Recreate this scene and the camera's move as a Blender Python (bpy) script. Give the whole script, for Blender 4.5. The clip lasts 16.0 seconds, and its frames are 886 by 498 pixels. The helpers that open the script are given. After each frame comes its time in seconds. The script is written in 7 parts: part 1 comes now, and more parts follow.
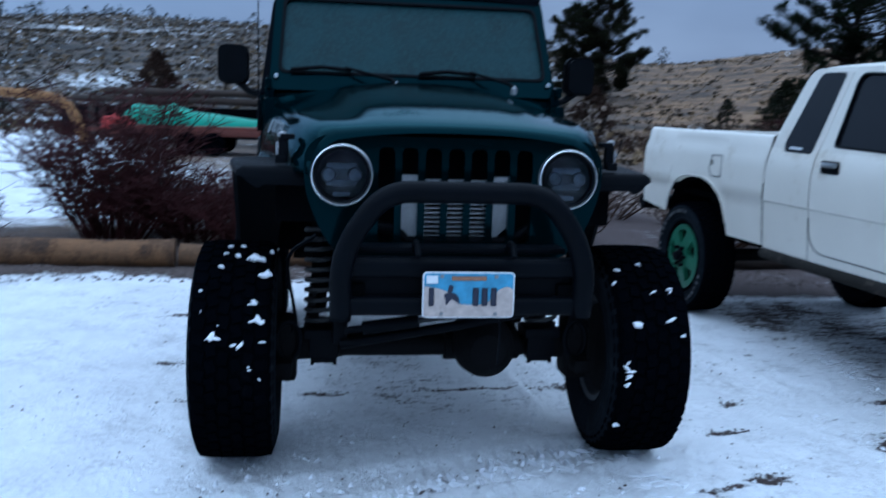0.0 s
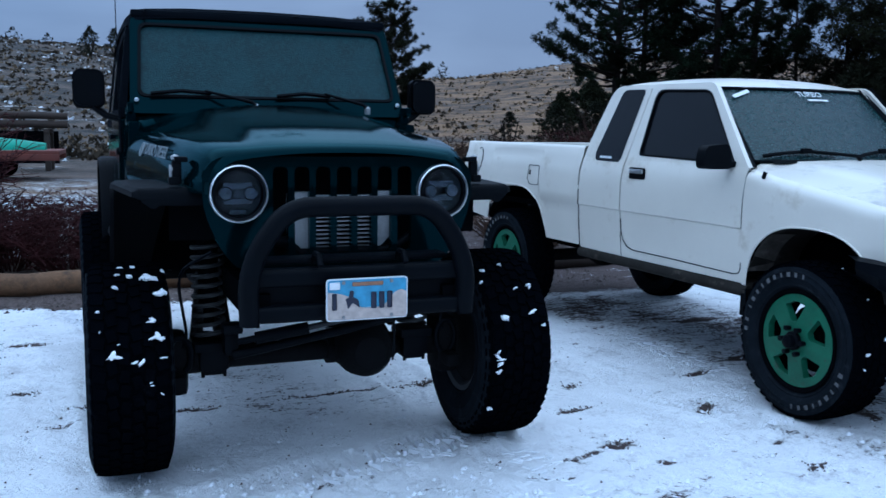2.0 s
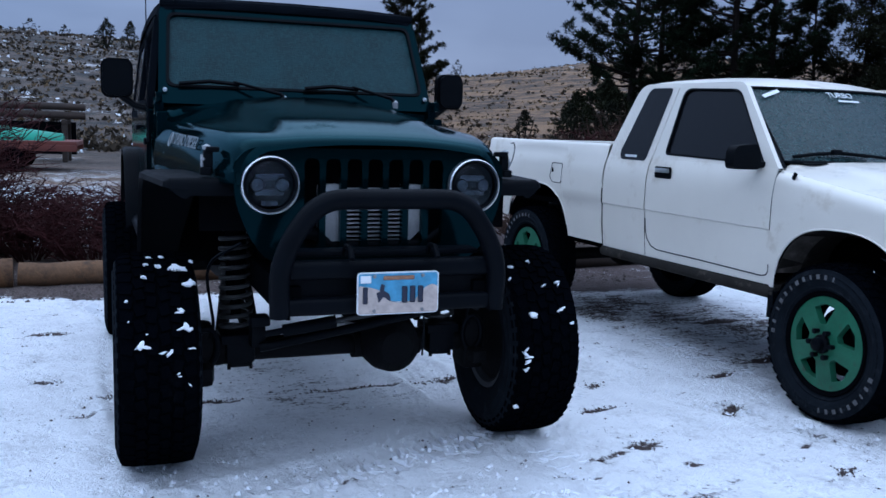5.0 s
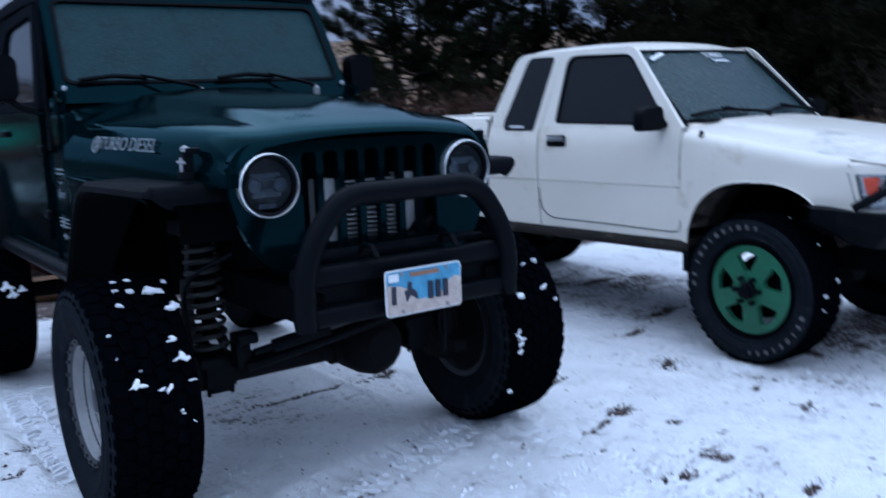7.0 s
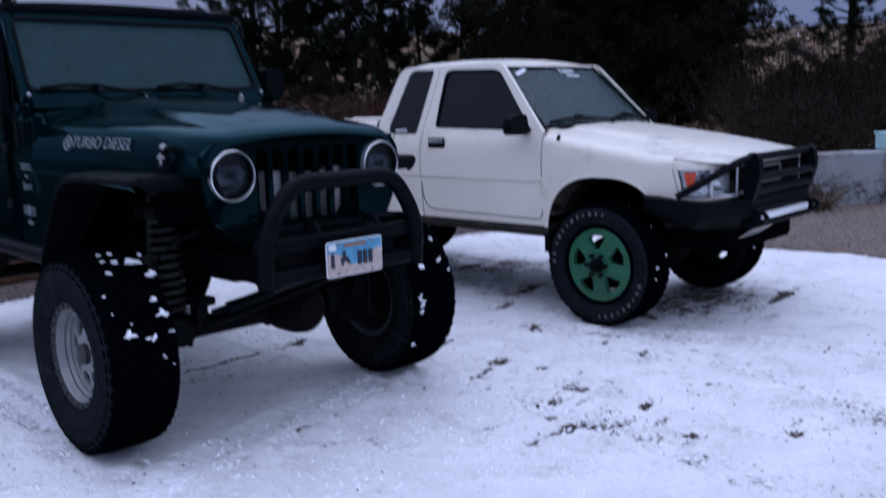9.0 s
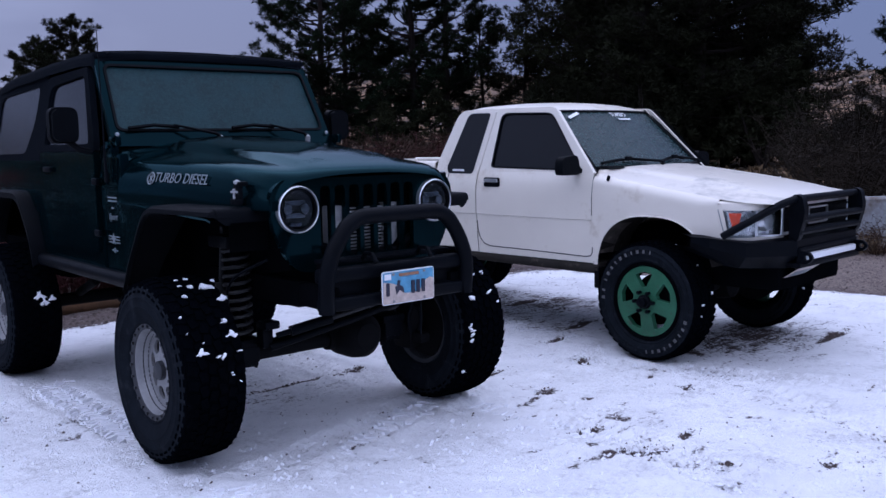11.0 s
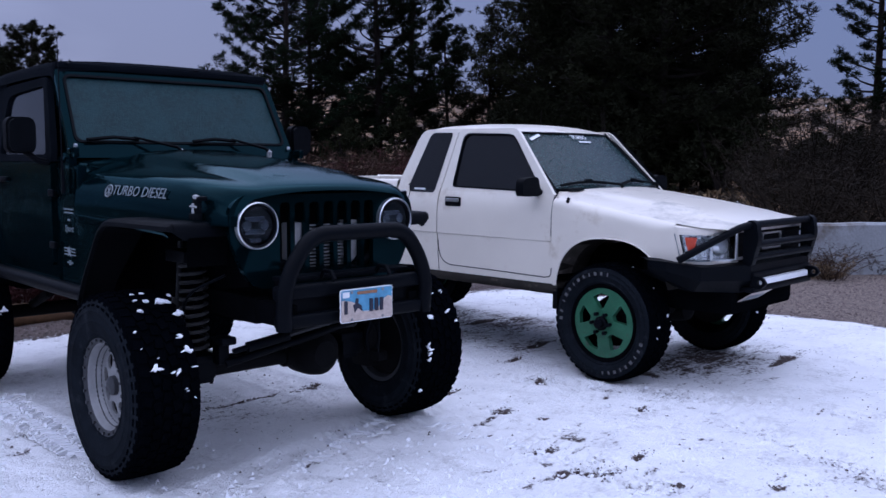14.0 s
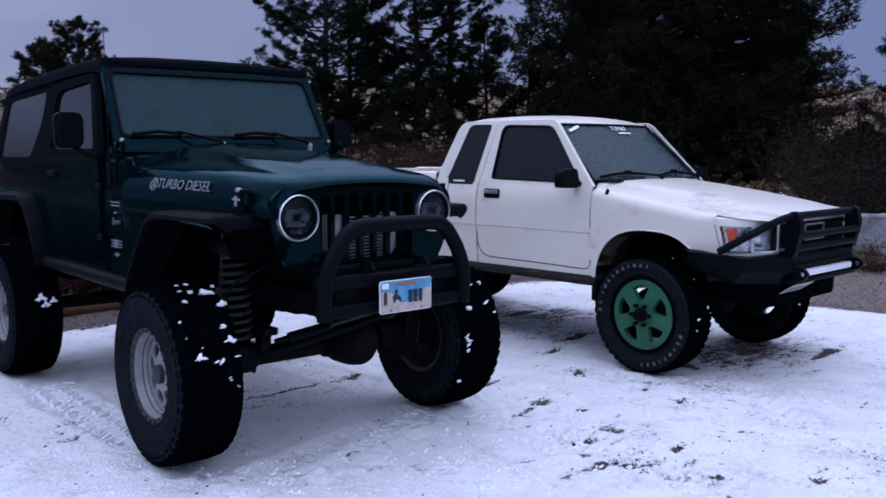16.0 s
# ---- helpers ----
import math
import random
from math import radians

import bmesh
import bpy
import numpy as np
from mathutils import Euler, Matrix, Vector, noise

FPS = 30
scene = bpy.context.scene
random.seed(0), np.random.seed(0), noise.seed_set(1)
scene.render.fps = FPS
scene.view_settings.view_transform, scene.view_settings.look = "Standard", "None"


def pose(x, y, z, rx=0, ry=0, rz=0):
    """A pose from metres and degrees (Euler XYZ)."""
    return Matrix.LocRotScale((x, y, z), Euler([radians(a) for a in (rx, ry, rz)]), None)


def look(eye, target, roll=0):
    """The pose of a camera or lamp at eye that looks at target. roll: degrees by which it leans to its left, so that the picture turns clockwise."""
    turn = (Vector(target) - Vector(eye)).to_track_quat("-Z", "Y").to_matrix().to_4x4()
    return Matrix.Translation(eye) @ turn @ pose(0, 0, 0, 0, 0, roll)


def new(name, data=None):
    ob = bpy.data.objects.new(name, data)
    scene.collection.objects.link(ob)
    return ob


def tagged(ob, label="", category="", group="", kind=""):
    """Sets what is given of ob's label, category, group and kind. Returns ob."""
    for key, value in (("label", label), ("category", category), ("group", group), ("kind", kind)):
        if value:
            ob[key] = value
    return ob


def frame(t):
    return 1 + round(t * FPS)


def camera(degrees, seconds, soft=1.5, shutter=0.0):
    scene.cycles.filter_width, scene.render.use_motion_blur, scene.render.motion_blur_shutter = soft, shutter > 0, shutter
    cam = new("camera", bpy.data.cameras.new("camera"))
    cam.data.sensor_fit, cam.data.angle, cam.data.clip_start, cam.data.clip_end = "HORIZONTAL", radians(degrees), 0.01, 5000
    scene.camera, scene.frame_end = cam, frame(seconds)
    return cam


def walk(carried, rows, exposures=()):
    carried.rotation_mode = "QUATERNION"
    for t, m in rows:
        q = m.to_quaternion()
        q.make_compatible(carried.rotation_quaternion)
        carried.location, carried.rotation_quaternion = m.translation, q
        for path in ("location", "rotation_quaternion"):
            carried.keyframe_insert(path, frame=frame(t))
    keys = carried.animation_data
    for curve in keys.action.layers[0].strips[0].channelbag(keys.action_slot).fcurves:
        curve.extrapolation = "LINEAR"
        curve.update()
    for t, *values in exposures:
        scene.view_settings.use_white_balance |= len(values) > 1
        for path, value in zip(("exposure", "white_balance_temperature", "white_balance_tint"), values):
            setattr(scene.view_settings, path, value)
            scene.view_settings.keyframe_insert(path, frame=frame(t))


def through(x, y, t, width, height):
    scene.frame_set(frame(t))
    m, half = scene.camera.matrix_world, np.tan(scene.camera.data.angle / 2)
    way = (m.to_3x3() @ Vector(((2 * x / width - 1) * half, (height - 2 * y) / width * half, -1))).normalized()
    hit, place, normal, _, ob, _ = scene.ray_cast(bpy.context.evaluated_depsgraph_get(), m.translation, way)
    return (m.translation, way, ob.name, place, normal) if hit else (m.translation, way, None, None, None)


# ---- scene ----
cam = camera(51.8, 16.0, shutter=0.5)
METRES, EYE, TILT, LEAN, TURN = 2.4, 1.45, -4.0, -1.0, 0.0
PATH = [
    (0, (-0.521, -2.873, 1.434), (-0.223, -0.92, 1.125), 1.9),
    (0.5, (-0.736, -2.969, 1.422), (-0.233, -1.045, 1.206), 0.3),
    (1, (-0.925, -3.034, 1.44), (-0.326, -1.15, 1.142), -1.4),
    (1.5, (-0.961, -3.064, 1.433), (-0.297, -1.198, 1.162), 0.5),
    (2, (-0.943, -3.094, 1.446), (-0.206, -1.254, 1.179), 0.8),
    (2.5, (-0.941, -3.141, 1.446), (-0.187, -1.308, 1.183), 0.6),
    (3, (-0.925, -3.158, 1.444), (-0.152, -1.333, 1.176), 0.7),
    (3.5, (-0.925, -3.155, 1.442), (-0.158, -1.326, 1.187), 0.5),
    (4, (-0.937, -3.153, 1.446), (-0.156, -1.329, 1.19), 0.6),
    (4.5, (-0.95, -3.12, 1.431), (-0.209, -1.283, 1.157), 1.8),
    (4.7, (-0.96, -3.098, 1.43), (-0.252, -1.248, 1.155), 1.6),
    (6.8, (-1.603, -2.469, 1.426), (-0.542, -0.794, 1.161), -0.4),
    (7, (-1.672, -2.444, 1.434), (-0.518, -0.841, 1.117), -2.2),
    (7.2, (-1.761, -2.439, 1.442), (-0.546, -0.886, 1.105), -2.9),
    (7.5, (-1.865, -2.5, 1.459), (-0.567, -1.005, 1.178), -1.2),
    (8, (-2.018, -2.69, 1.472), (-0.712, -1.209, 1.157), -2.8),
    (8.5, (-2.219, -2.818, 1.461), (-0.833, -1.4, 1.202), -2.8),
    (8.9, (-2.39, -2.937, 1.462), (-1.006, -1.538, 1.104), -1.5),
    (9, (-2.425, -2.982, 1.473), (-1.035, -1.581, 1.152), -1.5),
    (9.2, (-2.46, -3.04, 1.475), (-1.093, -1.605, 1.209), -1.2),
    (11.3, (-2.583, -3.241, 1.474), (-1.284, -1.739, 1.241), -1.1),
    (11.5, (-2.578, -3.247, 1.471), (-1.274, -1.749, 1.233), -0.9),
    (12, (-2.582, -3.247, 1.471), (-1.263, -1.758, 1.262), -0.9),
    (12.5, (-2.587, -3.261, 1.473), (-1.266, -1.772, 1.274), -1.1),
    (13, (-2.591, -3.267, 1.479), (-1.279, -1.774, 1.253), -1.1),
    (13.5, (-2.584, -3.272, 1.476), (-1.28, -1.766, 1.294), -1.4),
    (14, (-2.583, -3.25, 1.488), (-1.217, -1.802, 1.293), 0.3),
    (14.5, (-2.573, -3.274, 1.494), (-1.193, -1.837, 1.318), -0.2),
    (15, (-2.585, -3.279, 1.485), (-1.23, -1.818, 1.315), -0.2),
    (15.5, (-2.589, -3.28, 1.488), (-1.247, -1.809, 1.304), -0.2),
    (16, (-2.602, -3.278, 1.491), (-1.302, -1.774, 1.278), -0.0),
]
EXPOSURES = [(0.0, 0.07, 4950, 2), (0.5, 0.05, 4850, 0), (2.0, 0.09, 4930, 2), (3.5, 0.09, 5050, 5), (4.5, 0.09, 5230, 10), (6.8, 0.11, 5240, 10), (7.5, 0.09, 5310, 14), (8.0, 0.01, 5390, 18), (9.0, -0.17, 5630, 24), (11.3, 0.01, 5640, 27), (16.0, 0.01, 5620, 26)]
walk(cam, [(t, look(eye, target, roll)) for t, eye, target, roll in PATH], EXPOSURES)

# ---- light ----
world = bpy.data.worlds.new("overcast_sky")
scene.world = world
world.use_nodes = True
wn, wl = world.node_tree.nodes, world.node_tree.links
sky = wn.new("ShaderNodeTexSky")
sky.sky_type, sky.sun_disc = "NISHITA", False
sky.sun_elevation, sky.sun_rotation = radians(38), radians(20)
sky.air_density, sky.dust_density, sky.ozone_density = 1.0, 3.0, 2.0
# a cloud deck greys the sky: its light is mostly even, brighter overhead
wco = wn.new("ShaderNodeTexCoord")
wsep = wn.new("ShaderNodeSeparateXYZ")
wl.new(wco.outputs["Generated"], wsep.inputs[0])
wmap = wn.new("ShaderNodeMapRange")
wmap.inputs["From Min"].default_value, wmap.inputs["From Max"].default_value = 0.16, 0.75
wmap.inputs["To Min"].default_value, wmap.inputs["To Max"].default_value = 0.0, 1.0
wl.new(wsep.outputs["Z"], wmap.inputs["Value"])
wnz = wn.new("ShaderNodeTexNoise")
wnz.inputs["Scale"].default_value, wnz.inputs["Detail"].default_value = 2.2, 4
wsc = wn.new("ShaderNodeVectorMath")
wsc.operation = "MULTIPLY"
wsc.inputs[1].default_value = (1, 1, 4)
wl.new(wco.outputs["Generated"], wsc.inputs[0])
wl.new(wsc.outputs[0], wnz.inputs["Vector"])
wadd = wn.new("ShaderNodeMath")
wadd.operation = "MULTIPLY_ADD"
wadd.inputs[1].default_value, wadd.inputs[2].default_value = 0.5, -0.25
# the cloud is thinner towards the west
west = wn.new("ShaderNodeMath")
west.operation = "MULTIPLY_ADD"
west.inputs[1].default_value, west.inputs[2].default_value = -0.13, 0.05
wl.new(wsep.outputs["X"], west.inputs[0])
wdeck = wn.new("ShaderNodeMath")
wl.new(west.outputs[0], wdeck.inputs[0])
wl.new(wnz.outputs["Fac"], wadd.inputs[0])
wsum = wn.new("ShaderNodeMath")
wl.new(wmap.outputs[0], wsum.inputs[0])
wl.new(wadd.outputs[0], wdeck.inputs[1])
wl.new(wdeck.outputs[0], wsum.inputs[1])
wramp = wn.new("ShaderNodeValToRGB")
wramp.color_ramp.elements[0].color = (1.75, 2.35, 3.75, 1)
wramp.color_ramp.elements[1].color = (11.0, 12.6, 15.5, 1)
wl.new(wsum.outputs[0], wramp.inputs[0])
wmix = wn.new("ShaderNodeMixRGB")
wmix.inputs[0].default_value = 0.9
wl.new(sky.outputs[0], wmix.inputs[1])
wl.new(wramp.outputs[0], wmix.inputs[2])
wl.new(wmix.outputs[0], wn["Background"].inputs[0])
wn["Background"].inputs[1].default_value = 0.085

sun_data = bpy.data.lights.new("sun", "SUN")
sun_data.energy, sun_data.angle, sun_data.color = 1.5, radians(110), (0.92, 0.96, 1.0)
sun = new("sun", sun_data)
sun.matrix_world = look((-1.5, -3, 20), (0, 0, 0))


# ---- materials ----
def material(name, base, rough=0.5, metal=0.0, var=0.15, scale=6.0, bump=0.0, bscale=80.0, coat=0.0, dirt=None, spec=0.5, rand=0.0, sheen=None):
    """Base colour with variation at two scales, fine relief, and dirt=(colour, cover 0..1, scale) in patches of its own."""
    m = bpy.data.materials.new(name)
    m.use_nodes = True
    n, l = m.node_tree.nodes, m.node_tree.links
    p = n["Principled BSDF"]
    co = n.new("ShaderNodeTexCoord")
    big, fine = n.new("ShaderNodeTexNoise"), n.new("ShaderNodeTexNoise")
    big.inputs["Scale"].default_value, big.inputs["Detail"].default_value = scale, 5
    fine.inputs["Scale"].default_value, fine.inputs["Detail"].default_value = bscale, 3
    for t in (big, fine):
        l.new(co.outputs["Object"], t.inputs["Vector"])
    add = n.new("ShaderNodeMath")
    add.operation = "MULTIPLY_ADD"
    add.inputs[1].default_value = 0.4
    l.new(fine.outputs["Fac"], add.inputs[0])
    l.new(big.outputs["Fac"], add.inputs[2])
    ramp = n.new("ShaderNodeValToRGB")
    ramp.color_ramp.elements[0].position, ramp.color_ramp.elements[1].position = 0.35, 1.05
    ramp.color_ramp.elements[0].color = (*[c * (1 - var) for c in base], 1)
    ramp.color_ramp.elements[1].color = (*[min(1, c * (1 + var)) for c in base], 1)
    l.new(add.outputs[0], ramp.inputs[0])
    col = ramp.outputs[0]
    if rand:
        info, hsv = n.new("ShaderNodeObjectInfo"), n.new("ShaderNodeHueSaturation")
        mr = n.new("ShaderNodeMapRange")
        mr.inputs["To Min"].default_value, mr.inputs["To Max"].default_value = 1 - rand, 1 + rand
        l.new(info.outputs["Random"], mr.inputs["Value"])
        l.new(mr.outputs[0], hsv.inputs["Value"])
        l.new(col, hsv.inputs["Color"])
        col = hsv.outputs[0]
    r = n.new("ShaderNodeMapRange")
    r.inputs["To Min"].default_value, r.inputs["To Max"].default_value = max(0, rough - 0.1 * rough), min(1, rough + 0.25 * rough)
    l.new(big.outputs["Fac"], r.inputs["Value"])
    rough_out = r.outputs[0]
    if dirt:
        dc, cover, ds = dirt
        dn = n.new("ShaderNodeTexNoise")
        dn.inputs["Scale"].default_value, dn.inputs["Detail"].default_value, dn.inputs["Roughness"].default_value = ds, 8, 0.7
        l.new(co.outputs["Object"], dn.inputs["Vector"])
        dm = n.new("ShaderNodeMapRange")
        dm.inputs["From Min"].default_value, dm.inputs["From Max"].default_value = 0.72 - 0.45 * cover, 0.86 - 0.4 * cover
        l.new(dn.outputs["Fac"], dm.inputs["Value"])
        mx = n.new("ShaderNodeMixRGB")
        mx.inputs[2].default_value = (*dc, 1)
        l.new(dm.outputs[0], mx.inputs[0])
        l.new(col, mx.inputs[1])
        col = mx.outputs[0]
        rm = n.new("ShaderNodeMath")
        rm.operation = "MULTIPLY_ADD"
        rm.inputs[1].default_value = 0.35
        l.new(dm.outputs[0], rm.inputs[0])
        l.new(rough_out, rm.inputs[2])
        rough_out = rm.outputs[0]
    l.new(col, p.inputs["Base Color"])
    l.new(rough_out, p.inputs["Roughness"])
    p.inputs["Metallic"].default_value = metal
    p.inputs["Coat Weight"].default_value = coat
    p.inputs["Coat Roughness"].default_value = 0.08
    p.inputs["Specular IOR Level"].default_value = spec
    if sheen:  # flakes tint the gloss of metallic paint
        p.inputs["Specular Tint"].default_value = (*sheen, 1)
    if bump:
        b = n.new("ShaderNodeBump")
        b.inputs["Strength"].default_value, b.inputs["Distance"].default_value = bump, 0.01
        l.new(fine.outputs["Fac"], b.inputs["Height"])
        l.new(b.outputs[0], p.inputs["Normal"])
    return m


def glass(name, tint, rough=0.03, through=1.0, speck=0.0, var=0.06, scale=3, spec=None, dirt=None):
    m = material(name, tint, rough, var=var, scale=scale, bscale=150, bump=speck, dirt=dirt)
    p = m.node_tree.nodes["Principled BSDF"]
    p.inputs["Specular IOR Level"].default_value = spec if spec is not None else 0.12 if through < 0.4 else 0.28
    p.inputs["Transmission Weight"].default_value = through
    p.inputs["IOR"].default_value = 1.12 if through > 0.95 else 1.45
    return m


M_GREEN = material("dark_green_paint", (0.0013, 0.0078, 0.0102), 0.07, metal=0.6, var=0.2, scale=2.5, bump=0.02, bscale=260, spec=0.4, dirt=((0.0024, 0.0105, 0.0135), 0.30, 3.6), sheen=(0.58, 0.84, 0.90))
M_GREEN.node_tree.nodes["Principled BSDF"].inputs["IOR"].default_value = 1.15
M_BLACKPAINT = material("satin_black_steel", (0.0018, 0.0026, 0.0042), 0.42, var=0.3, scale=9, bump=0.12, bscale=220, spec=0.05, dirt=((0.005, 0.0056, 0.0068), 0.2, 14))
M_PLASTIC = material("black_plastic", (0.0018, 0.0026, 0.0040), 0.5, var=0.25, scale=12, bump=0.2, bscale=260, spec=0.05, dirt=((0.005, 0.0056, 0.0068), 0.2, 12))
M_FABRIC = material("black_canvas", (0.0036, 0.0050, 0.0074), 0.85, var=0.25, scale=8, bump=0.3, bscale=420, spec=0.02)
# tread rubber kept near-black: the shade between its blocks is in the colour
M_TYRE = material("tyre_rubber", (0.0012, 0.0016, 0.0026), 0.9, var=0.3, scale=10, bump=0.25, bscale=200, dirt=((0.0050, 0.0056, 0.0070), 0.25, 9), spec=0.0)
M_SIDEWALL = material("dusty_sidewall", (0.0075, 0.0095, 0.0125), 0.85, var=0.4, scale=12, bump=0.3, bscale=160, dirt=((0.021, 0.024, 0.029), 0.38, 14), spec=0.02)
M_ALU = material("bare_aluminium", (0.27, 0.275, 0.285), 0.5, metal=0.3, var=0.25, scale=14, spec=0.3)
M_SILVER = material("alloy", (0.20, 0.202, 0.206), 0.40, metal=0.15, var=0.22, scale=14, bump=0.1, spec=0.4, dirt=((0.20, 0.185, 0.175), 0.28, 18))
M_CHROME = material("chrome", (0.66, 0.68, 0.70), 0.28, metal=0.9, var=0.1, scale=20)
M_RUST = material("dirty_steel", (0.0040, 0.0042, 0.0050), 0.75, metal=0.1, var=0.4, scale=16, bump=0.3, spec=0.1, dirt=((0.018, 0.016, 0.015), 0.28, 11))
M_RINGDARK = material("dark_ring_alloy", (0.035, 0.037, 0.042), 0.5, metal=0.3, var=0.2, scale=20, spec=0.3)
M_SPRING = material("coil_steel", (0.022, 0.023, 0.025), 0.5, metal=0.2, var=0.3, scale=16, spec=0.3, dirt=((0.03, 0.027, 0.025), 0.3, 14))
M_LINER = material("muddy_liner", (0.020, 0.018, 0.016), 0.9, var=0.4, scale=8, bump=0.4, bscale=60, spec=0.1, dirt=((0.10, 0.085, 0.07), 0.35, 7))
M_WHITE = material("white_paint", (0.675, 0.632, 0.556), 0.30, var=0.08, scale=1.6, coat=0.2, bscale=200, dirt=((0.52, 0.46, 0.375), 0.33, 3.4))
M_PATCHEDWHITE = material("patched_white_paint", (0.675, 0.632, 0.556), 0.28, var=0.10, scale=1.6, coat=0.2, bscale=200, dirt=((0.40, 0.385, 0.35), 0.46, 2.3))
M_MUD = material("dried_mud", (0.085, 0.075, 0.066), 0.9, var=0.5, scale=9, bump=0.5, bscale=50, spec=0.1, dirt=((0.22, 0.19, 0.165), 0.42, 9))
M_WHEELGREEN = material("green_wheel_paint", (0.019, 0.098, 0.052), 0.45, var=0.25, scale=12, bump=0.08, spec=0.3, dirt=((0.055, 0.065, 0.05), 0.3, 16))
# dark undersides taken to near-black: the shade of recesses is put into the colour
M_DARK = material("shaded_underbody", (0.0022, 0.0025, 0.0032), 0.9, var=0.4, scale=6, bump=0.2, spec=0.0)
M_GAP = material("seam", (0.02, 0.021, 0.023), 0.8)
M_WINDSHIELD = glass("windshield_glass", (0.016, 0.050, 0.053), 0.10, 0.5, 0.3, 0.45, 28, spec=0.06, dirt=((0.035, 0.085, 0.088), 0.52, 60))
M_JWINDSHIELD = glass("frosted_windshield", (0.0075, 0.0295, 0.035), 0.36, 0.15, 0.45, 0.5, 9, spec=0.11, dirt=((0.018, 0.056, 0.060), 0.55, 60))
M_TINT = glass("tinted_glass", (0.008, 0.009, 0.012), 0.06, 0.3)
M_VINYL = glass("clear_vinyl", (0.012, 0.015, 0.022), 0.12, 0.4, 0.1, spec=0.22)
M_SIDEGLASS = glass("door_glass", (0.004, 0.006, 0.010), 0.05, 0.3, spec=0.18)
M_LENS = glass("lamp_lens", (0.9, 0.93, 0.95), 0.02, 1.0)
M_DARKLENS = glass("clear_lamp_cover", (0.80, 0.84, 0.88), 0.02, 1.0)
M_REFLECT = material("lamp_reflector", (0.40, 0.42, 0.44), 0.25, metal=0.8, var=0.4, scale=25)
M_DARKREFLECT = material("dark_reflector", (0.055, 0.062, 0.072), 0.3, metal=0.5, var=0.3, scale=30)
M_DARKMODULE = material("dull_lamp_module", (0.060, 0.070, 0.084), 0.3, metal=0.5, var=0.6, scale=50)
M_ORANGE = material("orange_lens", (0.50, 0.045, 0.012), 0.25, var=0.15, scale=30, coat=0.5)
M_LEDBAR = material("led_bar_lens", (0.72, 0.74, 0.76), 0.3, var=0.1, scale=40, coat=0.5)
M_STICKER = material("white_sticker", (0.72, 0.74, 0.76), 0.5, var=0.05)
M_GREYSTICKER = material("grey_sticker", (0.135, 0.160, 0.175), 0.5, var=0.3, scale=60)
M_FADED = material("raised_tyre_lettering", (0.080, 0.080, 0.083), 0.85, var=0.5, scale=70)
M_PLATEBLUE = material("plate_blue", (0.07, 0.25, 0.40), 0.4, var=0.35, scale=26)
M_PLATEORANGE = material("plate_orange", (0.26, 0.13, 0.07), 0.4, var=0.3, scale=40)
M_PLATETAN = material("plate_tan", (0.42, 0.35, 0.31), 0.4, var=0.3, scale=30)
M_PLATEWHITE = material("plate_white", (0.70, 0.71, 0.72), 0.4, var=0.08)
M_INK = material("dark_ink", (0.010, 0.012, 0.03), 0.5)
M_SNOWBIT = material("packed_snow", (0.82, 0.84, 0.88), 0.6, var=0.06, scale=30, bump=0.4, bscale=90)
M_PRINT = material("pressed_snow", (0.74, 0.75, 0.78), 0.7, var=0.1, scale=20, bump=0.3, bscale=90)
M_BARK = material("pine_bark", (0.014, 0.011, 0.010), 0.9, var=0.4, scale=5, bump=0.8, bscale=14, spec=0.1)
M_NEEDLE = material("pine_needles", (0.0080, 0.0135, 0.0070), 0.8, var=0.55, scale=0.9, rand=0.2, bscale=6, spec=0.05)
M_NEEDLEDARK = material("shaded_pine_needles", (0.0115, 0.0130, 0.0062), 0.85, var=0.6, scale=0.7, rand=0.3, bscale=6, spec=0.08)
M_JUNIPER = material("juniper_foliage", (0.0125, 0.0145, 0.0085), 0.85, var=0.4, scale=1.2, rand=0.3, bscale=6, spec=0.1)
M_TWIGRED = material("red_twigs", (0.035, 0.010, 0.010), 0.8, var=0.5, scale=4, bscale=20, spec=0.15)
M_TWIGBROWN = material("brown_twigs", (0.036, 0.021, 0.015), 0.9, var=0.5, scale=2, bscale=20, spec=0.1)
M_STRAW = material("dry_straw", (0.15, 0.105, 0.06), 0.9, var=0.4, scale=3, bscale=20, spec=0.1)
M_BRUSHDARK = material("dark_oak_brush", (0.0145, 0.0108, 0.0076), 0.9, var=0.6, scale=0.8, rand=0.4, bscale=6, spec=0.1)
M_SAGE = material("sagebrush", (0.036, 0.028, 0.0195), 0.9, var=0.6, scale=0.3, bscale=2, spec=0.1)
M_LOG = material("peeled_log", (0.128, 0.062, 0.024), 0.75, var=0.6, scale=3, bump=0.8, bscale=30, dirt=((0.036, 0.021, 0.014), 0.55, 5))
M_OLDLOG = material("weathered_log", (0.115, 0.060, 0.028), 0.8, var=0.5, scale=3, bump=0.6, bscale=30, dirt=((0.06, 0.038, 0.025), 0.42, 6))
M_DARKWOOD = material("dark_old_timber", (0.032, 0.021, 0.015), 0.85, var=0.45, scale=3, bump=0.5, bscale=30)
M_BOAT = material("green_tarp", (0.003, 0.21, 0.125), 0.5, var=0.15, scale=2, bump=0.3, bscale=12)
M_TRAILER = material("rust_red_paint", (0.11, 0.026, 0.016), 0.7, var=0.3, scale=3, bump=0.2, dirt=((0.07, 0.045, 0.035), 0.35, 4))
M_CONCRETE = material("grey_concrete", (0.26, 0.275, 0.29), 0.85, var=0.35, scale=1.2, bump=0.5, bscale=30, dirt=((0.12, 0.10, 0.085), 0.55, 1.6))
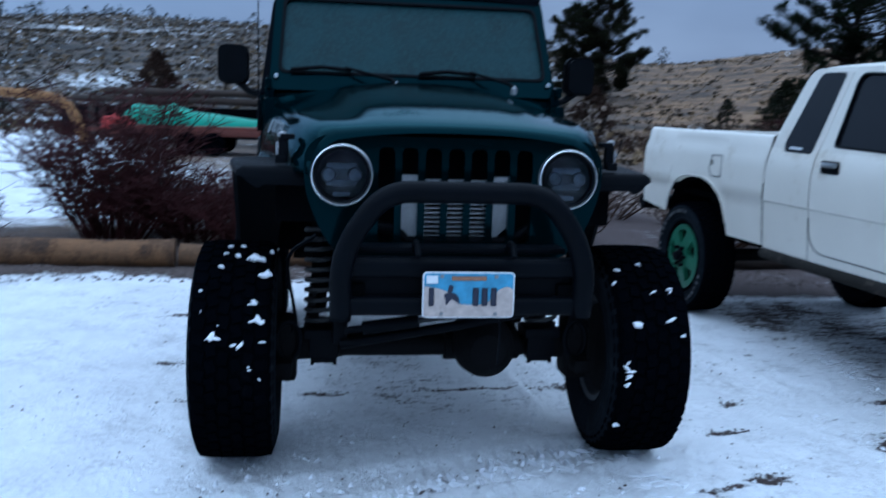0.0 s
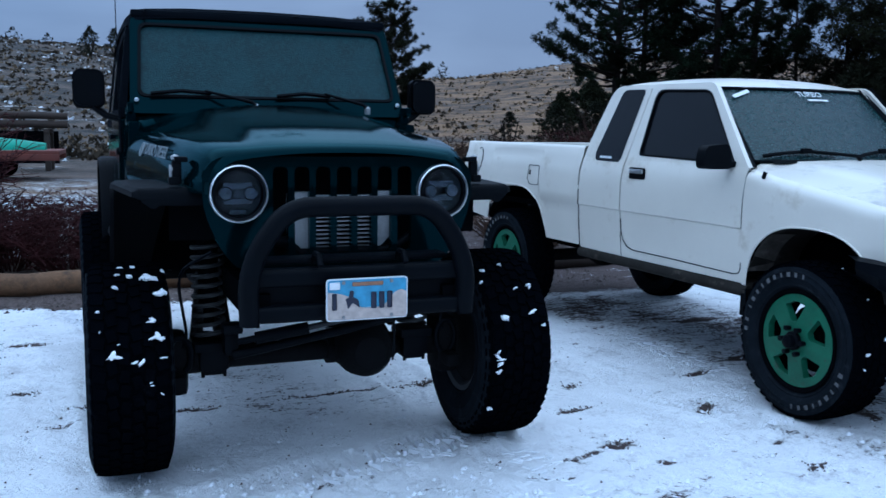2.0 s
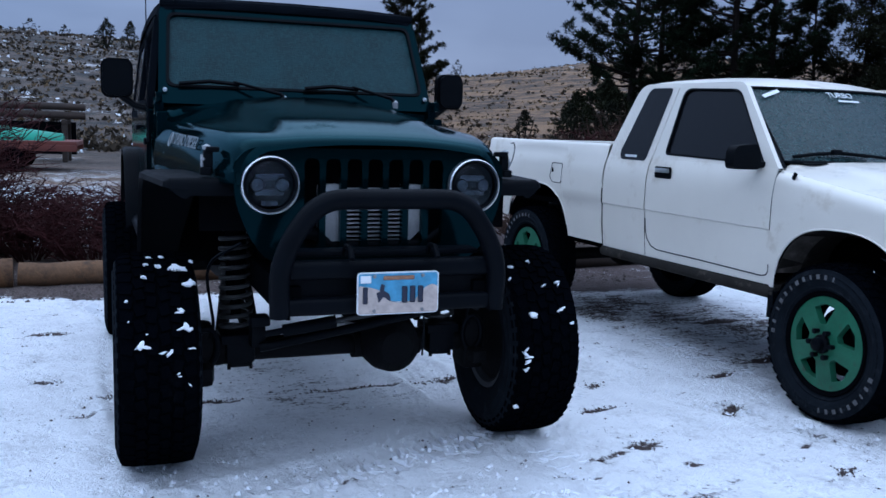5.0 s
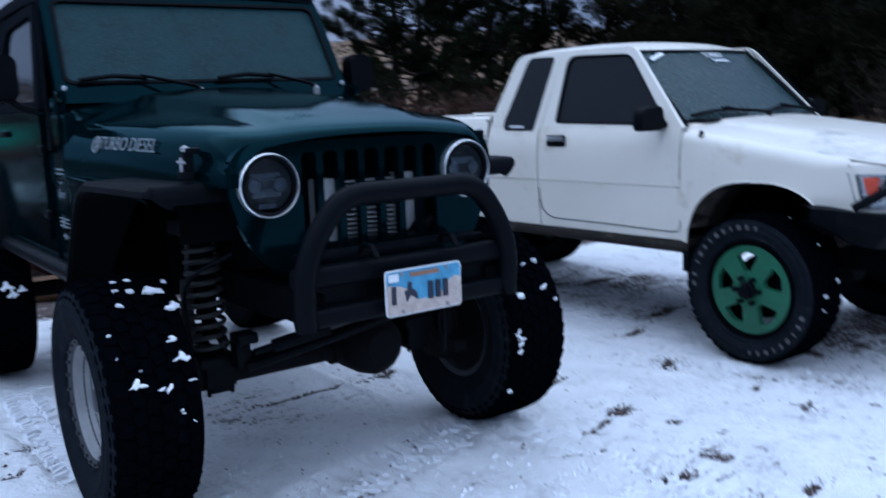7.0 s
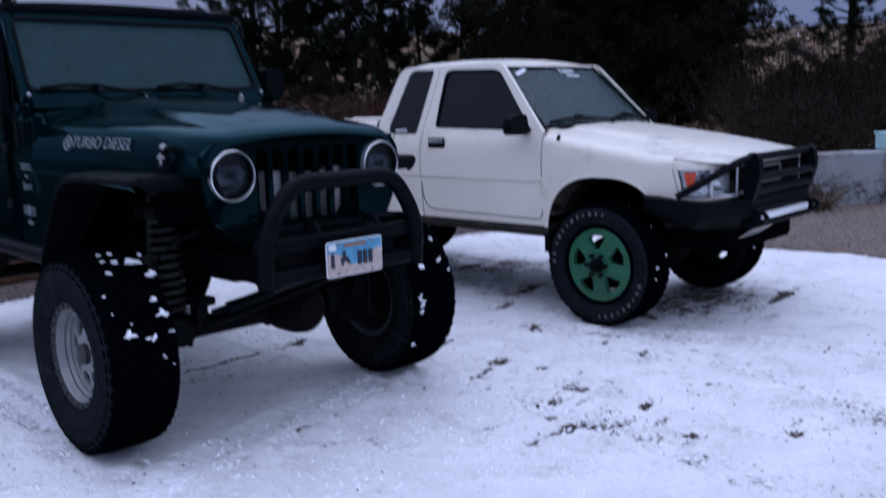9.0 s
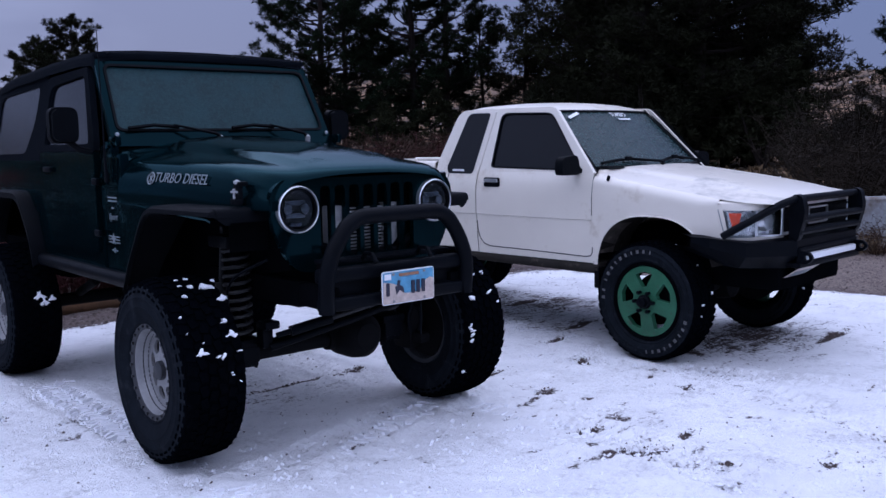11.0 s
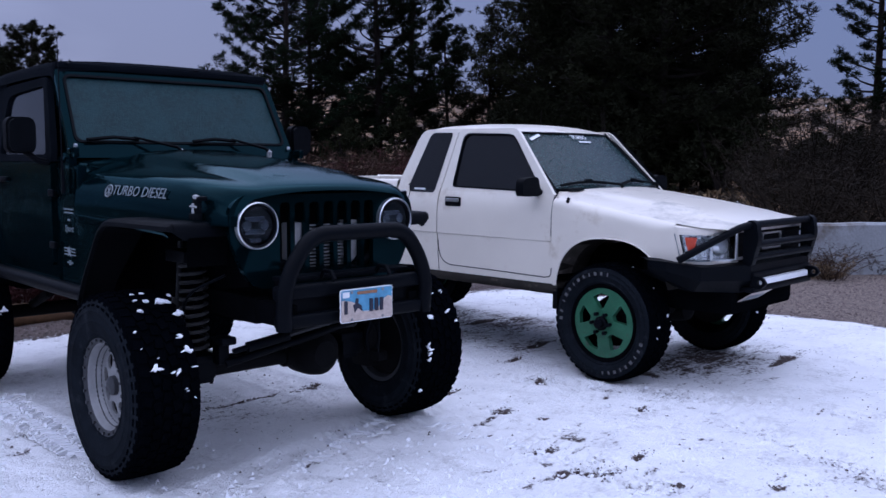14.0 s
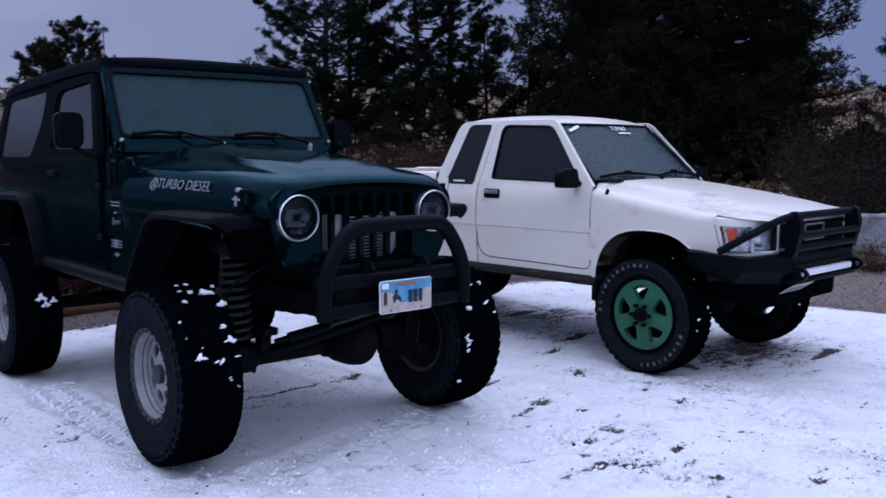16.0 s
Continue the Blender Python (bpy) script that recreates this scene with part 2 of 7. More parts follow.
M_TEAL = material("teal_plastic", (0.35, 0.55, 0.55), 0.5)
M_STONE = material("pebbles", (0.060, 0.044, 0.039), 0.9, var=0.6, scale=20, bump=0.4)
M_SEAT = material("seat_cloth", (0.035, 0.037, 0.042), 0.9, var=0.2, bump=0.2)
M_DASH = material("dash_vinyl", (0.16, 0.20, 0.20), 0.7, var=0.2, bump=0.1)


def ground_material():
    m = bpy.data.materials.new("snowy_ground")
    m.use_nodes = True
    n, l = m.node_tree.nodes, m.node_tree.links
    p = n["Principled BSDF"]
    co = n.new("ShaderNodeTexCoord")

    def noise_at(scale, detail=6, rough=0.6):
        t = n.new("ShaderNodeTexNoise")
        t.inputs["Scale"].default_value, t.inputs["Detail"].default_value, t.inputs["Roughness"].default_value = scale, detail, rough
        l.new(co.outputs["Object"], t.inputs["Vector"])
        return t.outputs["Fac"]

    def ramp(fac, a, b, pa=0.3, pb=0.7):
        r = n.new("ShaderNodeValToRGB")
        r.color_ramp.elements[0].position, r.color_ramp.elements[1].position = pa, pb
        r.color_ramp.elements[0].color, r.color_ramp.elements[1].color = (*a, 1), (*b, 1)
        l.new(fac, r.inputs[0])
        return r.outputs[0]

    def mix(fac, a, b):
        x = n.new("ShaderNodeMixRGB")
        l.new(fac, x.inputs[0]), l.new(a, x.inputs[1]), l.new(b, x.inputs[2])
        return x.outputs[0]

    def rng(v, a, b, c=0.0, d=1.0):
        x = n.new("ShaderNodeMapRange")
        x.inputs["From Min"].default_value, x.inputs["From Max"].default_value = a, b
        x.inputs["To Min"].default_value, x.inputs["To Max"].default_value = c, d
        l.new(v, x.inputs["Value"])
        return x.outputs[0]

    def calc(op, a, b):
        x = n.new("ShaderNodeMath")
        x.operation = op
        for i, v in enumerate((a, b)):
            if isinstance(v, (int, float)):
                x.inputs[i].default_value = v
            else:
                l.new(v, x.inputs[i])
        return x.outputs[0]

    at = n.new("ShaderNodeAttribute")
    at.attribute_name = "cover"
    sep = n.new("ShaderNodeSeparateColor")
    l.new(at.outputs["Color"], sep.inputs[0])
    snow_cover, gravel, wild = sep.outputs[0], sep.outputs[1], sep.outputs[2]
    fine, mid, grit = noise_at(38, 6, 0.7), noise_at(4.5, 6, 0.65), noise_at(140, 3, 0.7)
    snow = ramp(calc("ADD", calc("MULTIPLY", noise_at(2.6, 8, 0.7), 0.6), calc("MULTIPLY", noise_at(0.8), 0.4)), (0.71, 0.715, 0.73), (0.875, 0.88, 0.895), 0.34, 0.58)
    # thin snow lets the grit grey it in fine mottles
    thin = rng(calc("ADD", calc("MULTIPLY", noise_at(27, 7, 0.78), 0.55), calc("MULTIPLY", noise_at(3.2, 4, 0.6), 0.45)), 0.515, 0.64)
    grey = n.new("ShaderNodeRGB")
    grey.outputs[0].default_value = (0.31, 0.305, 0.31, 1)
    snow = mix(calc("MULTIPLY", thin, 0.50), snow, grey.outputs[0])
    dirt = ramp(grit, (0.018, 0.011, 0.011), (0.090, 0.060, 0.054))
    stone = mix(rng(noise_at(26, 5, 0.8), 0.42, 0.60), ramp(grit, (0.035, 0.026, 0.022), (0.12, 0.088, 0.074)), ramp(grit, (0.12, 0.09, 0.076), (0.30, 0.235, 0.20)))
    grass = mix(gravel, ramp(noise_at(0.22, 10, 0.80), (0.030, 0.018, 0.010), (0.215, 0.122, 0.056), 0.44, 0.57), ramp(noise_at(0.25, 10, 0.82), (0.006, 0.005, 0.004), (0.085, 0.060, 0.042), 0.44, 0.58))
    bare = mix(gravel, dirt, stone)
    bare = mix(wild, bare, grass)
    # breakup: where the cover falls below a mix of noises, the bare ground shows
    drag = n.new("ShaderNodeVectorMath")
    drag.operation = "MULTIPLY"
    drag.inputs[1].default_value = (4.5, 19, 1)
    l.new(co.outputs["Object"], drag.inputs[0])
    strk = n.new("ShaderNodeTexNoise")
    strk.inputs["Scale"].default_value, strk.inputs["Detail"].default_value, strk.inputs["Roughness"].default_value = 1.0, 7, 0.72
    l.new(drag.outputs[0], strk.inputs["Vector"])
    nse = rng(calc("ADD", calc("ADD", calc("MULTIPLY", fine, 0.42), calc("MULTIPLY", mid, 0.26)), calc("MULTIPLY", strk.outputs["Fac"], 0.32)), 0.31, 0.69)
    far_n = calc("ADD", calc("ADD", calc("MULTIPLY", noise_at(0.03, 5, 0.6), 0.40), calc("MULTIPLY", noise_at(0.22, 6, 0.7), 0.25)), calc("MULTIPLY", noise_at(1.1, 6, 0.8), 0.35))
    fac_n = n.new("ShaderNodeMix")
    l.new(wild, fac_n.inputs[0]), l.new(nse, fac_n.inputs[2]), l.new(far_n, fac_n.inputs[3])
    d = calc("SUBTRACT", snow_cover, fac_n.outputs[0])
    soft = n.new("ShaderNodeMix")  # ragged thin edges on the yard, crisp ones on the far slopes
    soft.inputs[2].default_value, soft.inputs[3].default_value = 7.0, 14.0
    l.new(wild, soft.inputs[0])
    mask = rng(calc("MULTIPLY", d, soft.outputs[0]), -0.55, 0.75)
    col = mix(mask, bare, snow)
    l.new(col, p.inputs["Base Color"])
    l.new(rng(mask, 0, 1, 0.95, 0.55), p.inputs["Roughness"])
    p.inputs["Subsurface Weight"].default_value = 0.0
    b = n.new("ShaderNodeBump")
    b.inputs["Strength"].default_value, b.inputs["Distance"].default_value = 0.75, 0.035
    h = calc("ADD", calc("MULTIPLY", fine, 0.7), calc("MULTIPLY", grit, 0.35))
    h = calc("ADD", h, calc("MULTIPLY", noise_at(13, 5, 0.65), 1.0))
    h = calc("ADD", h, calc("MULTIPLY", mask, 0.5))
    l.new(h, b.inputs["Height"])
    l.new(b.outputs[0], p.inputs["Normal"])
    return m


M_GROUND = ground_material()


# ---- mesh helpers ----
def obj(name, bm, mat, parent=None, label="", smooth=38, m=None):
    me = bpy.data.meshes.new(name)
    bmesh.ops.recalc_face_normals(bm, faces=bm.faces)
    bm.to_mesh(me)
    bm.free()
    return mesh_obj(name, me, mat, parent, label, smooth, m)


def mesh_obj(name, me, mat, parent=None, label="", smooth=38, m=None):
    if smooth:
        me.polygons.foreach_set("use_smooth", [True] * len(me.polygons))
        me.set_sharp_from_angle(angle=radians(smooth))
    if not me.materials:
        me.materials.append(mat)
    ob = new(name, me)
    ob.parent = parent
    if m is not None:
        ob.matrix_basis = m
    if label:
        tagged(ob, label)
    return ob


def part(name, bm, mat, parent, label="", smooth=38, m=None):
    return obj(name, bm, mat, parent, label, smooth, m)


def thing(name, label, category, at=(0, 0, 0), rz=0.0, group="", kind=""):
    e = new(name)
    e.empty_display_size = 0.2
    e.matrix_basis = pose(*at, 0, 0, rz)
    return tagged(e, label, category, group, kind)


def B():
    return bmesh.new()


def box(bm, c, s, bevel=0.0, rot=None, seg=2):
    m = Matrix.Translation(c) @ (Euler([radians(a) for a in rot]).to_matrix().to_4x4() if rot else Matrix()) @ Matrix.Diagonal((*s, 1))
    vs = bmesh.ops.create_cube(bm, size=1, matrix=m)["verts"]
    if bevel:
        es = list({e for v in vs for e in v.link_edges})
        bmesh.ops.bevel(bm, geom=es, offset=bevel, segments=seg, affect="EDGES", profile=0.6)
    return bm


def tube(bm, pts, r, n=12, cap=True, closed=False):
    """A round bar along the points; r is one radius or one for each point."""
    pts = [Vector(p) for p in pts]
    k = len(pts)
    rs = r if isinstance(r, (list, tuple)) else [r] * k
    up, rings = None, []
    for i, p in enumerate(pts):
        if closed:
            d = pts[(i + 1) % k] - pts[i - 1]
        else:
            d = pts[min(i + 1, k - 1)] - pts[max(i - 1, 0)]
        d.normalize()
        if up is None:
            up = Vector((0, 0, 1)) if abs(d.z) < 0.9 else Vector((1, 0, 0))
        side = d.cross(up).normalized()
        up = side.cross(d).normalized()
        rings.append([bm.verts.new(p + rs[i] * (math.cos(a) * side + math.sin(a) * up)) for a in [2 * math.pi * j / n for j in range(n)]])
    for i in range(k if closed else k - 1):
        a, b = rings[i], rings[(i + 1) % k]
        for j in range(n):
            bm.faces.new((a[j], a[(j + 1) % n], b[(j + 1) % n], b[j]))
    if cap and not closed:
        bm.faces.new(rings[0]), bm.faces.new(rings[-1])
    return bm


def bend(pts, rad, n=5):
    """Rounds the inner corners of a polyline."""
    pts = [Vector(p) for p in pts]
    out = [pts[0]]
    for a, b, c in zip(pts, pts[1:], pts[2:]):
        u, v = (a - b), (c - b)
        d = min(rad, u.length * 0.49, v.length * 0.49)
        p, q = b + u.normalized() * d, b + v.normalized() * d
        for i in range(n + 1):
            t = i / n
            out.append(p * (1 - t) ** 2 + b * 2 * t * (1 - t) + q * t * t)
    return out + [pts[-1]]


def lathe(bm, profile, n=48, axis="x", c=(0, 0, 0)):
    """Turns a profile of (radius, along) round an axis through c."""
    rings = []
    for r, a in profile:
        ring = []
        for j in range(n):
            t = 2 * math.pi * j / n
            u, v = r * math.cos(t), r * math.sin(t)
            p = {"x": (a, u, v), "y": (u, a, v), "z": (u, v, a)}[axis]
            ring.append(bm.verts.new((p[0] + c[0], p[1] + c[1], p[2] + c[2])))
        rings.append(ring)
    for a, b in zip(rings, rings[1:]):
        for j in range(n):
            bm.faces.new((a[j], a[(j + 1) % n], b[(j + 1) % n], b[j]))
    for ring, (r, _) in ((rings[0], profile[0]), (rings[-1], profile[-1])):
        if r > 1e-4:
            pass
    return bm


def loft(bm, rows, close_u=False, caps=False):
    """A skin over rows of points, all of one length."""
    vs = [[bm.verts.new(p) for p in row] for row in rows]
    for a, b in zip(vs, vs[1:]):
        k = len(a)
        for j in range(k if close_u else k - 1):
            bm.faces.new((a[j], a[(j + 1) % k], b[(j + 1) % k], b[j]))
    if caps:
        bm.faces.new(vs[0]), bm.faces.new(vs[-1])
    return bm


def slab(bm, outline, holes, put, depth, bevel=0.0):
    """A plate with holes: outlines in (u, v), put(u, v, w) gives the place, w runs from 0 to depth."""
    es = []
    for loop in (outline, *holes):
        vs = [bm.verts.new((u, v, 0)) for u, v in loop]
        es += [bm.edges.new((vs[i], vs[(i + 1) % len(vs)])) for i in range(len(vs))]
    made = bmesh.ops.triangle_fill(bm, edges=es, use_beauty=True)["geom"]
    fs = [f for f in made if isinstance(f, bmesh.types.BMFace)]
    ext = bmesh.ops.extrude_face_region(bm, geom=fs)["geom"]
    top = {v for v in ext if isinstance(v, bmesh.types.BMVert)}
    allv = {v for f in fs for v in f.verts} | top
    for v in allv:
        v.co = Vector(put(v.co.x, v.co.y, depth if v in top else 0.0))
    return bm


def ring_pts(cx, cy, r, n=32, r2=None):
    return [(cx + r * math.cos(2 * math.pi * i / n), cy + (r2 or r) * math.sin(2 * math.pi * i / n)) for i in range(n)]


def rrect(x0, y0, x1, y1, r, n=4):
    out = []
    for cx, cy, a in ((x1 - r, y1 - r, 0), (x0 + r, y1 - r, 90), (x0 + r, y0 + r, 180), (x1 - r, y0 + r, 270)):
        out += [(cx + r * math.cos(radians(a + 90 * i / n)), cy + r * math.sin(radians(a + 90 * i / n))) for i in range(n + 1)]
    return out


def rpoly(pts, r, n=4):
    """A closed polygon with rounded corners; r is one radius or one for each corner."""
    k, out = len(pts), []
    for i in range(k):
        a, b, c = Vector(pts[i - 1]), Vector(pts[i]), Vector(pts[(i + 1) % k])
        rad = r[i] if isinstance(r, (list, tuple)) else r
        u, v = a - b, c - b
        d = min(rad, u.length * 0.49, v.length * 0.49)
        if d < 1e-4:
            out.append(tuple(b))
            continue
        p, q = b + u.normalized() * d, b + v.normalized() * d
        out += [tuple(p * (1 - t) ** 2 + b * 2 * t * (1 - t) + q * t * t) for t in [j / n for j in range(n + 1)]]
    return out


def lettering(text, size, depth=0.002, shear=0.0, space=1.0):
    cu = bpy.data.curves.new("lettering", "FONT")
    cu.body, cu.size, cu.extrude, cu.shear, cu.space_character = text, size, depth, shear, space
    cu.align_x, cu.align_y = "CENTER", "CENTER"
    cu.resolution_u = 3
    ob = bpy.data.objects.new("lettering", cu)
    me = bpy.data.meshes.new_from_object(ob)
    bpy.data.objects.remove(ob)
    bpy.data.curves.remove(cu)
    me.materials.clear()
    return me


def lerp(a, b, t):
    return a + (b - a) * t


def curve(table, t):
    """Straight from point to point of a table of (at, value)."""
    return float(np.interp(t, [a for a, _ in table], [b for _, b in table]))


NOISE = {}


def vnoise(x, y, scale, seed=0):
    """Smooth value noise over numpy arrays, 0..1."""
    x, y = np.asarray(x, float) * scale, np.asarray(y, float) * scale
    tab = NOISE.setdefault(seed, np.random.RandomState(seed).rand(256, 256)) if seed not in NOISE else NOISE[seed]
    xi, yi = np.floor(x).astype(int), np.floor(y).astype(int)
    fx, fy = x - xi, y - yi
    fx, fy = fx * fx * (3 - 2 * fx), fy * fy * (3 - 2 * fy)
    g = lambda a, b: tab[a % 256, b % 256]
    return (g(xi, yi) * (1 - fx) + g(xi + 1, yi) * fx) * (1 - fy) + (g(xi, yi + 1) * (1 - fx) + g(xi + 1, yi + 1) * fx) * fy


# ---- ground ----
def smooth01(a, b, v):
    t = np.clip((v - a) / (b - a), 0, 1)
    return t * t * (3 - 2 * t)


RIDGE_AZ = [-180, -110, -70, -30, -10, 5, 16, 19.5, 22.5, 26, 30, 36, 45, 60, 75, 95, 120, 180]
RIDGE_EL = [0.6, 0.8, 3.0, 4.2, 4.35, 4.0, 3.5, 3.0, 3.1, 3.5, 3.9, 4.2, 4.0, 3.6, 3.4, 2.0, 0.8, 0.6]
WALL_A, WALL_B = Vector((6.2, 4.2)), Vector((15.5, -1.55))


def ground_z(x, y):
    x, y = np.asarray(x, float), np.asarray(y, float)
    r = np.hypot(x, y + 3)
    az = np.degrees(np.arctan2(x, y + 3))
    el = np.interp(az, RIDGE_AZ, RIDGE_EL)
    top = 1.2 + 290 * np.tan(np.radians(el))
    roll = (vnoise(x, y, 1 / 45, 3) - 0.5) * 3 + (vnoise(x, y, 1 / 15, 4) - 0.5) * 1.4
    up = smooth01(45, 330, r)
    z = top * (0.75 * up + 0.25 * smooth01(40, 140, r)) + roll * smooth01(60, 180, r) * (1 - 0.75 * smooth01(250, 340, r))
    near = 1 - smooth01(25, 60, r)
    z = z + near * ((vnoise(x, y, 1 / 2.3, 5) - 0.5) * 0.05 + (vnoise(x, y, 1 / 0.7, 6) - 0.5) * 0.014)
    z = z - 0.03 * smooth01(0.9, 2.6, x) * near
    # the bank behind the border logs
    z = z + 0.10 * smooth01(4.9, 6.5, y) * smooth01(3.0, -0.5, x) * near
    return z


def flat_near(x, y):
    """Levels the parking place, so that the wheels stand on it."""
    d = np.hypot((x - 1.4) / 5.0, (y - 1.6) / 4.2)
    return 1 - smooth01(0.75, 1.15, d)


def ground_full(x, y):
    z = ground_z(x, y)
    k = flat_near(x, y)
    level = -0.03 * smooth01(0.9, 2.6, x)
    small = (vnoise(x, y, 1 / 0.55, 6) - 0.5) * 0.022 + (vnoise(x, y, 1 / 0.17, 8) - 0.5) * 0.015 + (vnoise(x, y, 1 / 0.08, 9) - 0.5) * 0.010
    z = z * (1 - k) + level * k
    near = 1 - smooth01(14, 25, np.hypot(x, y))
    return z + small * near


TRACKS = [  # centre line of a wheel track from, to, width
    ((-0.80, 1.1), (-0.72, 2.85), 0.27), ((0.80, 1.1), (0.80, 2.85), 0.27), ((-0.74, 3.4), (-1.1, 5.0), 0.27), ((1.0, 0.80), (-0.85, 0.36), 0.29), ((-0.86, -0.05), (-1.0, -3.5), 0.28), ((0.98, 0.1), (0.45, -2.8), 0.28),
    ((1.35, 3.7), (1.9, 1.2), 0.26), ((1.9, 1.2), (3.4, -2.6), 0.26), ((2.45, -0.2), (1.2, -2.6), 0.24),
]
SPOTS = [  # bare patches: x, y, half-length, half-width, turn
    (1.34, 0.39, 0.16, 0.075, 20), (0.79, -0.61, 0.20, 0.065, -25), (1.31, -1.36, 0.06, 0.035, 10), (1.60, 1.30, 0.08, 0.04, 30),
    (0.95, -0.28, 0.10, 0.022, -25), (1.20, -0.68, 0.09, 0.022, 10), (1.40, 0.92, 0.16, 0.022, 8), (2.52, 1.36, 0.14, 0.035, 5), (2.1, 0.75, 0.12, 0.03, 40), (1.10, 0.28, 0.13, 0.03, 10), (0.82, 0.12, 0.12, 0.025, -20),
    (-1.27, 2.13, 0.10, 0.04, 10), (-1.3, 3.3, 0.14, 0.05, 0), (-0.42, 1.52, 0.14, 0.03, 5), (0.32, 1.60, 0.30, 0.022, 0), (0.85, 1.62, 0.08, 0.035, 10), (0.12, 0.36, 0.035, 0.018, 0),
    (2.9, 0.6, 0.3, 0.08, 80), (3.5, 2.66, 0.22, 0.05, 0), (3.05, 1.6, 0.2, 0.05, 10), (1.0, -1.05, 0.05, 0.015, 0), (4.05, -0.05, 0.35, 0.05, 5), (2.05, -0.12, 0.12, 0.03, 20), (-1.05, 1.45, 0.10, 0.03, 15), (-0.98, 1.72, 0.07, 0.025, 5),
]
CHURN = [  # where wheels and boots have broken the snow: from, to, half-width, height
    ((0.95, 0.80), (-0.25, 0.18), 0.17, 0.030), ((-0.78, 0.45), (-0.95, -0.6), 0.20, 0.026), ((0.95, 0.65), (0.75, -0.9), 0.30, 0.020), ((-0.95, 1.0), (-1.25, 2.4), 0.28, 0.018), ((1.4, 0.5), (2.4, -1.0), 0.5, 0.012), ((2.7, 1.2), (2.75, 2.6), 0.16, 0.016),
]


def make_ground():
    n_az, rs = 740, [0.03]
    while rs[-1] < 4200:
        r = rs[-1]
        rs.append(r + (0.033 if r < 5.5 else r * 0.045))
    cx, cy = 0.6, -0.4
    a = np.linspace(0, 2 * np.pi, n_az, endpoint=False)
    R, A = np.meshgrid(np.array(rs), a, indexing="ij")
    X, Y = cx + R * np.sin(A), cy + R * np.cos(A)
    Z = ground_full(X, Y)
    # lighter snow cover in the wheel tracks, pressed down with the pattern of the tread
    snow = np.full_like(X, 0.82) + (vnoise(X, Y, 1 / 1.5, 11) - 0.5) * 0.34 + (vnoise(X, Y, 1 / 0.45, 21) - 0.5) * 0.22
    for (x0, y0), (x1, y1), w in TRACKS:
        dx, dy = x1 - x0, y1 - y0
        ln = math.hypot(dx, dy)
        s = ((X - x0) * dx + (Y - y0) * dy) / ln
        d = ((X - x0) * dy - (Y - y0) * dx) / ln + 0.10 * np.sin(s * 0.9)
        on = smooth01(w * 0.62, w * 0.42, np.abs(d)) * smooth01(-0.1, 0.3, s) * smooth01(ln + 0.1, ln - 0.6, s)
        tread = 0.5 + 0.5 * np.sin(s * 2 * np.pi / 0.085 + np.sign(d) * 1.2 + np.abs(d) * 14)
        rim = np.exp(-((np.abs(d) - w * 0.62) / 0.04) ** 2) * smooth01(0, 0.3, s) * smooth01(ln, ln - 0.6, s)
        Z += on * (-0.022 + 0.020 * tread) + 0.014 * rim
        snow -= on * (0.05 + 0.16 * (1 - tread) * vnoise(X, Y, 1 / 0.5, 12))
    snow += 0.16 * np.exp(-((X / 0.9) ** 2 + ((Y - 0.4) / 1.3) ** 2))
    lump = 0.6 * (vnoise(X, Y, 1 / 0.075, 51) - 0.42) + 0.4 * (vnoise(X, Y, 1 / 0.035, 52) - 0.42)
    for (x0, y0), (x1, y1), w, h in CHURN:
        dx, dy = x1 - x0, y1 - y0
        q = np.clip(((X - x0) * dx + (Y - y0) * dy) / (dx * dx + dy * dy), 0, 1)
        away = np.hypot(X - x0 - q * dx, Y - y0 - q * dy) / (w * (0.7 + 0.6 * vnoise(X, Y, 1 / 0.3, 53)))
        on = smooth01(1.3, 0.6, away)
        Z += on * h * lump * 1.6
        snow += on * 0.35 * lump
    gravel, wild = np.zeros_like(X), np.zeros_like(X)
    for x, y, p, q, turn in SPOTS:
        c, s = math.cos(radians(turn)), math.sin(radians(turn))
        u, v = (X - x) * c + (Y - y) * s, -(X - x) * s + (Y - y) * c
        wob = 0.30 + 0.7 * vnoise(X, Y, 1 / 0.09, 13) + 0.75 * vnoise(X, Y, 1 / 0.04, 19)
        d = np.hypot(u / (0.8 * p), v / (0.8 * q)) / (0.55 + 0.45 * wob)
        hit = smooth01(1.5, 0.3, d)
        snow -= 0.60 * hit
        Z -= 0.012 * hit
    # small flecks of dirt thrown over the snow between and before the cars
    rnd = random.Random(41)
    wob = 0.30 + 0.7 * vnoise(X, Y, 1 / 0.09, 13) + 0.75 * vnoise(X, Y, 1 / 0.04, 19)
    for _ in range(95):
        x, y = rnd.choice(((1.05, 0.45), (1.2, -0.35), (1.2, -0.35), (1.9, 0.2), (2.3, -0.9), (0.9, -1.2), (1.4, 1.0))) 
        x, y = x + rnd.gauss(0, 0.55), y + rnd.gauss(0, 0.50)
        p, t = rnd.uniform(0.018, 0.055), radians(rnd.uniform(-25, 40))
        q = p * rnd.uniform(0.4, 0.75)
        u, v = (X - x) * math.cos(t) + (Y - y) * math.sin(t), (Y - y) * math.cos(t) - (X - x) * math.sin(t)
        snow -= rnd.uniform(0.10, 0.30) * smooth01(1.5, 0.3, np.hypot(u / p, v / q) / wob)
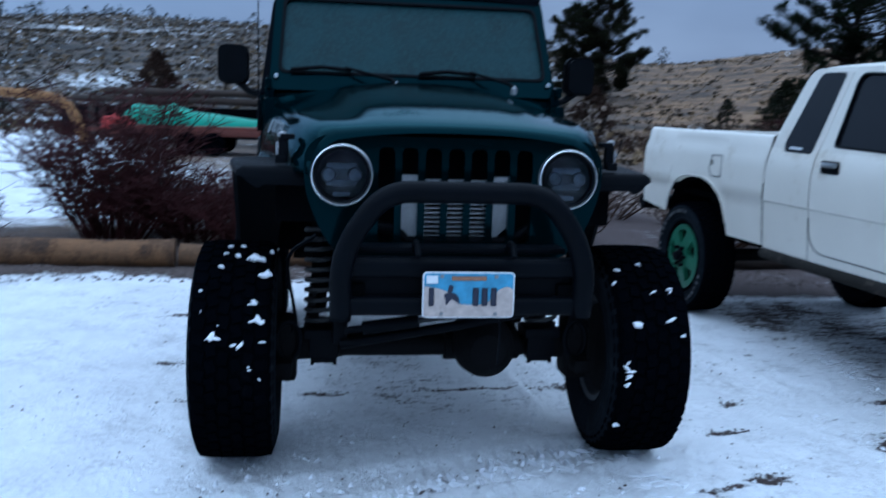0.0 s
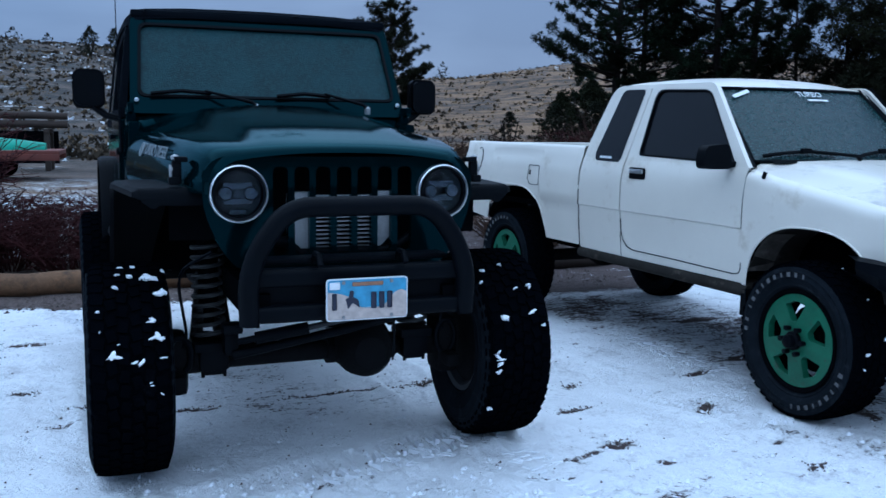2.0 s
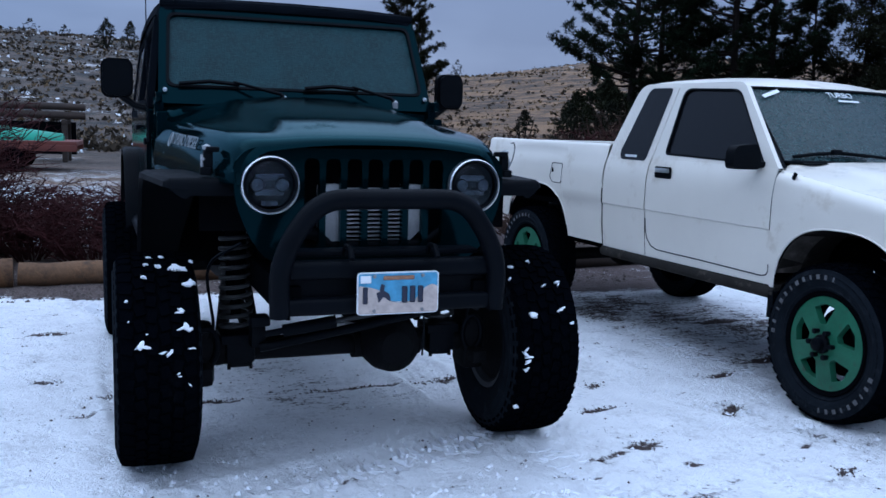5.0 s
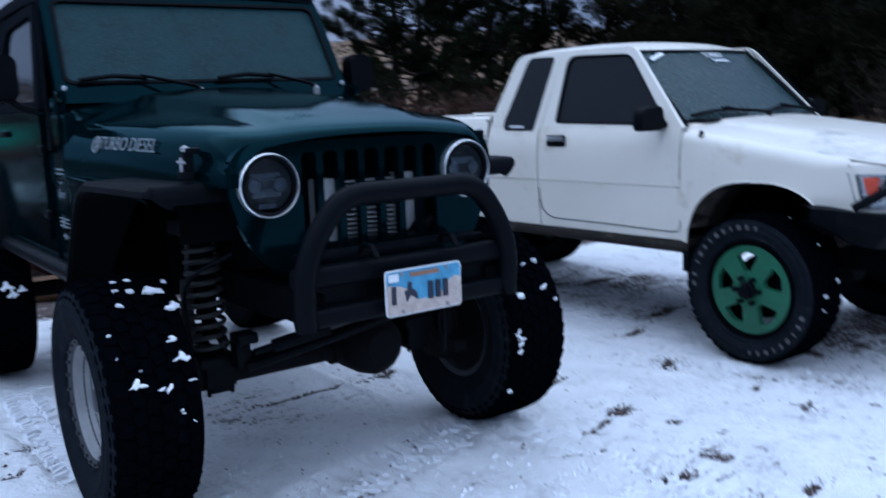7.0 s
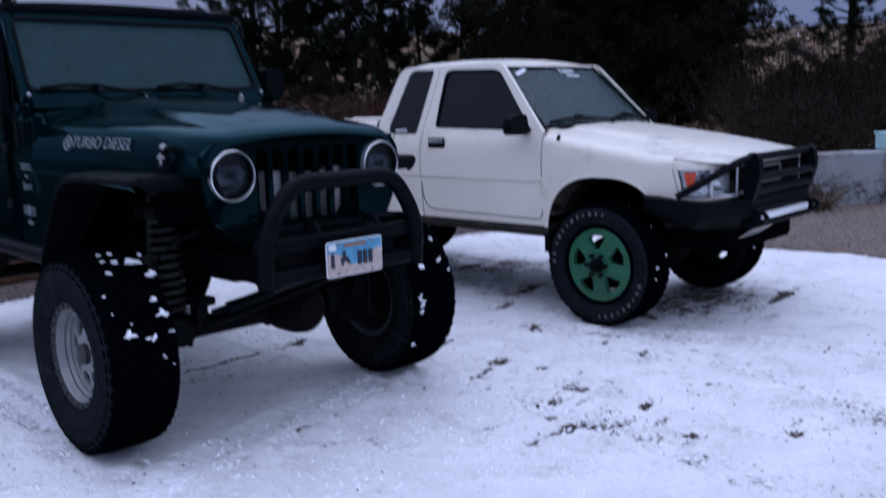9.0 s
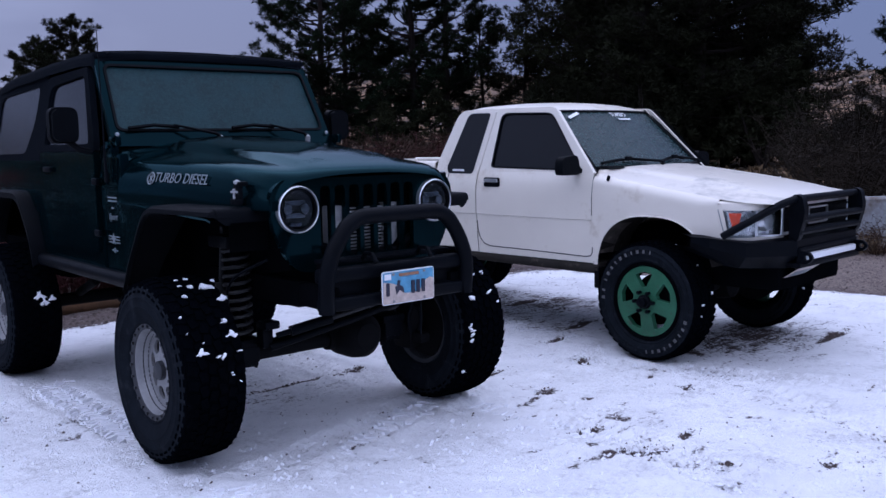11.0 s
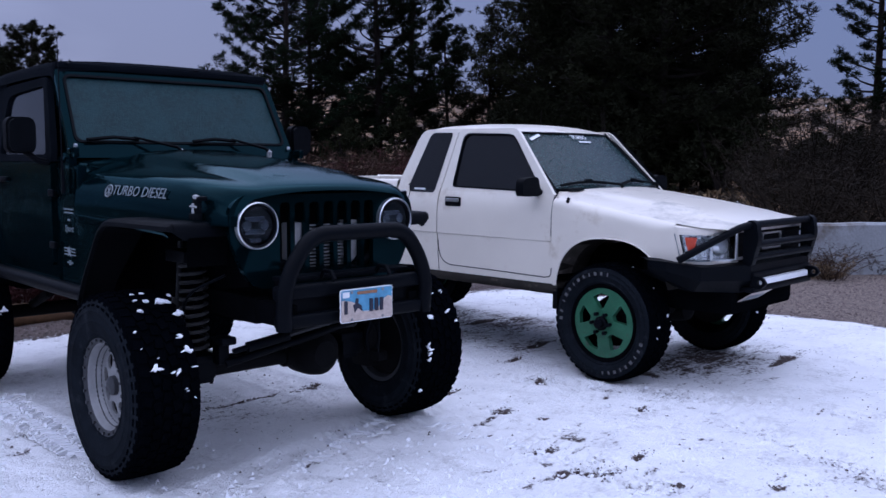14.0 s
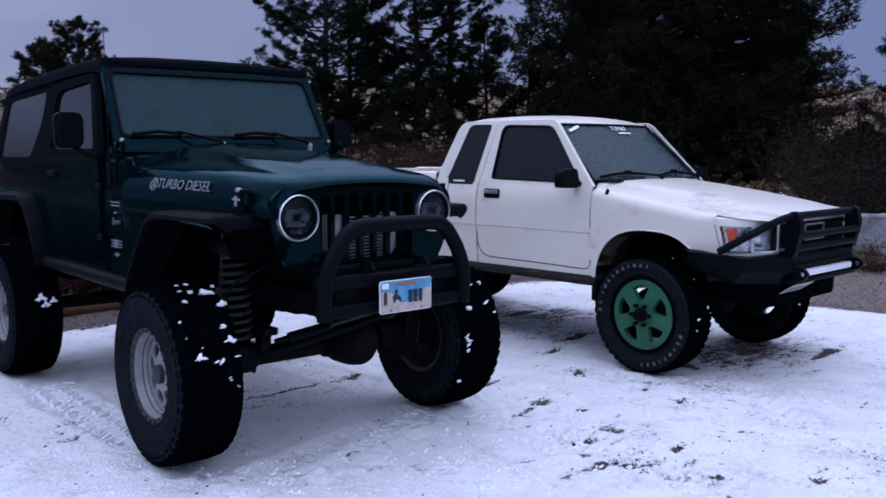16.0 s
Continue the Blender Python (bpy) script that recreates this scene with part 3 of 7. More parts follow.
    # thin cover right in front of the parked truck and under both cars
    thin = np.exp(-(((X - 4.0) / 1.3) ** 2 + ((Y - 0.25) / 0.42) ** 2)) + 0.9 * np.exp(-(((X - 3.3) / 0.9) ** 2 + ((Y - 1.9) / 1.1) ** 2)) + 0.35 * np.exp(-(((X - 1.0) / 0.5) ** 2 + ((Y + 0.1) / 0.6) ** 2))
    snow -= 0.30 * np.minimum(thin, 1.0) * (0.55 + 0.9 * (vnoise(X * 0.4, Y, 1 / 0.5, 14) - 0.2))
    snow -= 0.015 * np.exp(-(((X - 1.05) / 0.6) ** 2 + ((Y + 0.3) / 1.2) ** 2)) * vnoise(X, Y, 1 / 0.4, 15) * 3.0
    # thinner snow in the parked truck's footprint, barer at the rear where the bed's shadow is put in
    truck_footprint = smooth01(0.95, 0.55, np.abs(X - 3.42 + 0.05 * (Y - 0.5))) * smooth01(0.0, 0.7, Y) * smooth01(4.6, 4.0, Y)
    snow -= truck_footprint * (0.03 + 0.13 * vnoise(X, Y, 1 / 0.35, 23) + 0.06 * smooth01(2.3, 3.3, Y))
    # the bare strip before the border logs, brush beyond it; behind the pickup its dark dirt stands in for shade
    edge = 4.45 - 0.50 * smooth01(1.6, 2.6, X) + 0.5 * (1 - 0.7 * smooth01(1.6, 2.6, X)) * (vnoise(X, Y, 1 / 1.1, 16) - 0.5)
    back = smooth01(edge - 0.05, edge + 0.25, Y) * smooth01(14, 9, X - 0.4 * Y)
    snow -= back * 0.62
    gravel = np.maximum(gravel, back * 0.40 * (1 - smooth01(1.2, 2.2, X)))
    # the gravel drive beyond the snow, up to the low wall
    d = (X - 6.03) + (Y - 0.6) * 0.20 + 0.35 * (vnoise(X, Y, 1 / 0.9, 17) - 0.5)
    drive = smooth01(0.0, 0.25, d)
    snow -= drive * 0.95
    gravel = np.maximum(gravel, drive)
    far = smooth01(16, 26, np.hypot(X, Y))
    yard = smooth01(5.4, 7.0, Y) * smooth01(2.0, -1.0, X) * (1 - far)
    snow = snow * (1 - yard) + yard * (0.455 + 0.19 * smooth01(-3.4, -4.6, X))
    wild = np.maximum(far, yard * 0.8)
    rr = np.hypot(X, Y)
    az = np.degrees(np.arctan2(X, Y + 3))
    slope_snow = 0.415 - 0.10 * smooth01(12, 20, az) + 0.02 * smooth01(0, -20, az)
    snow = snow * (1 - far) + far * slope_snow
    field = smooth01(-9.5, -13.0, az) * (1 - smooth01(42, 62, rr)) * smooth01(6.0, 8.5, Y)
    snow = np.maximum(snow, field * (0.74 + 0.25 * (vnoise(X, Y, 1 / 3.0, 27) - 0.5)))
    gravel = gravel * (1 - far) + far * (1 - 0.85 * smooth01(15, 22, az))
    nr = len(rs)
    verts = np.stack([X, Y, Z], -1).reshape(-1, 3)
    i, j = np.meshgrid(np.arange(nr - 1), np.arange(n_az), indexing="ij")
    k = (j + 1) % n_az
    faces = np.stack([i * n_az + j, (i + 1) * n_az + j, (i + 1) * n_az + k, i * n_az + k], -1).reshape(-1, 4)
    centre = len(verts)
    verts = np.vstack([verts, [[cx, cy, float(ground_full(cx, cy))]]])
    fan = [(centre, q, (q + 1) % n_az) for q in range(n_az)]
    me = bpy.data.meshes.new("ground")
    me.from_pydata(verts.tolist(), [], faces.tolist() + fan)
    cover = np.ones((len(verts), 4))
    for q, v in enumerate((snow, gravel, wild)):
        cover[:-1, q] = v.reshape(-1)
        cover[-1, q] = v.reshape(-1)[0]
    at = me.color_attributes.new("cover", "FLOAT_COLOR", "POINT")
    at.data.foreach_set("color", cover.reshape(-1))
    me.update()
    ob = mesh_obj("ground", me, M_GROUND, smooth=0)
    me.polygons.foreach_set("use_smooth", [True] * len(me.polygons))
    tagged(ob, "snow-dusted gravel yard with bare dirt patches, rising to brown hills", "ground", kind="structure")


make_ground()


def gz(x, y):
    return float(ground_full(np.array([x]), np.array([y]))[0])


# ---- wheels ----
def tyre_mesh(R, w, rim_r, lugs, rows, depth):
    """Tyre turned round x, with raised tread blocks and shoulder lugs in one mesh."""
    bm = B()
    h = w / 2
    half = [(rim_r - 0.012, 0.72), (rim_r + 0.012, 0.80), (rim_r + 0.022, 0.90), (rim_r + 0.03, 0.87), (rim_r + 0.05, 0.95), (lerp(rim_r, R, 0.42), 0.99), (lerp(rim_r, R, 0.44), 1.01),
            (lerp(rim_r, R, 0.46), 0.995), (lerp(rim_r, R, 0.62), 0.995), (lerp(rim_r, R, 0.64), 1.012), (lerp(rim_r, R, 0.67), 0.985), (lerp(rim_r, R, 0.80), 0.955), (R - 0.030, 0.91), (R - 0.016, 0.855), (R - depth, 0.77), (R - depth, 0.3)]
    prof = [(r, -q * h) for r, q in half] + [(r, q * h) for r, q in reversed(half)]
    lathe(bm, prof, 72)
    me = bpy.data.meshes.new("tyre")
    bmesh.ops.recalc_face_normals(bm, faces=bm.faces)
    bm.to_mesh(me)
    bm.free()
    bm = B()
    rnd = random.Random(5)
    for i in range(lugs):
        a0 = 2 * math.pi * i / lugs
        for k in range(rows):
            a = a0 + (0.5 if k % 2 else 0.0) * 2 * math.pi / lugs + rnd.uniform(-0.01, 0.01)
            x = lerp(-h * 0.70, h * 0.70, k / (rows - 1))
            edge = k in (0, rows - 1)
            sx, st = w * 0.76 / rows * (1.1 if edge else 0.88), 2 * math.pi * R / lugs * (0.66 if edge else 0.74)
            drop = 0.004 if edge else 0.0
            m = Matrix.Rotation(a, 4, "X") @ Matrix.Translation((x, 0, R - depth * 0.5 - drop)) @ Matrix.Rotation(radians(16 if k % 2 else -12), 4, "Z")
            if edge:
                m = m @ Matrix.Rotation(radians(7 if x > 0 else -7), 4, "Y")
            bmesh.ops.create_cube(bm, size=1, matrix=m @ Matrix.Diagonal((sx, st, depth, 1)))
        for sgn in (-1, 1):
            m = Matrix.Rotation(a0 + (0.25 * sgn) * 2 * math.pi / lugs, 4, "X") @ Matrix.Translation((sgn * h * 0.895, 0, R - 0.040)) @ Matrix.Rotation(radians(-sgn * 20), 4, "Y")
            bmesh.ops.create_cube(bm, size=1, matrix=m @ Matrix.Diagonal((0.013, 2 * math.pi * R / lugs * 0.55, 0.045, 1)))
    tread = bpy.data.meshes.new("tread")
    bmesh.ops.recalc_face_normals(bm, faces=bm.faces)
    bm.to_mesh(tread)
    bm.free()
    return me, tread


def barrel(bm, r, w):
    lathe(bm, [(r + 0.006, -w * 0.40), (r - 0.012, -w * 0.38), (r - 0.03, -w * 0.2), (r - 0.035, w * 0.2), (r - 0.012, w * 0.38), (r + 0.006, w * 0.40), (r + 0.004, w * 0.42),
               (r - 0.018, w * 0.40), (r - 0.045, w * 0.2), (r - 0.04, -w * 0.2), (r - 0.018, -w * 0.40), (r + 0.004, -w * 0.42), (r + 0.006, -w * 0.40)], 48)
    return bm


JEEP_TYRE = tyre_mesh(0.432, 0.315, 0.210, 44, 6, 0.009)
TRUCK_TYRE = tyre_mesh(0.410, 0.258, 0.262, 46, 5, 0.008)


def lug_nut_mesh():
    bm = B()
    bmesh.ops.create_cone(bm, cap_ends=True, segments=6, radius1=0.0145, radius2=0.012, depth=0.036)
    me = bpy.data.meshes.new("lug_nut")
    bm.to_mesh(me)
    bm.free()
    return me


LUG_NUT = lug_nut_mesh()


def jeep_rim():
    """Bright alloy dish set deep in its barrel, with eight half-round windows; the outside is -x."""
    bm = B()
    holes = []
    for i in range(8):
        a = 2 * math.pi * i / 8 + 0.25
        pol = [(0.084, -0.16), (0.110, -0.31), (0.142, -0.25), (0.154, 0.0), (0.142, 0.25), (0.110, 0.31), (0.084, 0.16)]
        holes.append(rpoly([(r * math.cos(a + t), r * math.sin(a + t)) for r, t in pol], 0.014, 3))
    slab(bm, ring_pts(0, 0, 0.178, 48), holes, lambda u, v, w: (-0.056 + w - 0.022 * (1 - (math.hypot(u, v) / 0.178) ** 2), u, v), 0.014)
    lathe(bm, [(0.177, -0.052), (0.182, -0.062), (0.186, -0.080), (0.190, -0.084), (0.194, -0.108), (0.201, -0.122)], 56)
    return bm


def jeep_ring():
    bm = B()
    lathe(bm, [(0.2, -0.112), (0.204, -0.126), (0.226, -0.131), (0.232, -0.122), (0.230, -0.106)], 56)
    for i in range(24):
        a = 2 * math.pi * i / 24
        m = Matrix.Translation((-0.133, 0.215 * math.cos(a), 0.215 * math.sin(a))) @ Matrix.Rotation(radians(90), 4, "Y")
        bmesh.ops.create_cone(bm, cap_ends=True, segments=6, radius1=0.0075, radius2=0.0065, depth=0.012, matrix=m)
    return bm


def jeep_cap():
    return lathe(B(), [(0.046, -0.072), (0.044, -0.094), (0.034, -0.101), (0.0, -0.103)], 24)


def truck_rim():
    """Five broad spokes; outside is -x."""
    bm = B()
    holes = []
    for i in range(5):
        a = 2 * math.pi * i / 5 + 1.48
        pol = [(0.100, -0.17), (0.196, -0.36), (0.206, 0.0), (0.196, 0.36), (0.100, 0.17)]
        holes.append(rpoly([(r * math.cos(a + t), r * math.sin(a + t)) for r, t in pol], 0.009, 3))
    slab(bm, ring_pts(0, 0, 0.262, 60), holes, lambda u, v, w: (-0.098 - 0.022 * (1 - (math.hypot(u, v) / 0.250) ** 2) + w, u, v), 0.04)
    return bm


def darken_tread(ob, R, h):
    """Darker rubber between the tread blocks, with their shade in its colour; dust on the sidewalls."""
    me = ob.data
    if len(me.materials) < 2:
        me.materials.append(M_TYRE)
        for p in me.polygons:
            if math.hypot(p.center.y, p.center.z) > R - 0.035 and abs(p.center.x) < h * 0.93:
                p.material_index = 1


def wheel(parent, kind, x, y, z, steer, outside, label):
    """outside is -1 or 1: the side of the car that the wheel is on."""
    turn = 0 if outside < 0 else 180
    w = part("wheel", lathe(lathe(B(), [(0.0, -0.03), (0.09, -0.03), (0.10, 0.0), (0.10, 0.07), (0.0, 0.08)], 24), [(0.0, -0.05), (0.175, 0.02), (0.185, 0.10), (0.0, 0.11)], 32),
             M_RUST, parent, label, m=pose(x, y, z, 0, 0, steer + turn))
    if kind == "jeep":
        darken_tread(mesh_obj("tyre", JEEP_TYRE[0], M_SIDEWALL, w, "chunky black mud tyre"), 0.432, 0.1575)
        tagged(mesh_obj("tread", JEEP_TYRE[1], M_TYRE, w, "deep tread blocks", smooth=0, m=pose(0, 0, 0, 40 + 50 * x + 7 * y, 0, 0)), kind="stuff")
        part("rim", jeep_rim(), M_SILVER, w, "bright alloy rim with rounded windows")
        part("centre_cap", jeep_cap(), M_RINGDARK, w)
        part("barrel", barrel(B(), 0.222, 0.315), M_RINGDARK, w)
        part("outer_ring", jeep_ring(), M_RINGDARK, w, "dark bolted rim ring")
    else:
        darken_tread(mesh_obj("tyre", TRUCK_TYRE[0], M_SIDEWALL, w, "black all-terrain tyre"), 0.410, 0.129)
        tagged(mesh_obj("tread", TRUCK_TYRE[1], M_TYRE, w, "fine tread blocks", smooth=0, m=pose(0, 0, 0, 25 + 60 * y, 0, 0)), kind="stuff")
        part("rim", truck_rim(), M_WHEELGREEN, w, "green painted five-spoke rim")
        # near-black barrel in a green wheel: the shade inside is put into its colour
        part("barrel", barrel(B(), 0.262, 0.265), M_DARK, w)
        hub = B()
        lathe(hub, [(0.050, -0.110), (0.048, -0.135), (0.036, -0.142), (0.033, -0.168), (0.024, -0.174), (0.0, -0.175)], 20)
        part("hub", hub, M_BLACKPAINT, w, "dark locking hub")
        for i in range(6):
            a = 2 * math.pi * i / 6
            m = Matrix.Translation((-0.130, 0.071 * math.cos(a), 0.071 * math.sin(a))) @ Matrix.Rotation(radians(90), 4, "Y")
            mesh_obj("lug_nut", LUG_NUT, M_BLACKPAINT, w, m=m)
        let = B()
        for a0, count in ((98, 12), (266, 9)):
            for i in range(count):
                a = radians(a0 - i * 8.6 - (4 if i > 9 else 0))
                ca, sa = math.cos(a), math.sin(a)
                m = Matrix(((1, 0, 0, -0.1305), (0, sa, ca, 0.341 * ca), (0, -ca, sa, 0.341 * sa), (0, 0, 0, 1)))
                bmesh.ops.create_cube(let, size=1, matrix=m @ Matrix.Diagonal((0.004, 0.009 + 0.006 * (i % 3), 0.024, 1)))
        tagged(part("tyre_lettering", let, M_FADED, w, "pale raised bars of lettering"), kind="stuff")
    return w


def stuck_snow(parent, spots, R, seed, front=-1):
    """Packed snow pressed into the tread: (angle from the front, across, size); pieces over 5 cm are ragged stars."""
    rnd = random.Random(seed)
    bm = B()

    def chunk(a, x, ln, wd, turn):
        face = Matrix.Rotation(-a if front < 0 else a - math.pi, 4, "X") @ Matrix.Translation((x, -R, 0)) @ Matrix.Rotation(turn, 4, "Y")
        ring = []
        for k in range(9):
            t, q = math.tau * (k + rnd.uniform(-0.3, 0.3)) / 9, rnd.choice((0.55, 0.75, 1.0, 1.15)) * 0.5
            ring.append((ln * q * math.cos(t), wd * q * math.sin(t)))
        rows = [[bm.verts.new(face @ Vector((u * f, d, v * f))) for u, v in ring] for f, d in ((1.0, 0.008), (0.95, -0.001), (0.6, -0.004))]
        for p, q in zip(rows, rows[1:]):
            for k in range(9):
                bm.faces.new((p[k], p[(k + 1) % 9], q[(k + 1) % 9], q[k]))
        bm.faces.new(rows[-1])
        bm.faces.new(rows[0][::-1])

    for a, x, s in spots:
        a = radians(a)
        if s > 0.05:
            first = rnd.uniform(0, 1.0)
            for k in range(4):
                t = first + k * 0.8 + rnd.uniform(-0.2, 0.2)
                chunk(a + 0.2 * s * math.sin(t) / R, x + 0.2 * s * math.cos(t), s * rnd.uniform(0.45, 0.8), s * rnd.uniform(0.22, 0.4), t)
        else:
            for k in range(rnd.choice((1, 2, 2))):
                chunk(a + rnd.uniform(-0.25, 0.25) * s / R, x + rnd.uniform(-0.25, 0.25) * s, s * rnd.uniform(0.65, 1.0), s * rnd.uniform(0.24, 0.45), rnd.uniform(-0.9, 0.9))
    return tagged(part("stuck_snow", bm, M_SNOWBIT, parent, "white lumps of packed snow"), kind="stuff")


# ---- the dark green off-roader ----
jeep = thing("off_road_car", "lifted dark green off-road car with black soft top, on snow", "car")


def hood_side(y):
    return curve([(0.26, 0.495), (0.32, 0.53), (0.42, 0.565), (0.7, 0.618), (1.2, 0.678), (1.5, 0.722)], y)


def build_hood():
    bm = B()
    rows = []
    ys = [0.262, 0.268, 0.285, 0.32, 0.38, 0.46, 0.6, 0.8, 1.0, 1.2, 1.36, 1.47, 1.50]
    for y in ys:
        w = hood_side(y)
        zt = curve([(0.26, 1.322), (0.268, 1.336), (0.285, 1.348), (0.32, 1.362), (0.40, 1.378), (0.6, 1.405), (1.0, 1.452), (1.5, 1.50)], y)
        zs = curve([(0.26, 1.308), (0.268, 1.322), (0.285, 1.336), (0.32, 1.350), (0.40, 1.366), (0.6, 1.386), (1.0, 1.408), (1.5, 1.424)], y)
        half = [(w + 0.012, 1.19), (w + 0.010, 1.235), (w - 0.002, zs - 0.105), (w - 0.016, zs - 0.068), (w - 0.032, zs - 0.038), (w - 0.056, zs - 0.014), (w - 0.085, zs)]
        bw = curve([(0.3, 0.30), (1.0, 0.34), (1.5, 0.42)], y)
        lift = 0.022 * min(1, max(0, (y - 0.36) / 0.25))
        for u in (0.86, 0.78, 0.70, 0.6, 0.5, 0.4, 0.25, 0.0):
            x = (w - 0.085) * u
            k = min(1, max(0, (bw + 0.03 - x) / 0.05))
            half.append((x, lerp(zt + 0.016, zs, u ** 2.4) + lift * k * k * (3 - 2 * k)))
        row = [(-x, y, z) for x, z in half] + [(x, y, z) for x, z in half[-2::-1]]
        rows.append(row)
    loft(bm, rows)
    return part("hood", bm, M_GREEN, jeep, "dark green hood with a raised centre", smooth=50)


hood = build_hood()


def hood_rear_z(x):
    """Height of the hood's rear edge across the car."""
    return curve([(0.0, 1.516), (0.32, 1.498), (0.45, 1.470), (0.56, 1.440), (0.637, 1.424), (0.67, 1.412), (0.698, 1.390), (0.715, 1.364), (0.72, 1.336)], abs(x))



def build_grille():
    bm = B()
    out = rpoly([(-0.475, 1.326), (0.475, 1.326), (0.53, 1.27), (0.528, 1.13), (0.468, 0.985), (0.40, 0.90), (-0.40, 0.90), (-0.468, 0.985), (-0.528, 1.13), (-0.53, 1.27)],
                [0.07, 0.07, 0.06, 0.1, 0.1, 0.06, 0.06, 0.1, 0.1, 0.06], 5)
    holes = [rrect(x - 0.0285, 0.955, x + 0.0285, 1.288, 0.02) for x in [(-3 + i) * 0.0815 for i in range(7)]]
    holes += [ring_pts(s * 0.40, 1.19, 0.094, 36) for s in (-1, 1)]
    slab(bm, out, holes, lambda u, v, w: (u, 0.285 + w + 0.05 * max(0, abs(u) - 0.42) ** 1.0, v), 0.03)
    g = part("grille", bm, M_GREEN, jeep, "dark green grille with seven upright slots")
    b = B()
    box(b, (0, 0.40, 1.12), (0.62, 0.04, 0.40))
    part("radiator", b, M_DARK, jeep)
    ic = part("intercooler", box(B(), (0, 0.362, 1.075), (0.25, 0.006, 0.22)), M_DARK, jeep, "bare aluminium cooler behind the slots")
    for s in (-1, 1):
        b = B()
        slab(b, rpoly([(s * 0.125, 1.19), (s * 0.205, 1.19), (s * 0.205, 1.02), (s * 0.15, 0.965), (s * 0.125, 0.965)], 0.01, 2), [], lambda u, v, w: (u, 0.325 + w, v), 0.05)
        part("end_tank", b, M_ALU, ic, "bare aluminium end tank")
    for i in range(13):
        b = B()
        box(b, (0, 0.345, 0.975 + i * 0.0165), (0.25, 0.03, 0.0055))
        part("fin", b, M_ALU, ic)
    b = B()
    tube(b, [(-0.33, 0.34, 1.01), (-0.22, 0.34, 1.0), (-0.16, 0.335, 0.955), (0.2, 0.335, 0.955), (0.33, 0.34, 1.03)], 0.022, 10)
    part("coolant_hose", b, M_PLASTIC, jeep)


build_grille()

for s in (-1, 1):
    lamp = part("headlamp", lathe(B(), [(0.094, 0.278), (0.09, 0.30), (0.07, 0.335), (0.03, 0.352), (0.0, 0.354)], 36, "y", (s * 0.40, 0, 1.19)), M_DARKREFLECT, jeep, "round headlamp with a smoked lens and bright ring")
    part("ring", lathe(B(), [(0.097, 0.282), (0.099, 0.262), (0.102, 0.258), (0.106, 0.262), (0.108, 0.286)], 48, "y", (s * 0.40, 0, 1.19)), M_CHROME, lamp, "bright chrome ring")
    part("bezel", lathe(B(), [(0.085, 0.285), (0.088, 0.266), (0.096, 0.262), (0.097, 0.285)], 48, "y", (s * 0.40, 0, 1.19)), M_BLACKPAINT, lamp)
    b = B()
    for dz, sz in ((0.028, 0.022), (-0.028, 0.022)):
        box(b, (s * 0.40, 0.296, 1.19 + dz), (0.105, 0.012, sz), 0.004)
    for dx in (-0.045, 0.045):
        lathe(b, [(0.026, 0.29), (0.022, 0.283), (0.0, 0.278)], 20, "y", (s * 0.40 + dx, 0, 1.19))
    box(b, (s * 0.40, 0.295, 1.122), (0.06, 0.014, 0.018), 0.004)
    part("led_module", b, M_DARKMODULE, lamp)
    part("lens", lathe(B(), [(0.088, 0.272), (0.07, 0.262), (0.04, 0.256), (0.0, 0.254), (0.0, 0.257), (0.04, 0.259), (0.07, 0.265), (0.087, 0.275)], 36, "y", (s * 0.40, 0, 1.19)), M_DARKLENS, lamp)

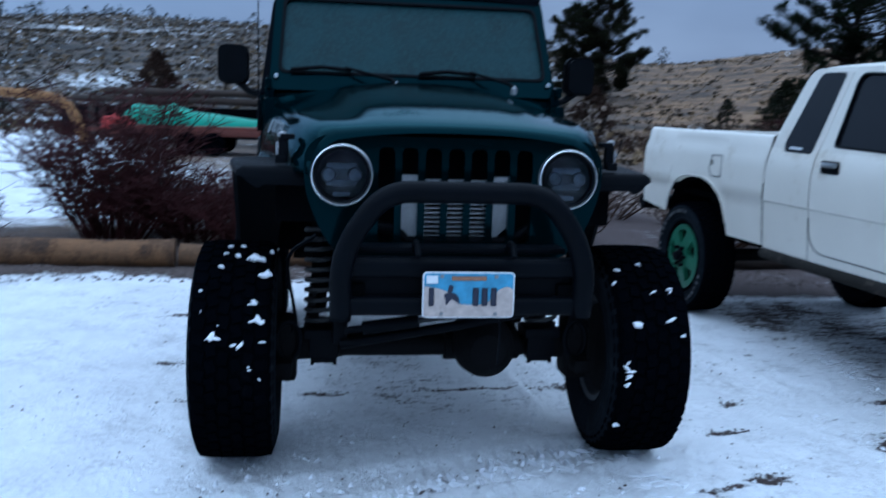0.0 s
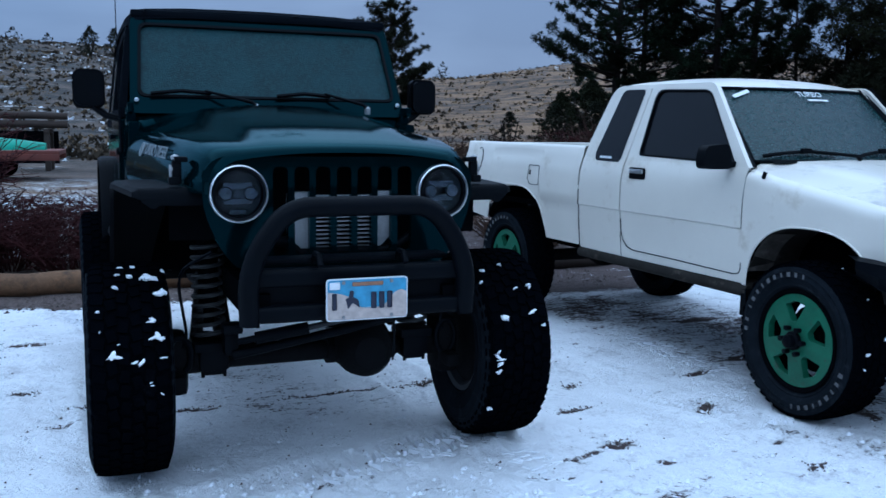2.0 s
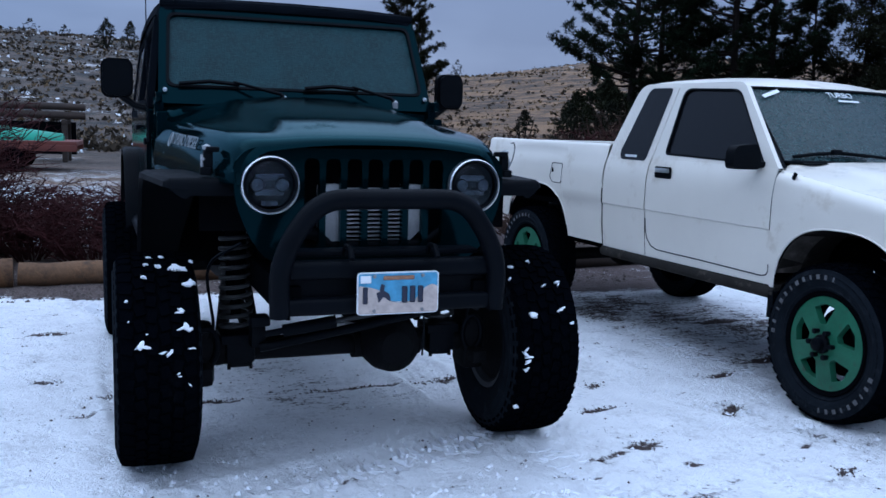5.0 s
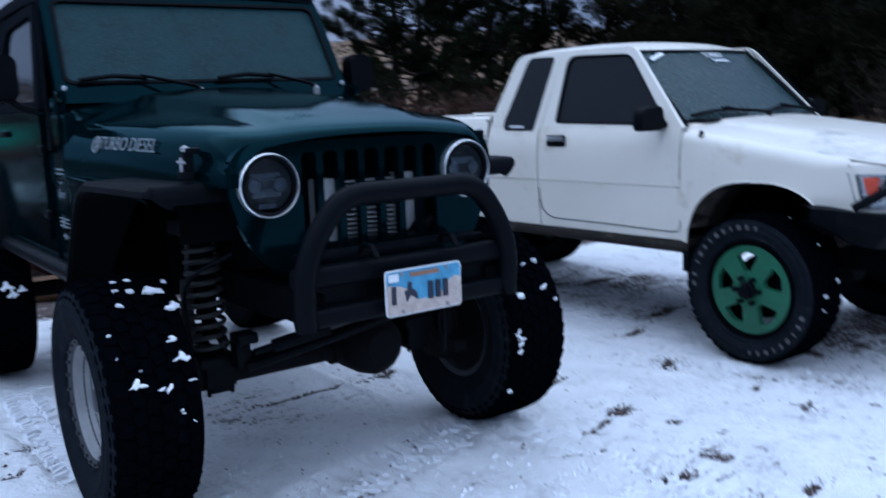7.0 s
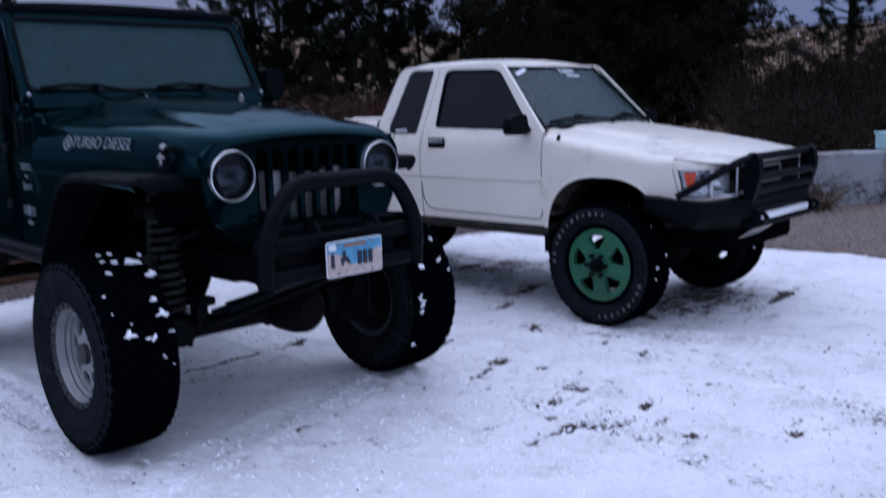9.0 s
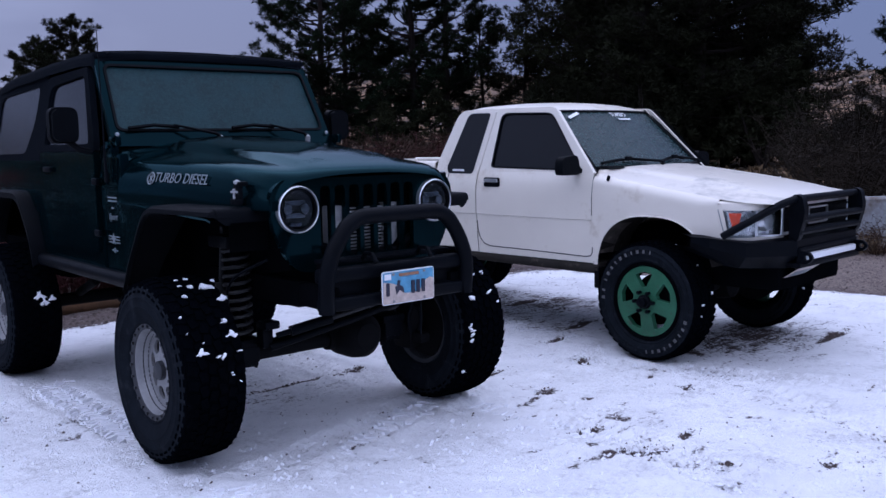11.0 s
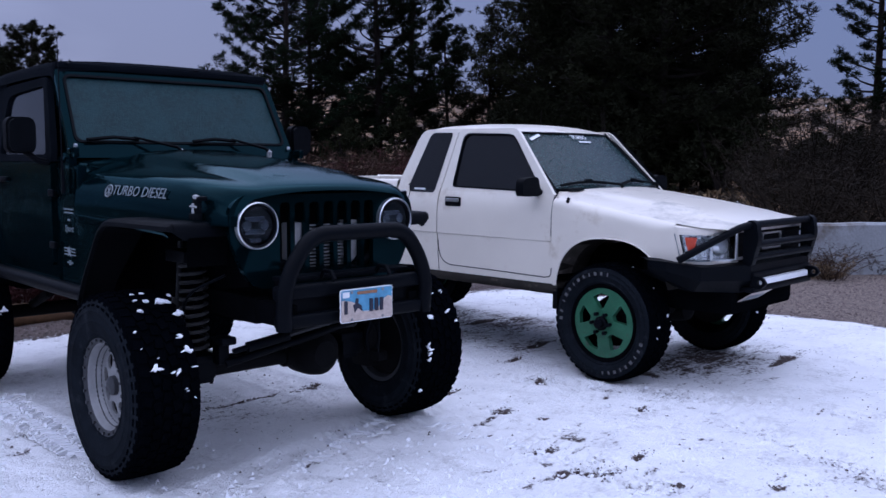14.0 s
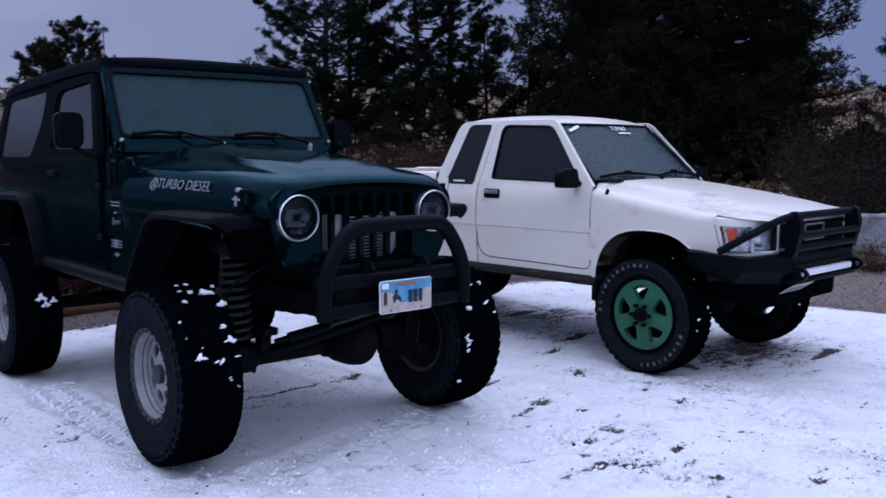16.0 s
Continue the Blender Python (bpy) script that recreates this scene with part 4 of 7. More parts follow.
# fenders, flares and cowl sides
for s in (-1, 1):
    b = B()
    rows = []
    for y, x0 in ((0.46, 0.505), (0.5, 0.51), (0.7, 0.55), (1.0, 0.595), (1.52, 0.67)):
        zf = curve([(0.46, 1.16), (0.52, 1.175), (0.95, 1.18), (1.05, 1.203), (1.52, 1.205)], y)
        rows.append([(s * (x0 - 0.05), y, zf + 0.006), (s * (x0 + 0.02), y, zf + 0.004), (s * 0.70, y, zf), (s * 0.735, y, zf - 0.01), (s * 0.735, y, zf - 0.02)])
    loft(b, rows)
    fen = part("fender", b, M_GREEN, jeep)
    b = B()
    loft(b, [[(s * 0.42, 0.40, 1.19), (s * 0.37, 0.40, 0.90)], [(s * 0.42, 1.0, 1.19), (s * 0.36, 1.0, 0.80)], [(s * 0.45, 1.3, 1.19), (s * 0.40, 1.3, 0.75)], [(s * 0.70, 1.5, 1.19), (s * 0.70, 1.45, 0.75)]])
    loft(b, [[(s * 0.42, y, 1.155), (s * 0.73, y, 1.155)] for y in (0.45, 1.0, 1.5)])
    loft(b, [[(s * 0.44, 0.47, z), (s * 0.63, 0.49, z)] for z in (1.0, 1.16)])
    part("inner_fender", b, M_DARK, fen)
    # flare: flat top, rounded front lip, sloping rear leg
    b = B()
    rows = []
    for y, z in [(v.y, v.z) for v in bend([(0, 0.385, 1.168), (0, 0.395, 1.207), (0, 0.97, 1.211), (0, 1.21, 0.90), (0, 1.27, 0.79)], 0.10, 5)]:
        inx = curve([(0.36, 0.47), (0.42, 0.50), (1.0, 0.58), (1.3, 0.66)], y)
        k = 1 - min(1.0, max(0.0, (y - 0.385) / 0.20))
        ox = lerp(0.70, 0.822, math.sqrt(max(0.0, 1 - k * k)))
        rows.append([(s * inx, y, z), (s * 0.74, y, z), (s * (ox - 0.02), y, z - 0.003), (s * ox, y, z - 0.015), (s * (ox + 0.002), y, z - 0.034), (s * (ox - 0.015), y, z - 0.038), (s * (ox - 0.03), y + 0.004, z - 0.026), (s * inx, y + 0.01, z - 0.028)])
    loft(b, rows, close_u=True, caps=True)
    part("fender_flare", b, M_PLASTIC, fen, "black plastic fender flare")
    # cowl side panel
    b = B()
    out = [(1.02, 1.20), (1.52, 1.20), (1.50, 1.43), (1.74, 1.43), (1.74, 0.82), (1.28, 0.82), (1.24, 0.88)]
    slab(b, out, [], lambda u, v, w: (s * (0.725 - w), u, v), 0.03)
    cowl = part("cowl_side", b, M_GREEN, jeep)
    # hood latch
    b = B()
    box(b, (s * 0.602, 0.44, 1.262), (0.035, 0.03, 0.09), 0.008)
    box(b, (s * 0.612, 0.44, 1.23), (0.04, 0.05, 0.03), 0.006)
    box(b, (s * 0.587, 0.44, 1.310), (0.05, 0.045, 0.02), 0.006)
    lt = part("hood_latch", b, M_PLASTIC, jeep, "black rubber hood latch")
    b = B()
    tube(b, [(s * 0.622, 0.44, 1.235), (s * 0.622, 0.44, 1.29)], 0.007, 8)
    tube(b, [(s * 0.622, 0.415, 1.275), (s * 0.622, 0.465, 1.275)], 0.006, 6)
    lathe(b, [(0.0, 1.306), (0.014, 1.310), (0.016, 1.322), (0.0, 1.330)], 10, "z", (s * 0.607, 0.44, 0))
    part("latch_wire", b, M_ALU, lt, "bright latch wire")

b = B()
tube(b, [(0.625 + 0.02 * math.sin(a), 0.43 - 0.01 * math.cos(a), 1.305 + 0.045 * math.sin(a) * 0.5 + 0.05 * math.cos(a)) for a in [2 * math.pi * i / 18 for i in range(15)]], 0.0022, 5)
part("latch_cable", b, M_BLACKPAINT, jeep)
# cowl and windshield frame, glass, wipers
b = B()
across = np.linspace(-0.718, 0.718, 25)
loft(b, [[(x, 1.492, hood_rear_z(x) - 0.004) for x in across], [(x, 1.55, lerp(hood_rear_z(x), 1.51, 0.18) + 0.004) for x in across],
         [(x, 1.62, lerp(hood_rear_z(x), 1.514, 0.6)) for x in across], [(x, 1.67, 1.514) for x in across], [(x, 1.74, 1.44) for x in across]])
for s in (-1, 1):
    box(b, (s * 0.697, 1.66, 1.455), (0.05, 0.16, 0.09), 0.02)
    box(b, (s * 0.692, 1.535, 1.32), (0.05, 0.12, 0.26), 0.012)
part("cowl", b, M_GREEN, jeep)
WS = Vector((0, 1.615, 1.515)), Vector((0, 0.275, 0.49)).normalized(), Vector((0, 0.49, -0.275)).normalized()


def ws(u, v, w):
    p = WS[0] + WS[1] * v + WS[2] * w
    return (u, p.y, p.z)


b = B()
slab(b, rpoly([(-0.70, -0.03), (0.70, -0.03), (0.672, 0.55), (-0.672, 0.55)], [0.03, 0.03, 0.07, 0.07], 5),
     [rpoly([(-0.645, 0.075), (0.645, 0.075), (0.622, 0.475), (-0.622, 0.475)], 0.045, 5)], ws, 0.05)
wsf = part("windshield_frame", b, M_GREEN, jeep, "dark green windshield frame")
b = B()
slab(b, rpoly([(-0.66, 0.06), (0.66, 0.06), (0.637, 0.49), (-0.637, 0.49)], 0.045, 4), [rpoly([(-0.645, 0.074), (0.645, 0.074), (0.623, 0.476), (-0.623, 0.476)], 0.04, 4)], lambda u, v, w: ws(u, v, w - 0.006), 0.012)
part("rubber_seal", b, M_PLASTIC, wsf)
b = B()
slab(b, rpoly([(-0.655, 0.064), (0.655, 0.064), (0.632, 0.486), (-0.632, 0.486)], 0.04, 4), [], lambda u, v, w: ws(u, v, w + 0.010), 0.006)
part("windshield", b, M_JWINDSHIELD, wsf, "dull teal-grey windshield filmed with frost")
for s in (-1, 1):
    part("hinge_bolt", lathe(B(), [(0.011, 0.006), (0.011, 0.0), (0.0, -0.002)], 10, "y", (s * 0.667, 1.615, 1.553)), M_CHROME, wsf)
    b = B()
    box(b, (s * 0.70, 1.575, 1.515), (0.03, 0.11, 0.05), 0.008)
    part("hinge", b, M_GREEN, wsf)
for px, bx0, bx1 in ((-0.10, -0.60, -0.31), (0.475, 0.02, 0.30)):
    b = B()
    p0, p1 = Vector((px, 1.535, 1.525)), Vector(ws(bx1 - 0.03, 0.085, -0.03))
    tube(b, [p0, p0 + Vector((-0.02, 0.01, 0.025)), p1], [0.012, 0.009, 0.006], 8)
    wip = part("wiper", b, M_PLASTIC, jeep, "black wiper")
    b = B()
    tube(b, [ws(bx0, 0.068, -0.022), ws(lerp(bx0, bx1, 0.5), 0.082, -0.03), ws(bx1, 0.075, -0.022)], 0.011, 6)
    part("blade", b, M_PLASTIC, wip)
    b = B()
    lathe(b, [(0.014, 1.50), (0.016, 1.53), (0.0, 1.545)], 10, "z", (px, 1.535, 0))
    part("pivot_cap", b, M_ALU, wip)
# washer nozzles and vent on the cowl
b = B()
box(b, (0.0, 1.40, 1.512), (0.24, 0.09, 0.01), 0.004)
part("cowl_vent", b, M_PLASTIC, jeep)

# tub with doors, rear corners, soft top
for s in (-1, 1):
    b = B()
    out = [(1.72, 0.82), (1.72, 1.0), (1.76, 1.0), (1.76, 0.90), (2.60, 0.90), (2.66, 0.98), (2.66, 1.42), (3.80, 1.42), (3.80, 0.90), (3.66, 0.90), (3.55, 1.12), (3.40, 1.20), (2.98, 1.20), (2.80, 1.08), (2.72, 0.82)]
    slab(b, out, [], lambda u, v, w: (s * (0.735 - w), u, v), 0.03)
    tub = part("body_side", b, M_GREEN, jeep)
    b = B()
    tube(b, [(s * 0.74, 1.26, 0.80), (s * 0.75, 1.4, 0.795), (s * 0.75, 2.75, 0.80)], 0.04, 10)
    part("rocker_guard", b, M_BLACKPAINT, tub, "black steel rocker guard")
    b = B()
    rows = []
    for v in bend([(0, 2.70, 0.80), (0, 2.76, 0.98), (0, 2.95, 1.22), (0, 3.42, 1.22), (0, 3.62, 1.0), (0, 3.70, 0.86)], 0.1, 4):
        rows.append([(s * 0.70, v.y, v.z), (s * 0.80, v.y, v.z), (s * 0.822, v.y, v.z - 0.015), (s * 0.822, v.y, v.z - 0.05), (s * 0.80, v.y, v.z - 0.03), (s * 0.70, v.y, v.z - 0.03)])
    loft(b, rows, close_u=True, caps=True)
    part("rear_flare", b, M_PLASTIC, tub, "black plastic rear flare")
    # full door with framed window
    b = B()
    out = rpoly([(1.765, 0.905), (2.595, 0.905), (2.655, 0.985), (2.655, 1.46), (1.765, 1.46)], [0.05, 0.05, 0.03, 0.01, 0.01], 4)
    win = rpoly([(1.84, 1.505), (2.575, 1.505), (2.525, 1.85), (1.965, 1.885)], [0.03, 0.03, 0.09, 0.04], 4)
    tilt = lambda v: 0.055 * max(0, v - 1.45) / 0.45
    slab(b, out, [], lambda u, v, w: (s * (0.748 - w), u, v), 0.035)
    door = part("door", b, M_GREEN, jeep, "dark green door with a black soft upper")
    b = B()
    out = rpoly([(1.765, 1.464), (2.655, 1.464), (2.60, 1.905), (1.93, 1.93), (1.765, 1.52)], [0.01, 0.02, 0.08, 0.03, 0.03], 4)
    slab(b, out, [win], lambda u, v, w: (s * (0.750 - w - tilt(v)), u, v), 0.035)
    part("upper_frame", b, M_FABRIC, door, "black fabric window frame")
    b = B()
    slab(b, [(lerp(2.2, u, 1.02), lerp(1.69, v, 1.03)) for u, v in win], [], lambda u, v, w: (s * (0.733 - w - tilt(v)), u, v), 0.006)
    part("door_glass", b, M_SIDEGLASS, door)
    b = B()
    box(b, (s * 0.757, 2.50, 1.36), (0.022, 0.13, 0.03), 0.008)
    part("door_handle", b, M_BLACKPAINT, door)
    for zz in (1.02, 1.30):
        b = B()
        box(b, (s * 0.752, 1.75, zz), (0.02, 0.07, 0.035), 0.006)
        part("door_hinge", b, M_BLACKPAINT, door)
    # mirror on its arm
    b = B()
    slab(b, rrect(-0.075, -0.096, 0.075, 0.096, 0.04, 5), [], lambda u, v, w: (s * 0.880 + u, 1.80 + w, 1.605 + v), 0.05)
    slab(b, rrect(-0.067, -0.086, 0.067, 0.086, 0.04, 5), [], lambda u, v, w: (s * 0.880 + u, 1.772 + w, 1.605 + v), 0.035)
    mir = part("door_mirror", b, M_PLASTIC, jeep, "black door mirror")
    b = B()
    tube(b, [(s * 0.735, 1.80, 1.46), (s * 0.80, 1.81, 1.475), (s * 0.86, 1.815, 1.52)], 0.018, 8)
    part("mirror_arm", b, M_PLASTIC, mir)
    b = B()
    slab(b, rrect(-0.064, -0.083, 0.064, 0.083, 0.035, 5), [], lambda u, v, w: (s * 0.880 + u, 1.851 + w, 1.605 + v), 0.003)
    part("mirror_glass", b, M_CHROME, mir)
    # soft top side with its window
    b = B()
    out = rpoly([(2.64, 1.41), (3.80, 1.41), (3.62, 1.90), (2.60, 1.935)], [0.0, 0.02, 0.08, 0.02], 4)
    win = rpoly([(2.98, 1.455), (3.66, 1.45), (3.53, 1.83), (2.74, 1.87), (2.80, 1.66)], [0.06, 0.05, 0.06, 0.05, 0.15], 4)
    slab(b, out, [win], lambda u, v, w: (s * (0.738 - w - tilt(v)), u, v), 0.015)
    side = part("soft_top_side", b, M_FABRIC, jeep, "black canvas soft top side")
    b = B()
    slab(b, [(lerp(3.2, u, 1.03), lerp(1.65, v, 1.04)) for u, v in win], [], lambda u, v, w: (s * (0.730 - w - tilt(v)), u, v), 0.003)
    part("vinyl_window", b, M_VINYL, side, "clear vinyl window")

b = B()
rows = []
for y, z, h in ((1.862, 1.965, 0.665), (1.872, 2.0, 0.668), (1.90, 2.018, 0.672), (2.1, 2.022, 0.68), (2.6, 2.005, 0.688), (2.65, 2.0, 0.69), (3.2, 1.975, 0.688), (3.55, 1.945, 0.68), (3.66, 1.90, 0.67), (3.74, 1.6, 0.70), (3.81, 1.42, 0.72)):
    half = [(h + 0.012, z - 0.085), (h + 0.006, z - 0.04), (h - 0.02, z - 0.012), (h - 0.07, z), (h * 0.6, z + 0.012), (h * 0.3, z + 0.016), (0, z + 0.018)]
    if y > 3.64:
        half = [(h * (1 - i / 6), z) for i in range(7)]
    rows.append([(-x, y, q) for x, q in half] + [(x, y, q) for x, q in half[-2::-1]])
loft(b, rows)
top = part("soft_top_roof", b, M_FABRIC, jeep, "black canvas roof")
b = B()
box(b, (0, 1.885, 1.992), (1.34, 0.05, 0.035), 0.012)
part("header_bow", b, M_FABRIC, top)
b = B()
tube(b, [(-0.60, 1.83, 2.0), (-0.60, 1.87, 2.008)], 0.007, 6)
part("header_clip", b, M_PLASTIC, top)
b = B()
tube(b, [(0.16, 1.872, 2.012), (0.19, 1.872, 2.016)], 0.009, 8)
part("header_clip", b, M_PLASTIC, top)

# floor, firewall, rear and seats
b = B()
box(b, (0, 2.7, 0.86), (1.40, 2.2, 0.06))
box(b, (0, 1.62, 1.14), (1.40, 0.05, 0.6))
box(b, (0, 3.78, 1.15), (1.44, 0.04, 0.54))
part("floor_pan", b, M_DARK, jeep)
b = B()
box(b, (0, 1.80, 1.42), (1.36, 0.25, 0.16), 0.05)
part("dashboard", b, M_DASH, jeep)
for s in (-1, 1):
    b = B()
    box(b, (s * 0.36, 2.5, 1.08), (0.46, 0.5, 0.16), 0.05)
    box(b, (s * 0.36, 2.75, 1.38), (0.44, 0.14, 0.6), 0.06, (-12, 0, 0))
    box(b, (s * 0.36, 2.82, 1.74), (0.24, 0.09, 0.16), 0.04, (-12, 0, 0))
    part("seat", b, M_SEAT, jeep)
b = B()
tube(b, bend([(-0.62, 2.72, 0.9), (-0.60, 2.72, 1.90), (0.60, 2.72, 1.90), (0.62, 2.72, 0.9)], 0.12), 0.03, 8)
part("roll_bar", b, M_FABRIC, jeep)
b = B()
tube(b, [(0.36 + 0.19 * math.cos(a), 2.05 + 0.06 * math.sin(a), 1.50 + 0.17 * math.sin(a)) for a in [2 * math.pi * i / 20 for i in range(20)]], 0.014, 6, closed=True)
part("steering_wheel", b, M_PLASTIC, jeep)
b = B()
tube(b, [(-0.745, 1.60, 1.30), (-0.748, 1.60, 1.52), (-0.752, 1.60, 2.11)], [0.012, 0.004, 0.0022], 6)
part("antenna", b, M_BLACKPAINT, jeep, "thin whip antenna")

# tube bumper with hoop, plate
b = B()
tube(b, bend([(-0.405, 0.06, 0.745), (-0.41, 0.05, 0.90), (-0.375, 0.05, 1.01), (-0.27, 0.045, 1.158), (0.27, 0.045, 1.158), (0.375, 0.05, 1.01), (0.41, 0.05, 0.90), (0.405, 0.06, 0.745)], 0.13, 7), 0.0365, 16)
bump = part("bumper", b, M_BLACKPAINT, jeep, "black steel tube bumper with hoop")
for nm, z, y in (("upper_bar", 0.905, 0.085), ("lower_bar", 0.778, 0.075)):
    b = B()
    box(b, (0, y, z), (0.86, 0.07, 0.066 if z > 0.8 else 0.062), 0.02, seg=3)
    part(nm, b, M_BLACKPAINT, bump)
b = B()
box(b, (0, 0.10, 0.84), (0.80, 0.01, 0.09))
part("backing_plate", b, M_BLACKPAINT, bump)
for s in (-1, 1):
    b = B()
    slab(b, [(-0.02, 0.74), (0.07, 0.74), (0.11, 0.84), (0.11, 0.95), (0.02, 0.95)], [], lambda u, v, w: (s * (0.375 + w), u + 0.05, v), 0.012)
    box(b, (s * 0.36, 0.32, 0.80), (0.07, 0.5, 0.10), 0.01)
    part("frame_horn", b, M_DARK, bump)
    b = B()
    tube(b, [(s * 0.16, 0.02, 0.95), (s * 0.16, 0.05, 0.985), (s * 0.16, 0.1, 0.985), (s * 0.16, 0.13, 0.95)], 0.011, 8)
    part("tow_hook", b, M_BLACKPAINT, bump)
b = B()
box(b, (0, 0.17, 0.955), (0.72, 0.10, 0.02), 0.004)
part("crossmember", b, M_BLACKPAINT, bump)
b = B()
slab(b, rrect(-0.1525, -0.0765, 0.1525, 0.0765, 0.014), [], lambda u, v, w: (0.008 + u, 0.008 - w + 0.055 * (0.0765 - v) * 0, 0.827 + v), 0.004)
plate = part("number_plate", b, M_PLATEWHITE, jeep, "blue and tan number plate with blocked-out digits")
b = B()
slab(b, rrect(-0.1475, -0.030, 0.1475, 0.0715, 0.009), [], lambda u, v, w: (0.008 + u, 0.0035 - w, 0.827 + v), 0.002)
part("plate_sky", b, M_PLATEBLUE, plate)
b = B()
slab(b, rpoly([(-0.1475, -0.0715), (0.1475, -0.0715), (0.1475, 0.022), (0.125, 0.030), (0.10, 0.018), (0.06, -0.028), (0.0, -0.036), (-0.03, -0.028), (-0.05, 0.004), (-0.10, 0.022), (-0.1475, 0.03)], 0.008, 3), [], lambda u, v, w: (0.008 + u, 0.0015 - w, 0.827 + v), 0.002)
part("plate_land", b, M_PLATETAN, plate, "tan land along the lower edge")
b = B()
box(b, (0.008, 0.0005, 0.827 + 0.056), (0.115, 0.002, 0.014), 0.003)
part("plate_heading", b, M_PLATEORANGE, plate, "faded orange bar")
b = B()
box(b, (0.008 - 0.122, 0.0005, 0.827 + 0.052), (0.038, 0.002, 0.026), 0.003)
part("plate_sticker", b, M_PLATEWHITE, plate)
for u, wd in ((-0.124, 0.017), (0.022, 0.019), (0.052, 0.019), (0.082, 0.019)):
    b = B()
    box(b, (0.008 + u, -0.0015, 0.822), (wd, 0.003, 0.060), 0.004)
    part("plate_bar", b, M_INK, plate, "dark bar")
b = B()
slab(b, rpoly([(-0.085, 0.005), (-0.055, 0.012), (-0.035, 0.0), (-0.03, -0.03), (-0.045, -0.018), (-0.058, -0.01), (-0.075, -0.034), (-0.078, -0.012)], 0.007, 3), [], lambda u, v, w: (0.008 + u, -0.0005 - w, 0.826 + v), 0.002)
slab(b, rpoly([(-0.072, 0.008), (-0.055, 0.010), (-0.052, 0.032), (-0.066, 0.036)], 0.005, 3), [], lambda u, v, w: (0.008 + u, -0.0005 - w, 0.826 + v), 0.002)
part("plate_emblem", b, M_INK, plate, "dark emblem")
for u in (-0.09, 0.09):
    for v in (-0.062, 0.062):
        b = B()
        lathe(b, [(0.007, 0.0), (0.006, -0.004), (0.0, -0.005)], 8, "y", (0.008 + u, 0, 0.827 + v))
        part("plate_bolt", b, M_SILVER, plate)
b = B()
tube(b, [(0.13, 0.07, 0.745), (0.131, 0.065, 0.66), (0.128, 0.07, 0.575)], 0.004, 6)
part("loose_cable", b, M_BLACKPAINT, jeep)

# front axle and steering
b = B()
tube(b, [(-0.62, 0.77, 0.455), (0.62, 0.77, 0.455)], 0.042, 14)
axle = part("front_axle", b, M_RUST, jeep, "dark dirty front axle")
b = B()
lathe(b, [(0.0, -0.17), (0.07, -0.165), (0.115, -0.12), (0.128, -0.05), (0.128, 0.06), (0.10, 0.12), (0.05, 0.17), (0.0, 0.18)], 28, "y", (0.205, 0.76, 0.468))
tube(b, [(0.05, 0.77, 0.455), (0.36, 0.77, 0.455)], [0.06, 0.06], 14)
part("differential", b, M_RUST, axle)
b = B()
tube(b, [(-0.63, 0.93, 0.455), (0.62, 0.93, 0.46)], 0.017, 10)
part("tie_rod", b, M_RUST, axle)
b = B()
tube(b, [(-0.38, 0.60, 0.505), (0.04, 0.50, 0.60), (0.40, 0.46, 0.68)], 0.019, 10)
part("drag_link", b, M_BLACKPAINT, axle)
b = B()
tube(b, [(-0.10, 0.50, 0.622), (0.36, 0.45, 0.70)], 0.012, 10)
part("damper_rod", b, M_SPRING, axle)
b = B()
tube(b, [(-0.37, 0.55, 0.572), (-0.30, 0.54, 0.584), (-0.30, 0.54, 0.584), (-0.09, 0.50, 0.622)], [0.014, 0.014, 0.026, 0.026], 12)
part("steering_damper", b, M_BLACKPAINT, axle)
b = B()
box(b, (-0.385, 0.64, 0.565), (0.06, 0.07, 0.13), 0.015)
box(b, (-0.385, 0.60, 0.62), (0.08, 0.09, 0.04), 0.012)
part("track_bar_bracket", b, M_BLACKPAINT, axle)
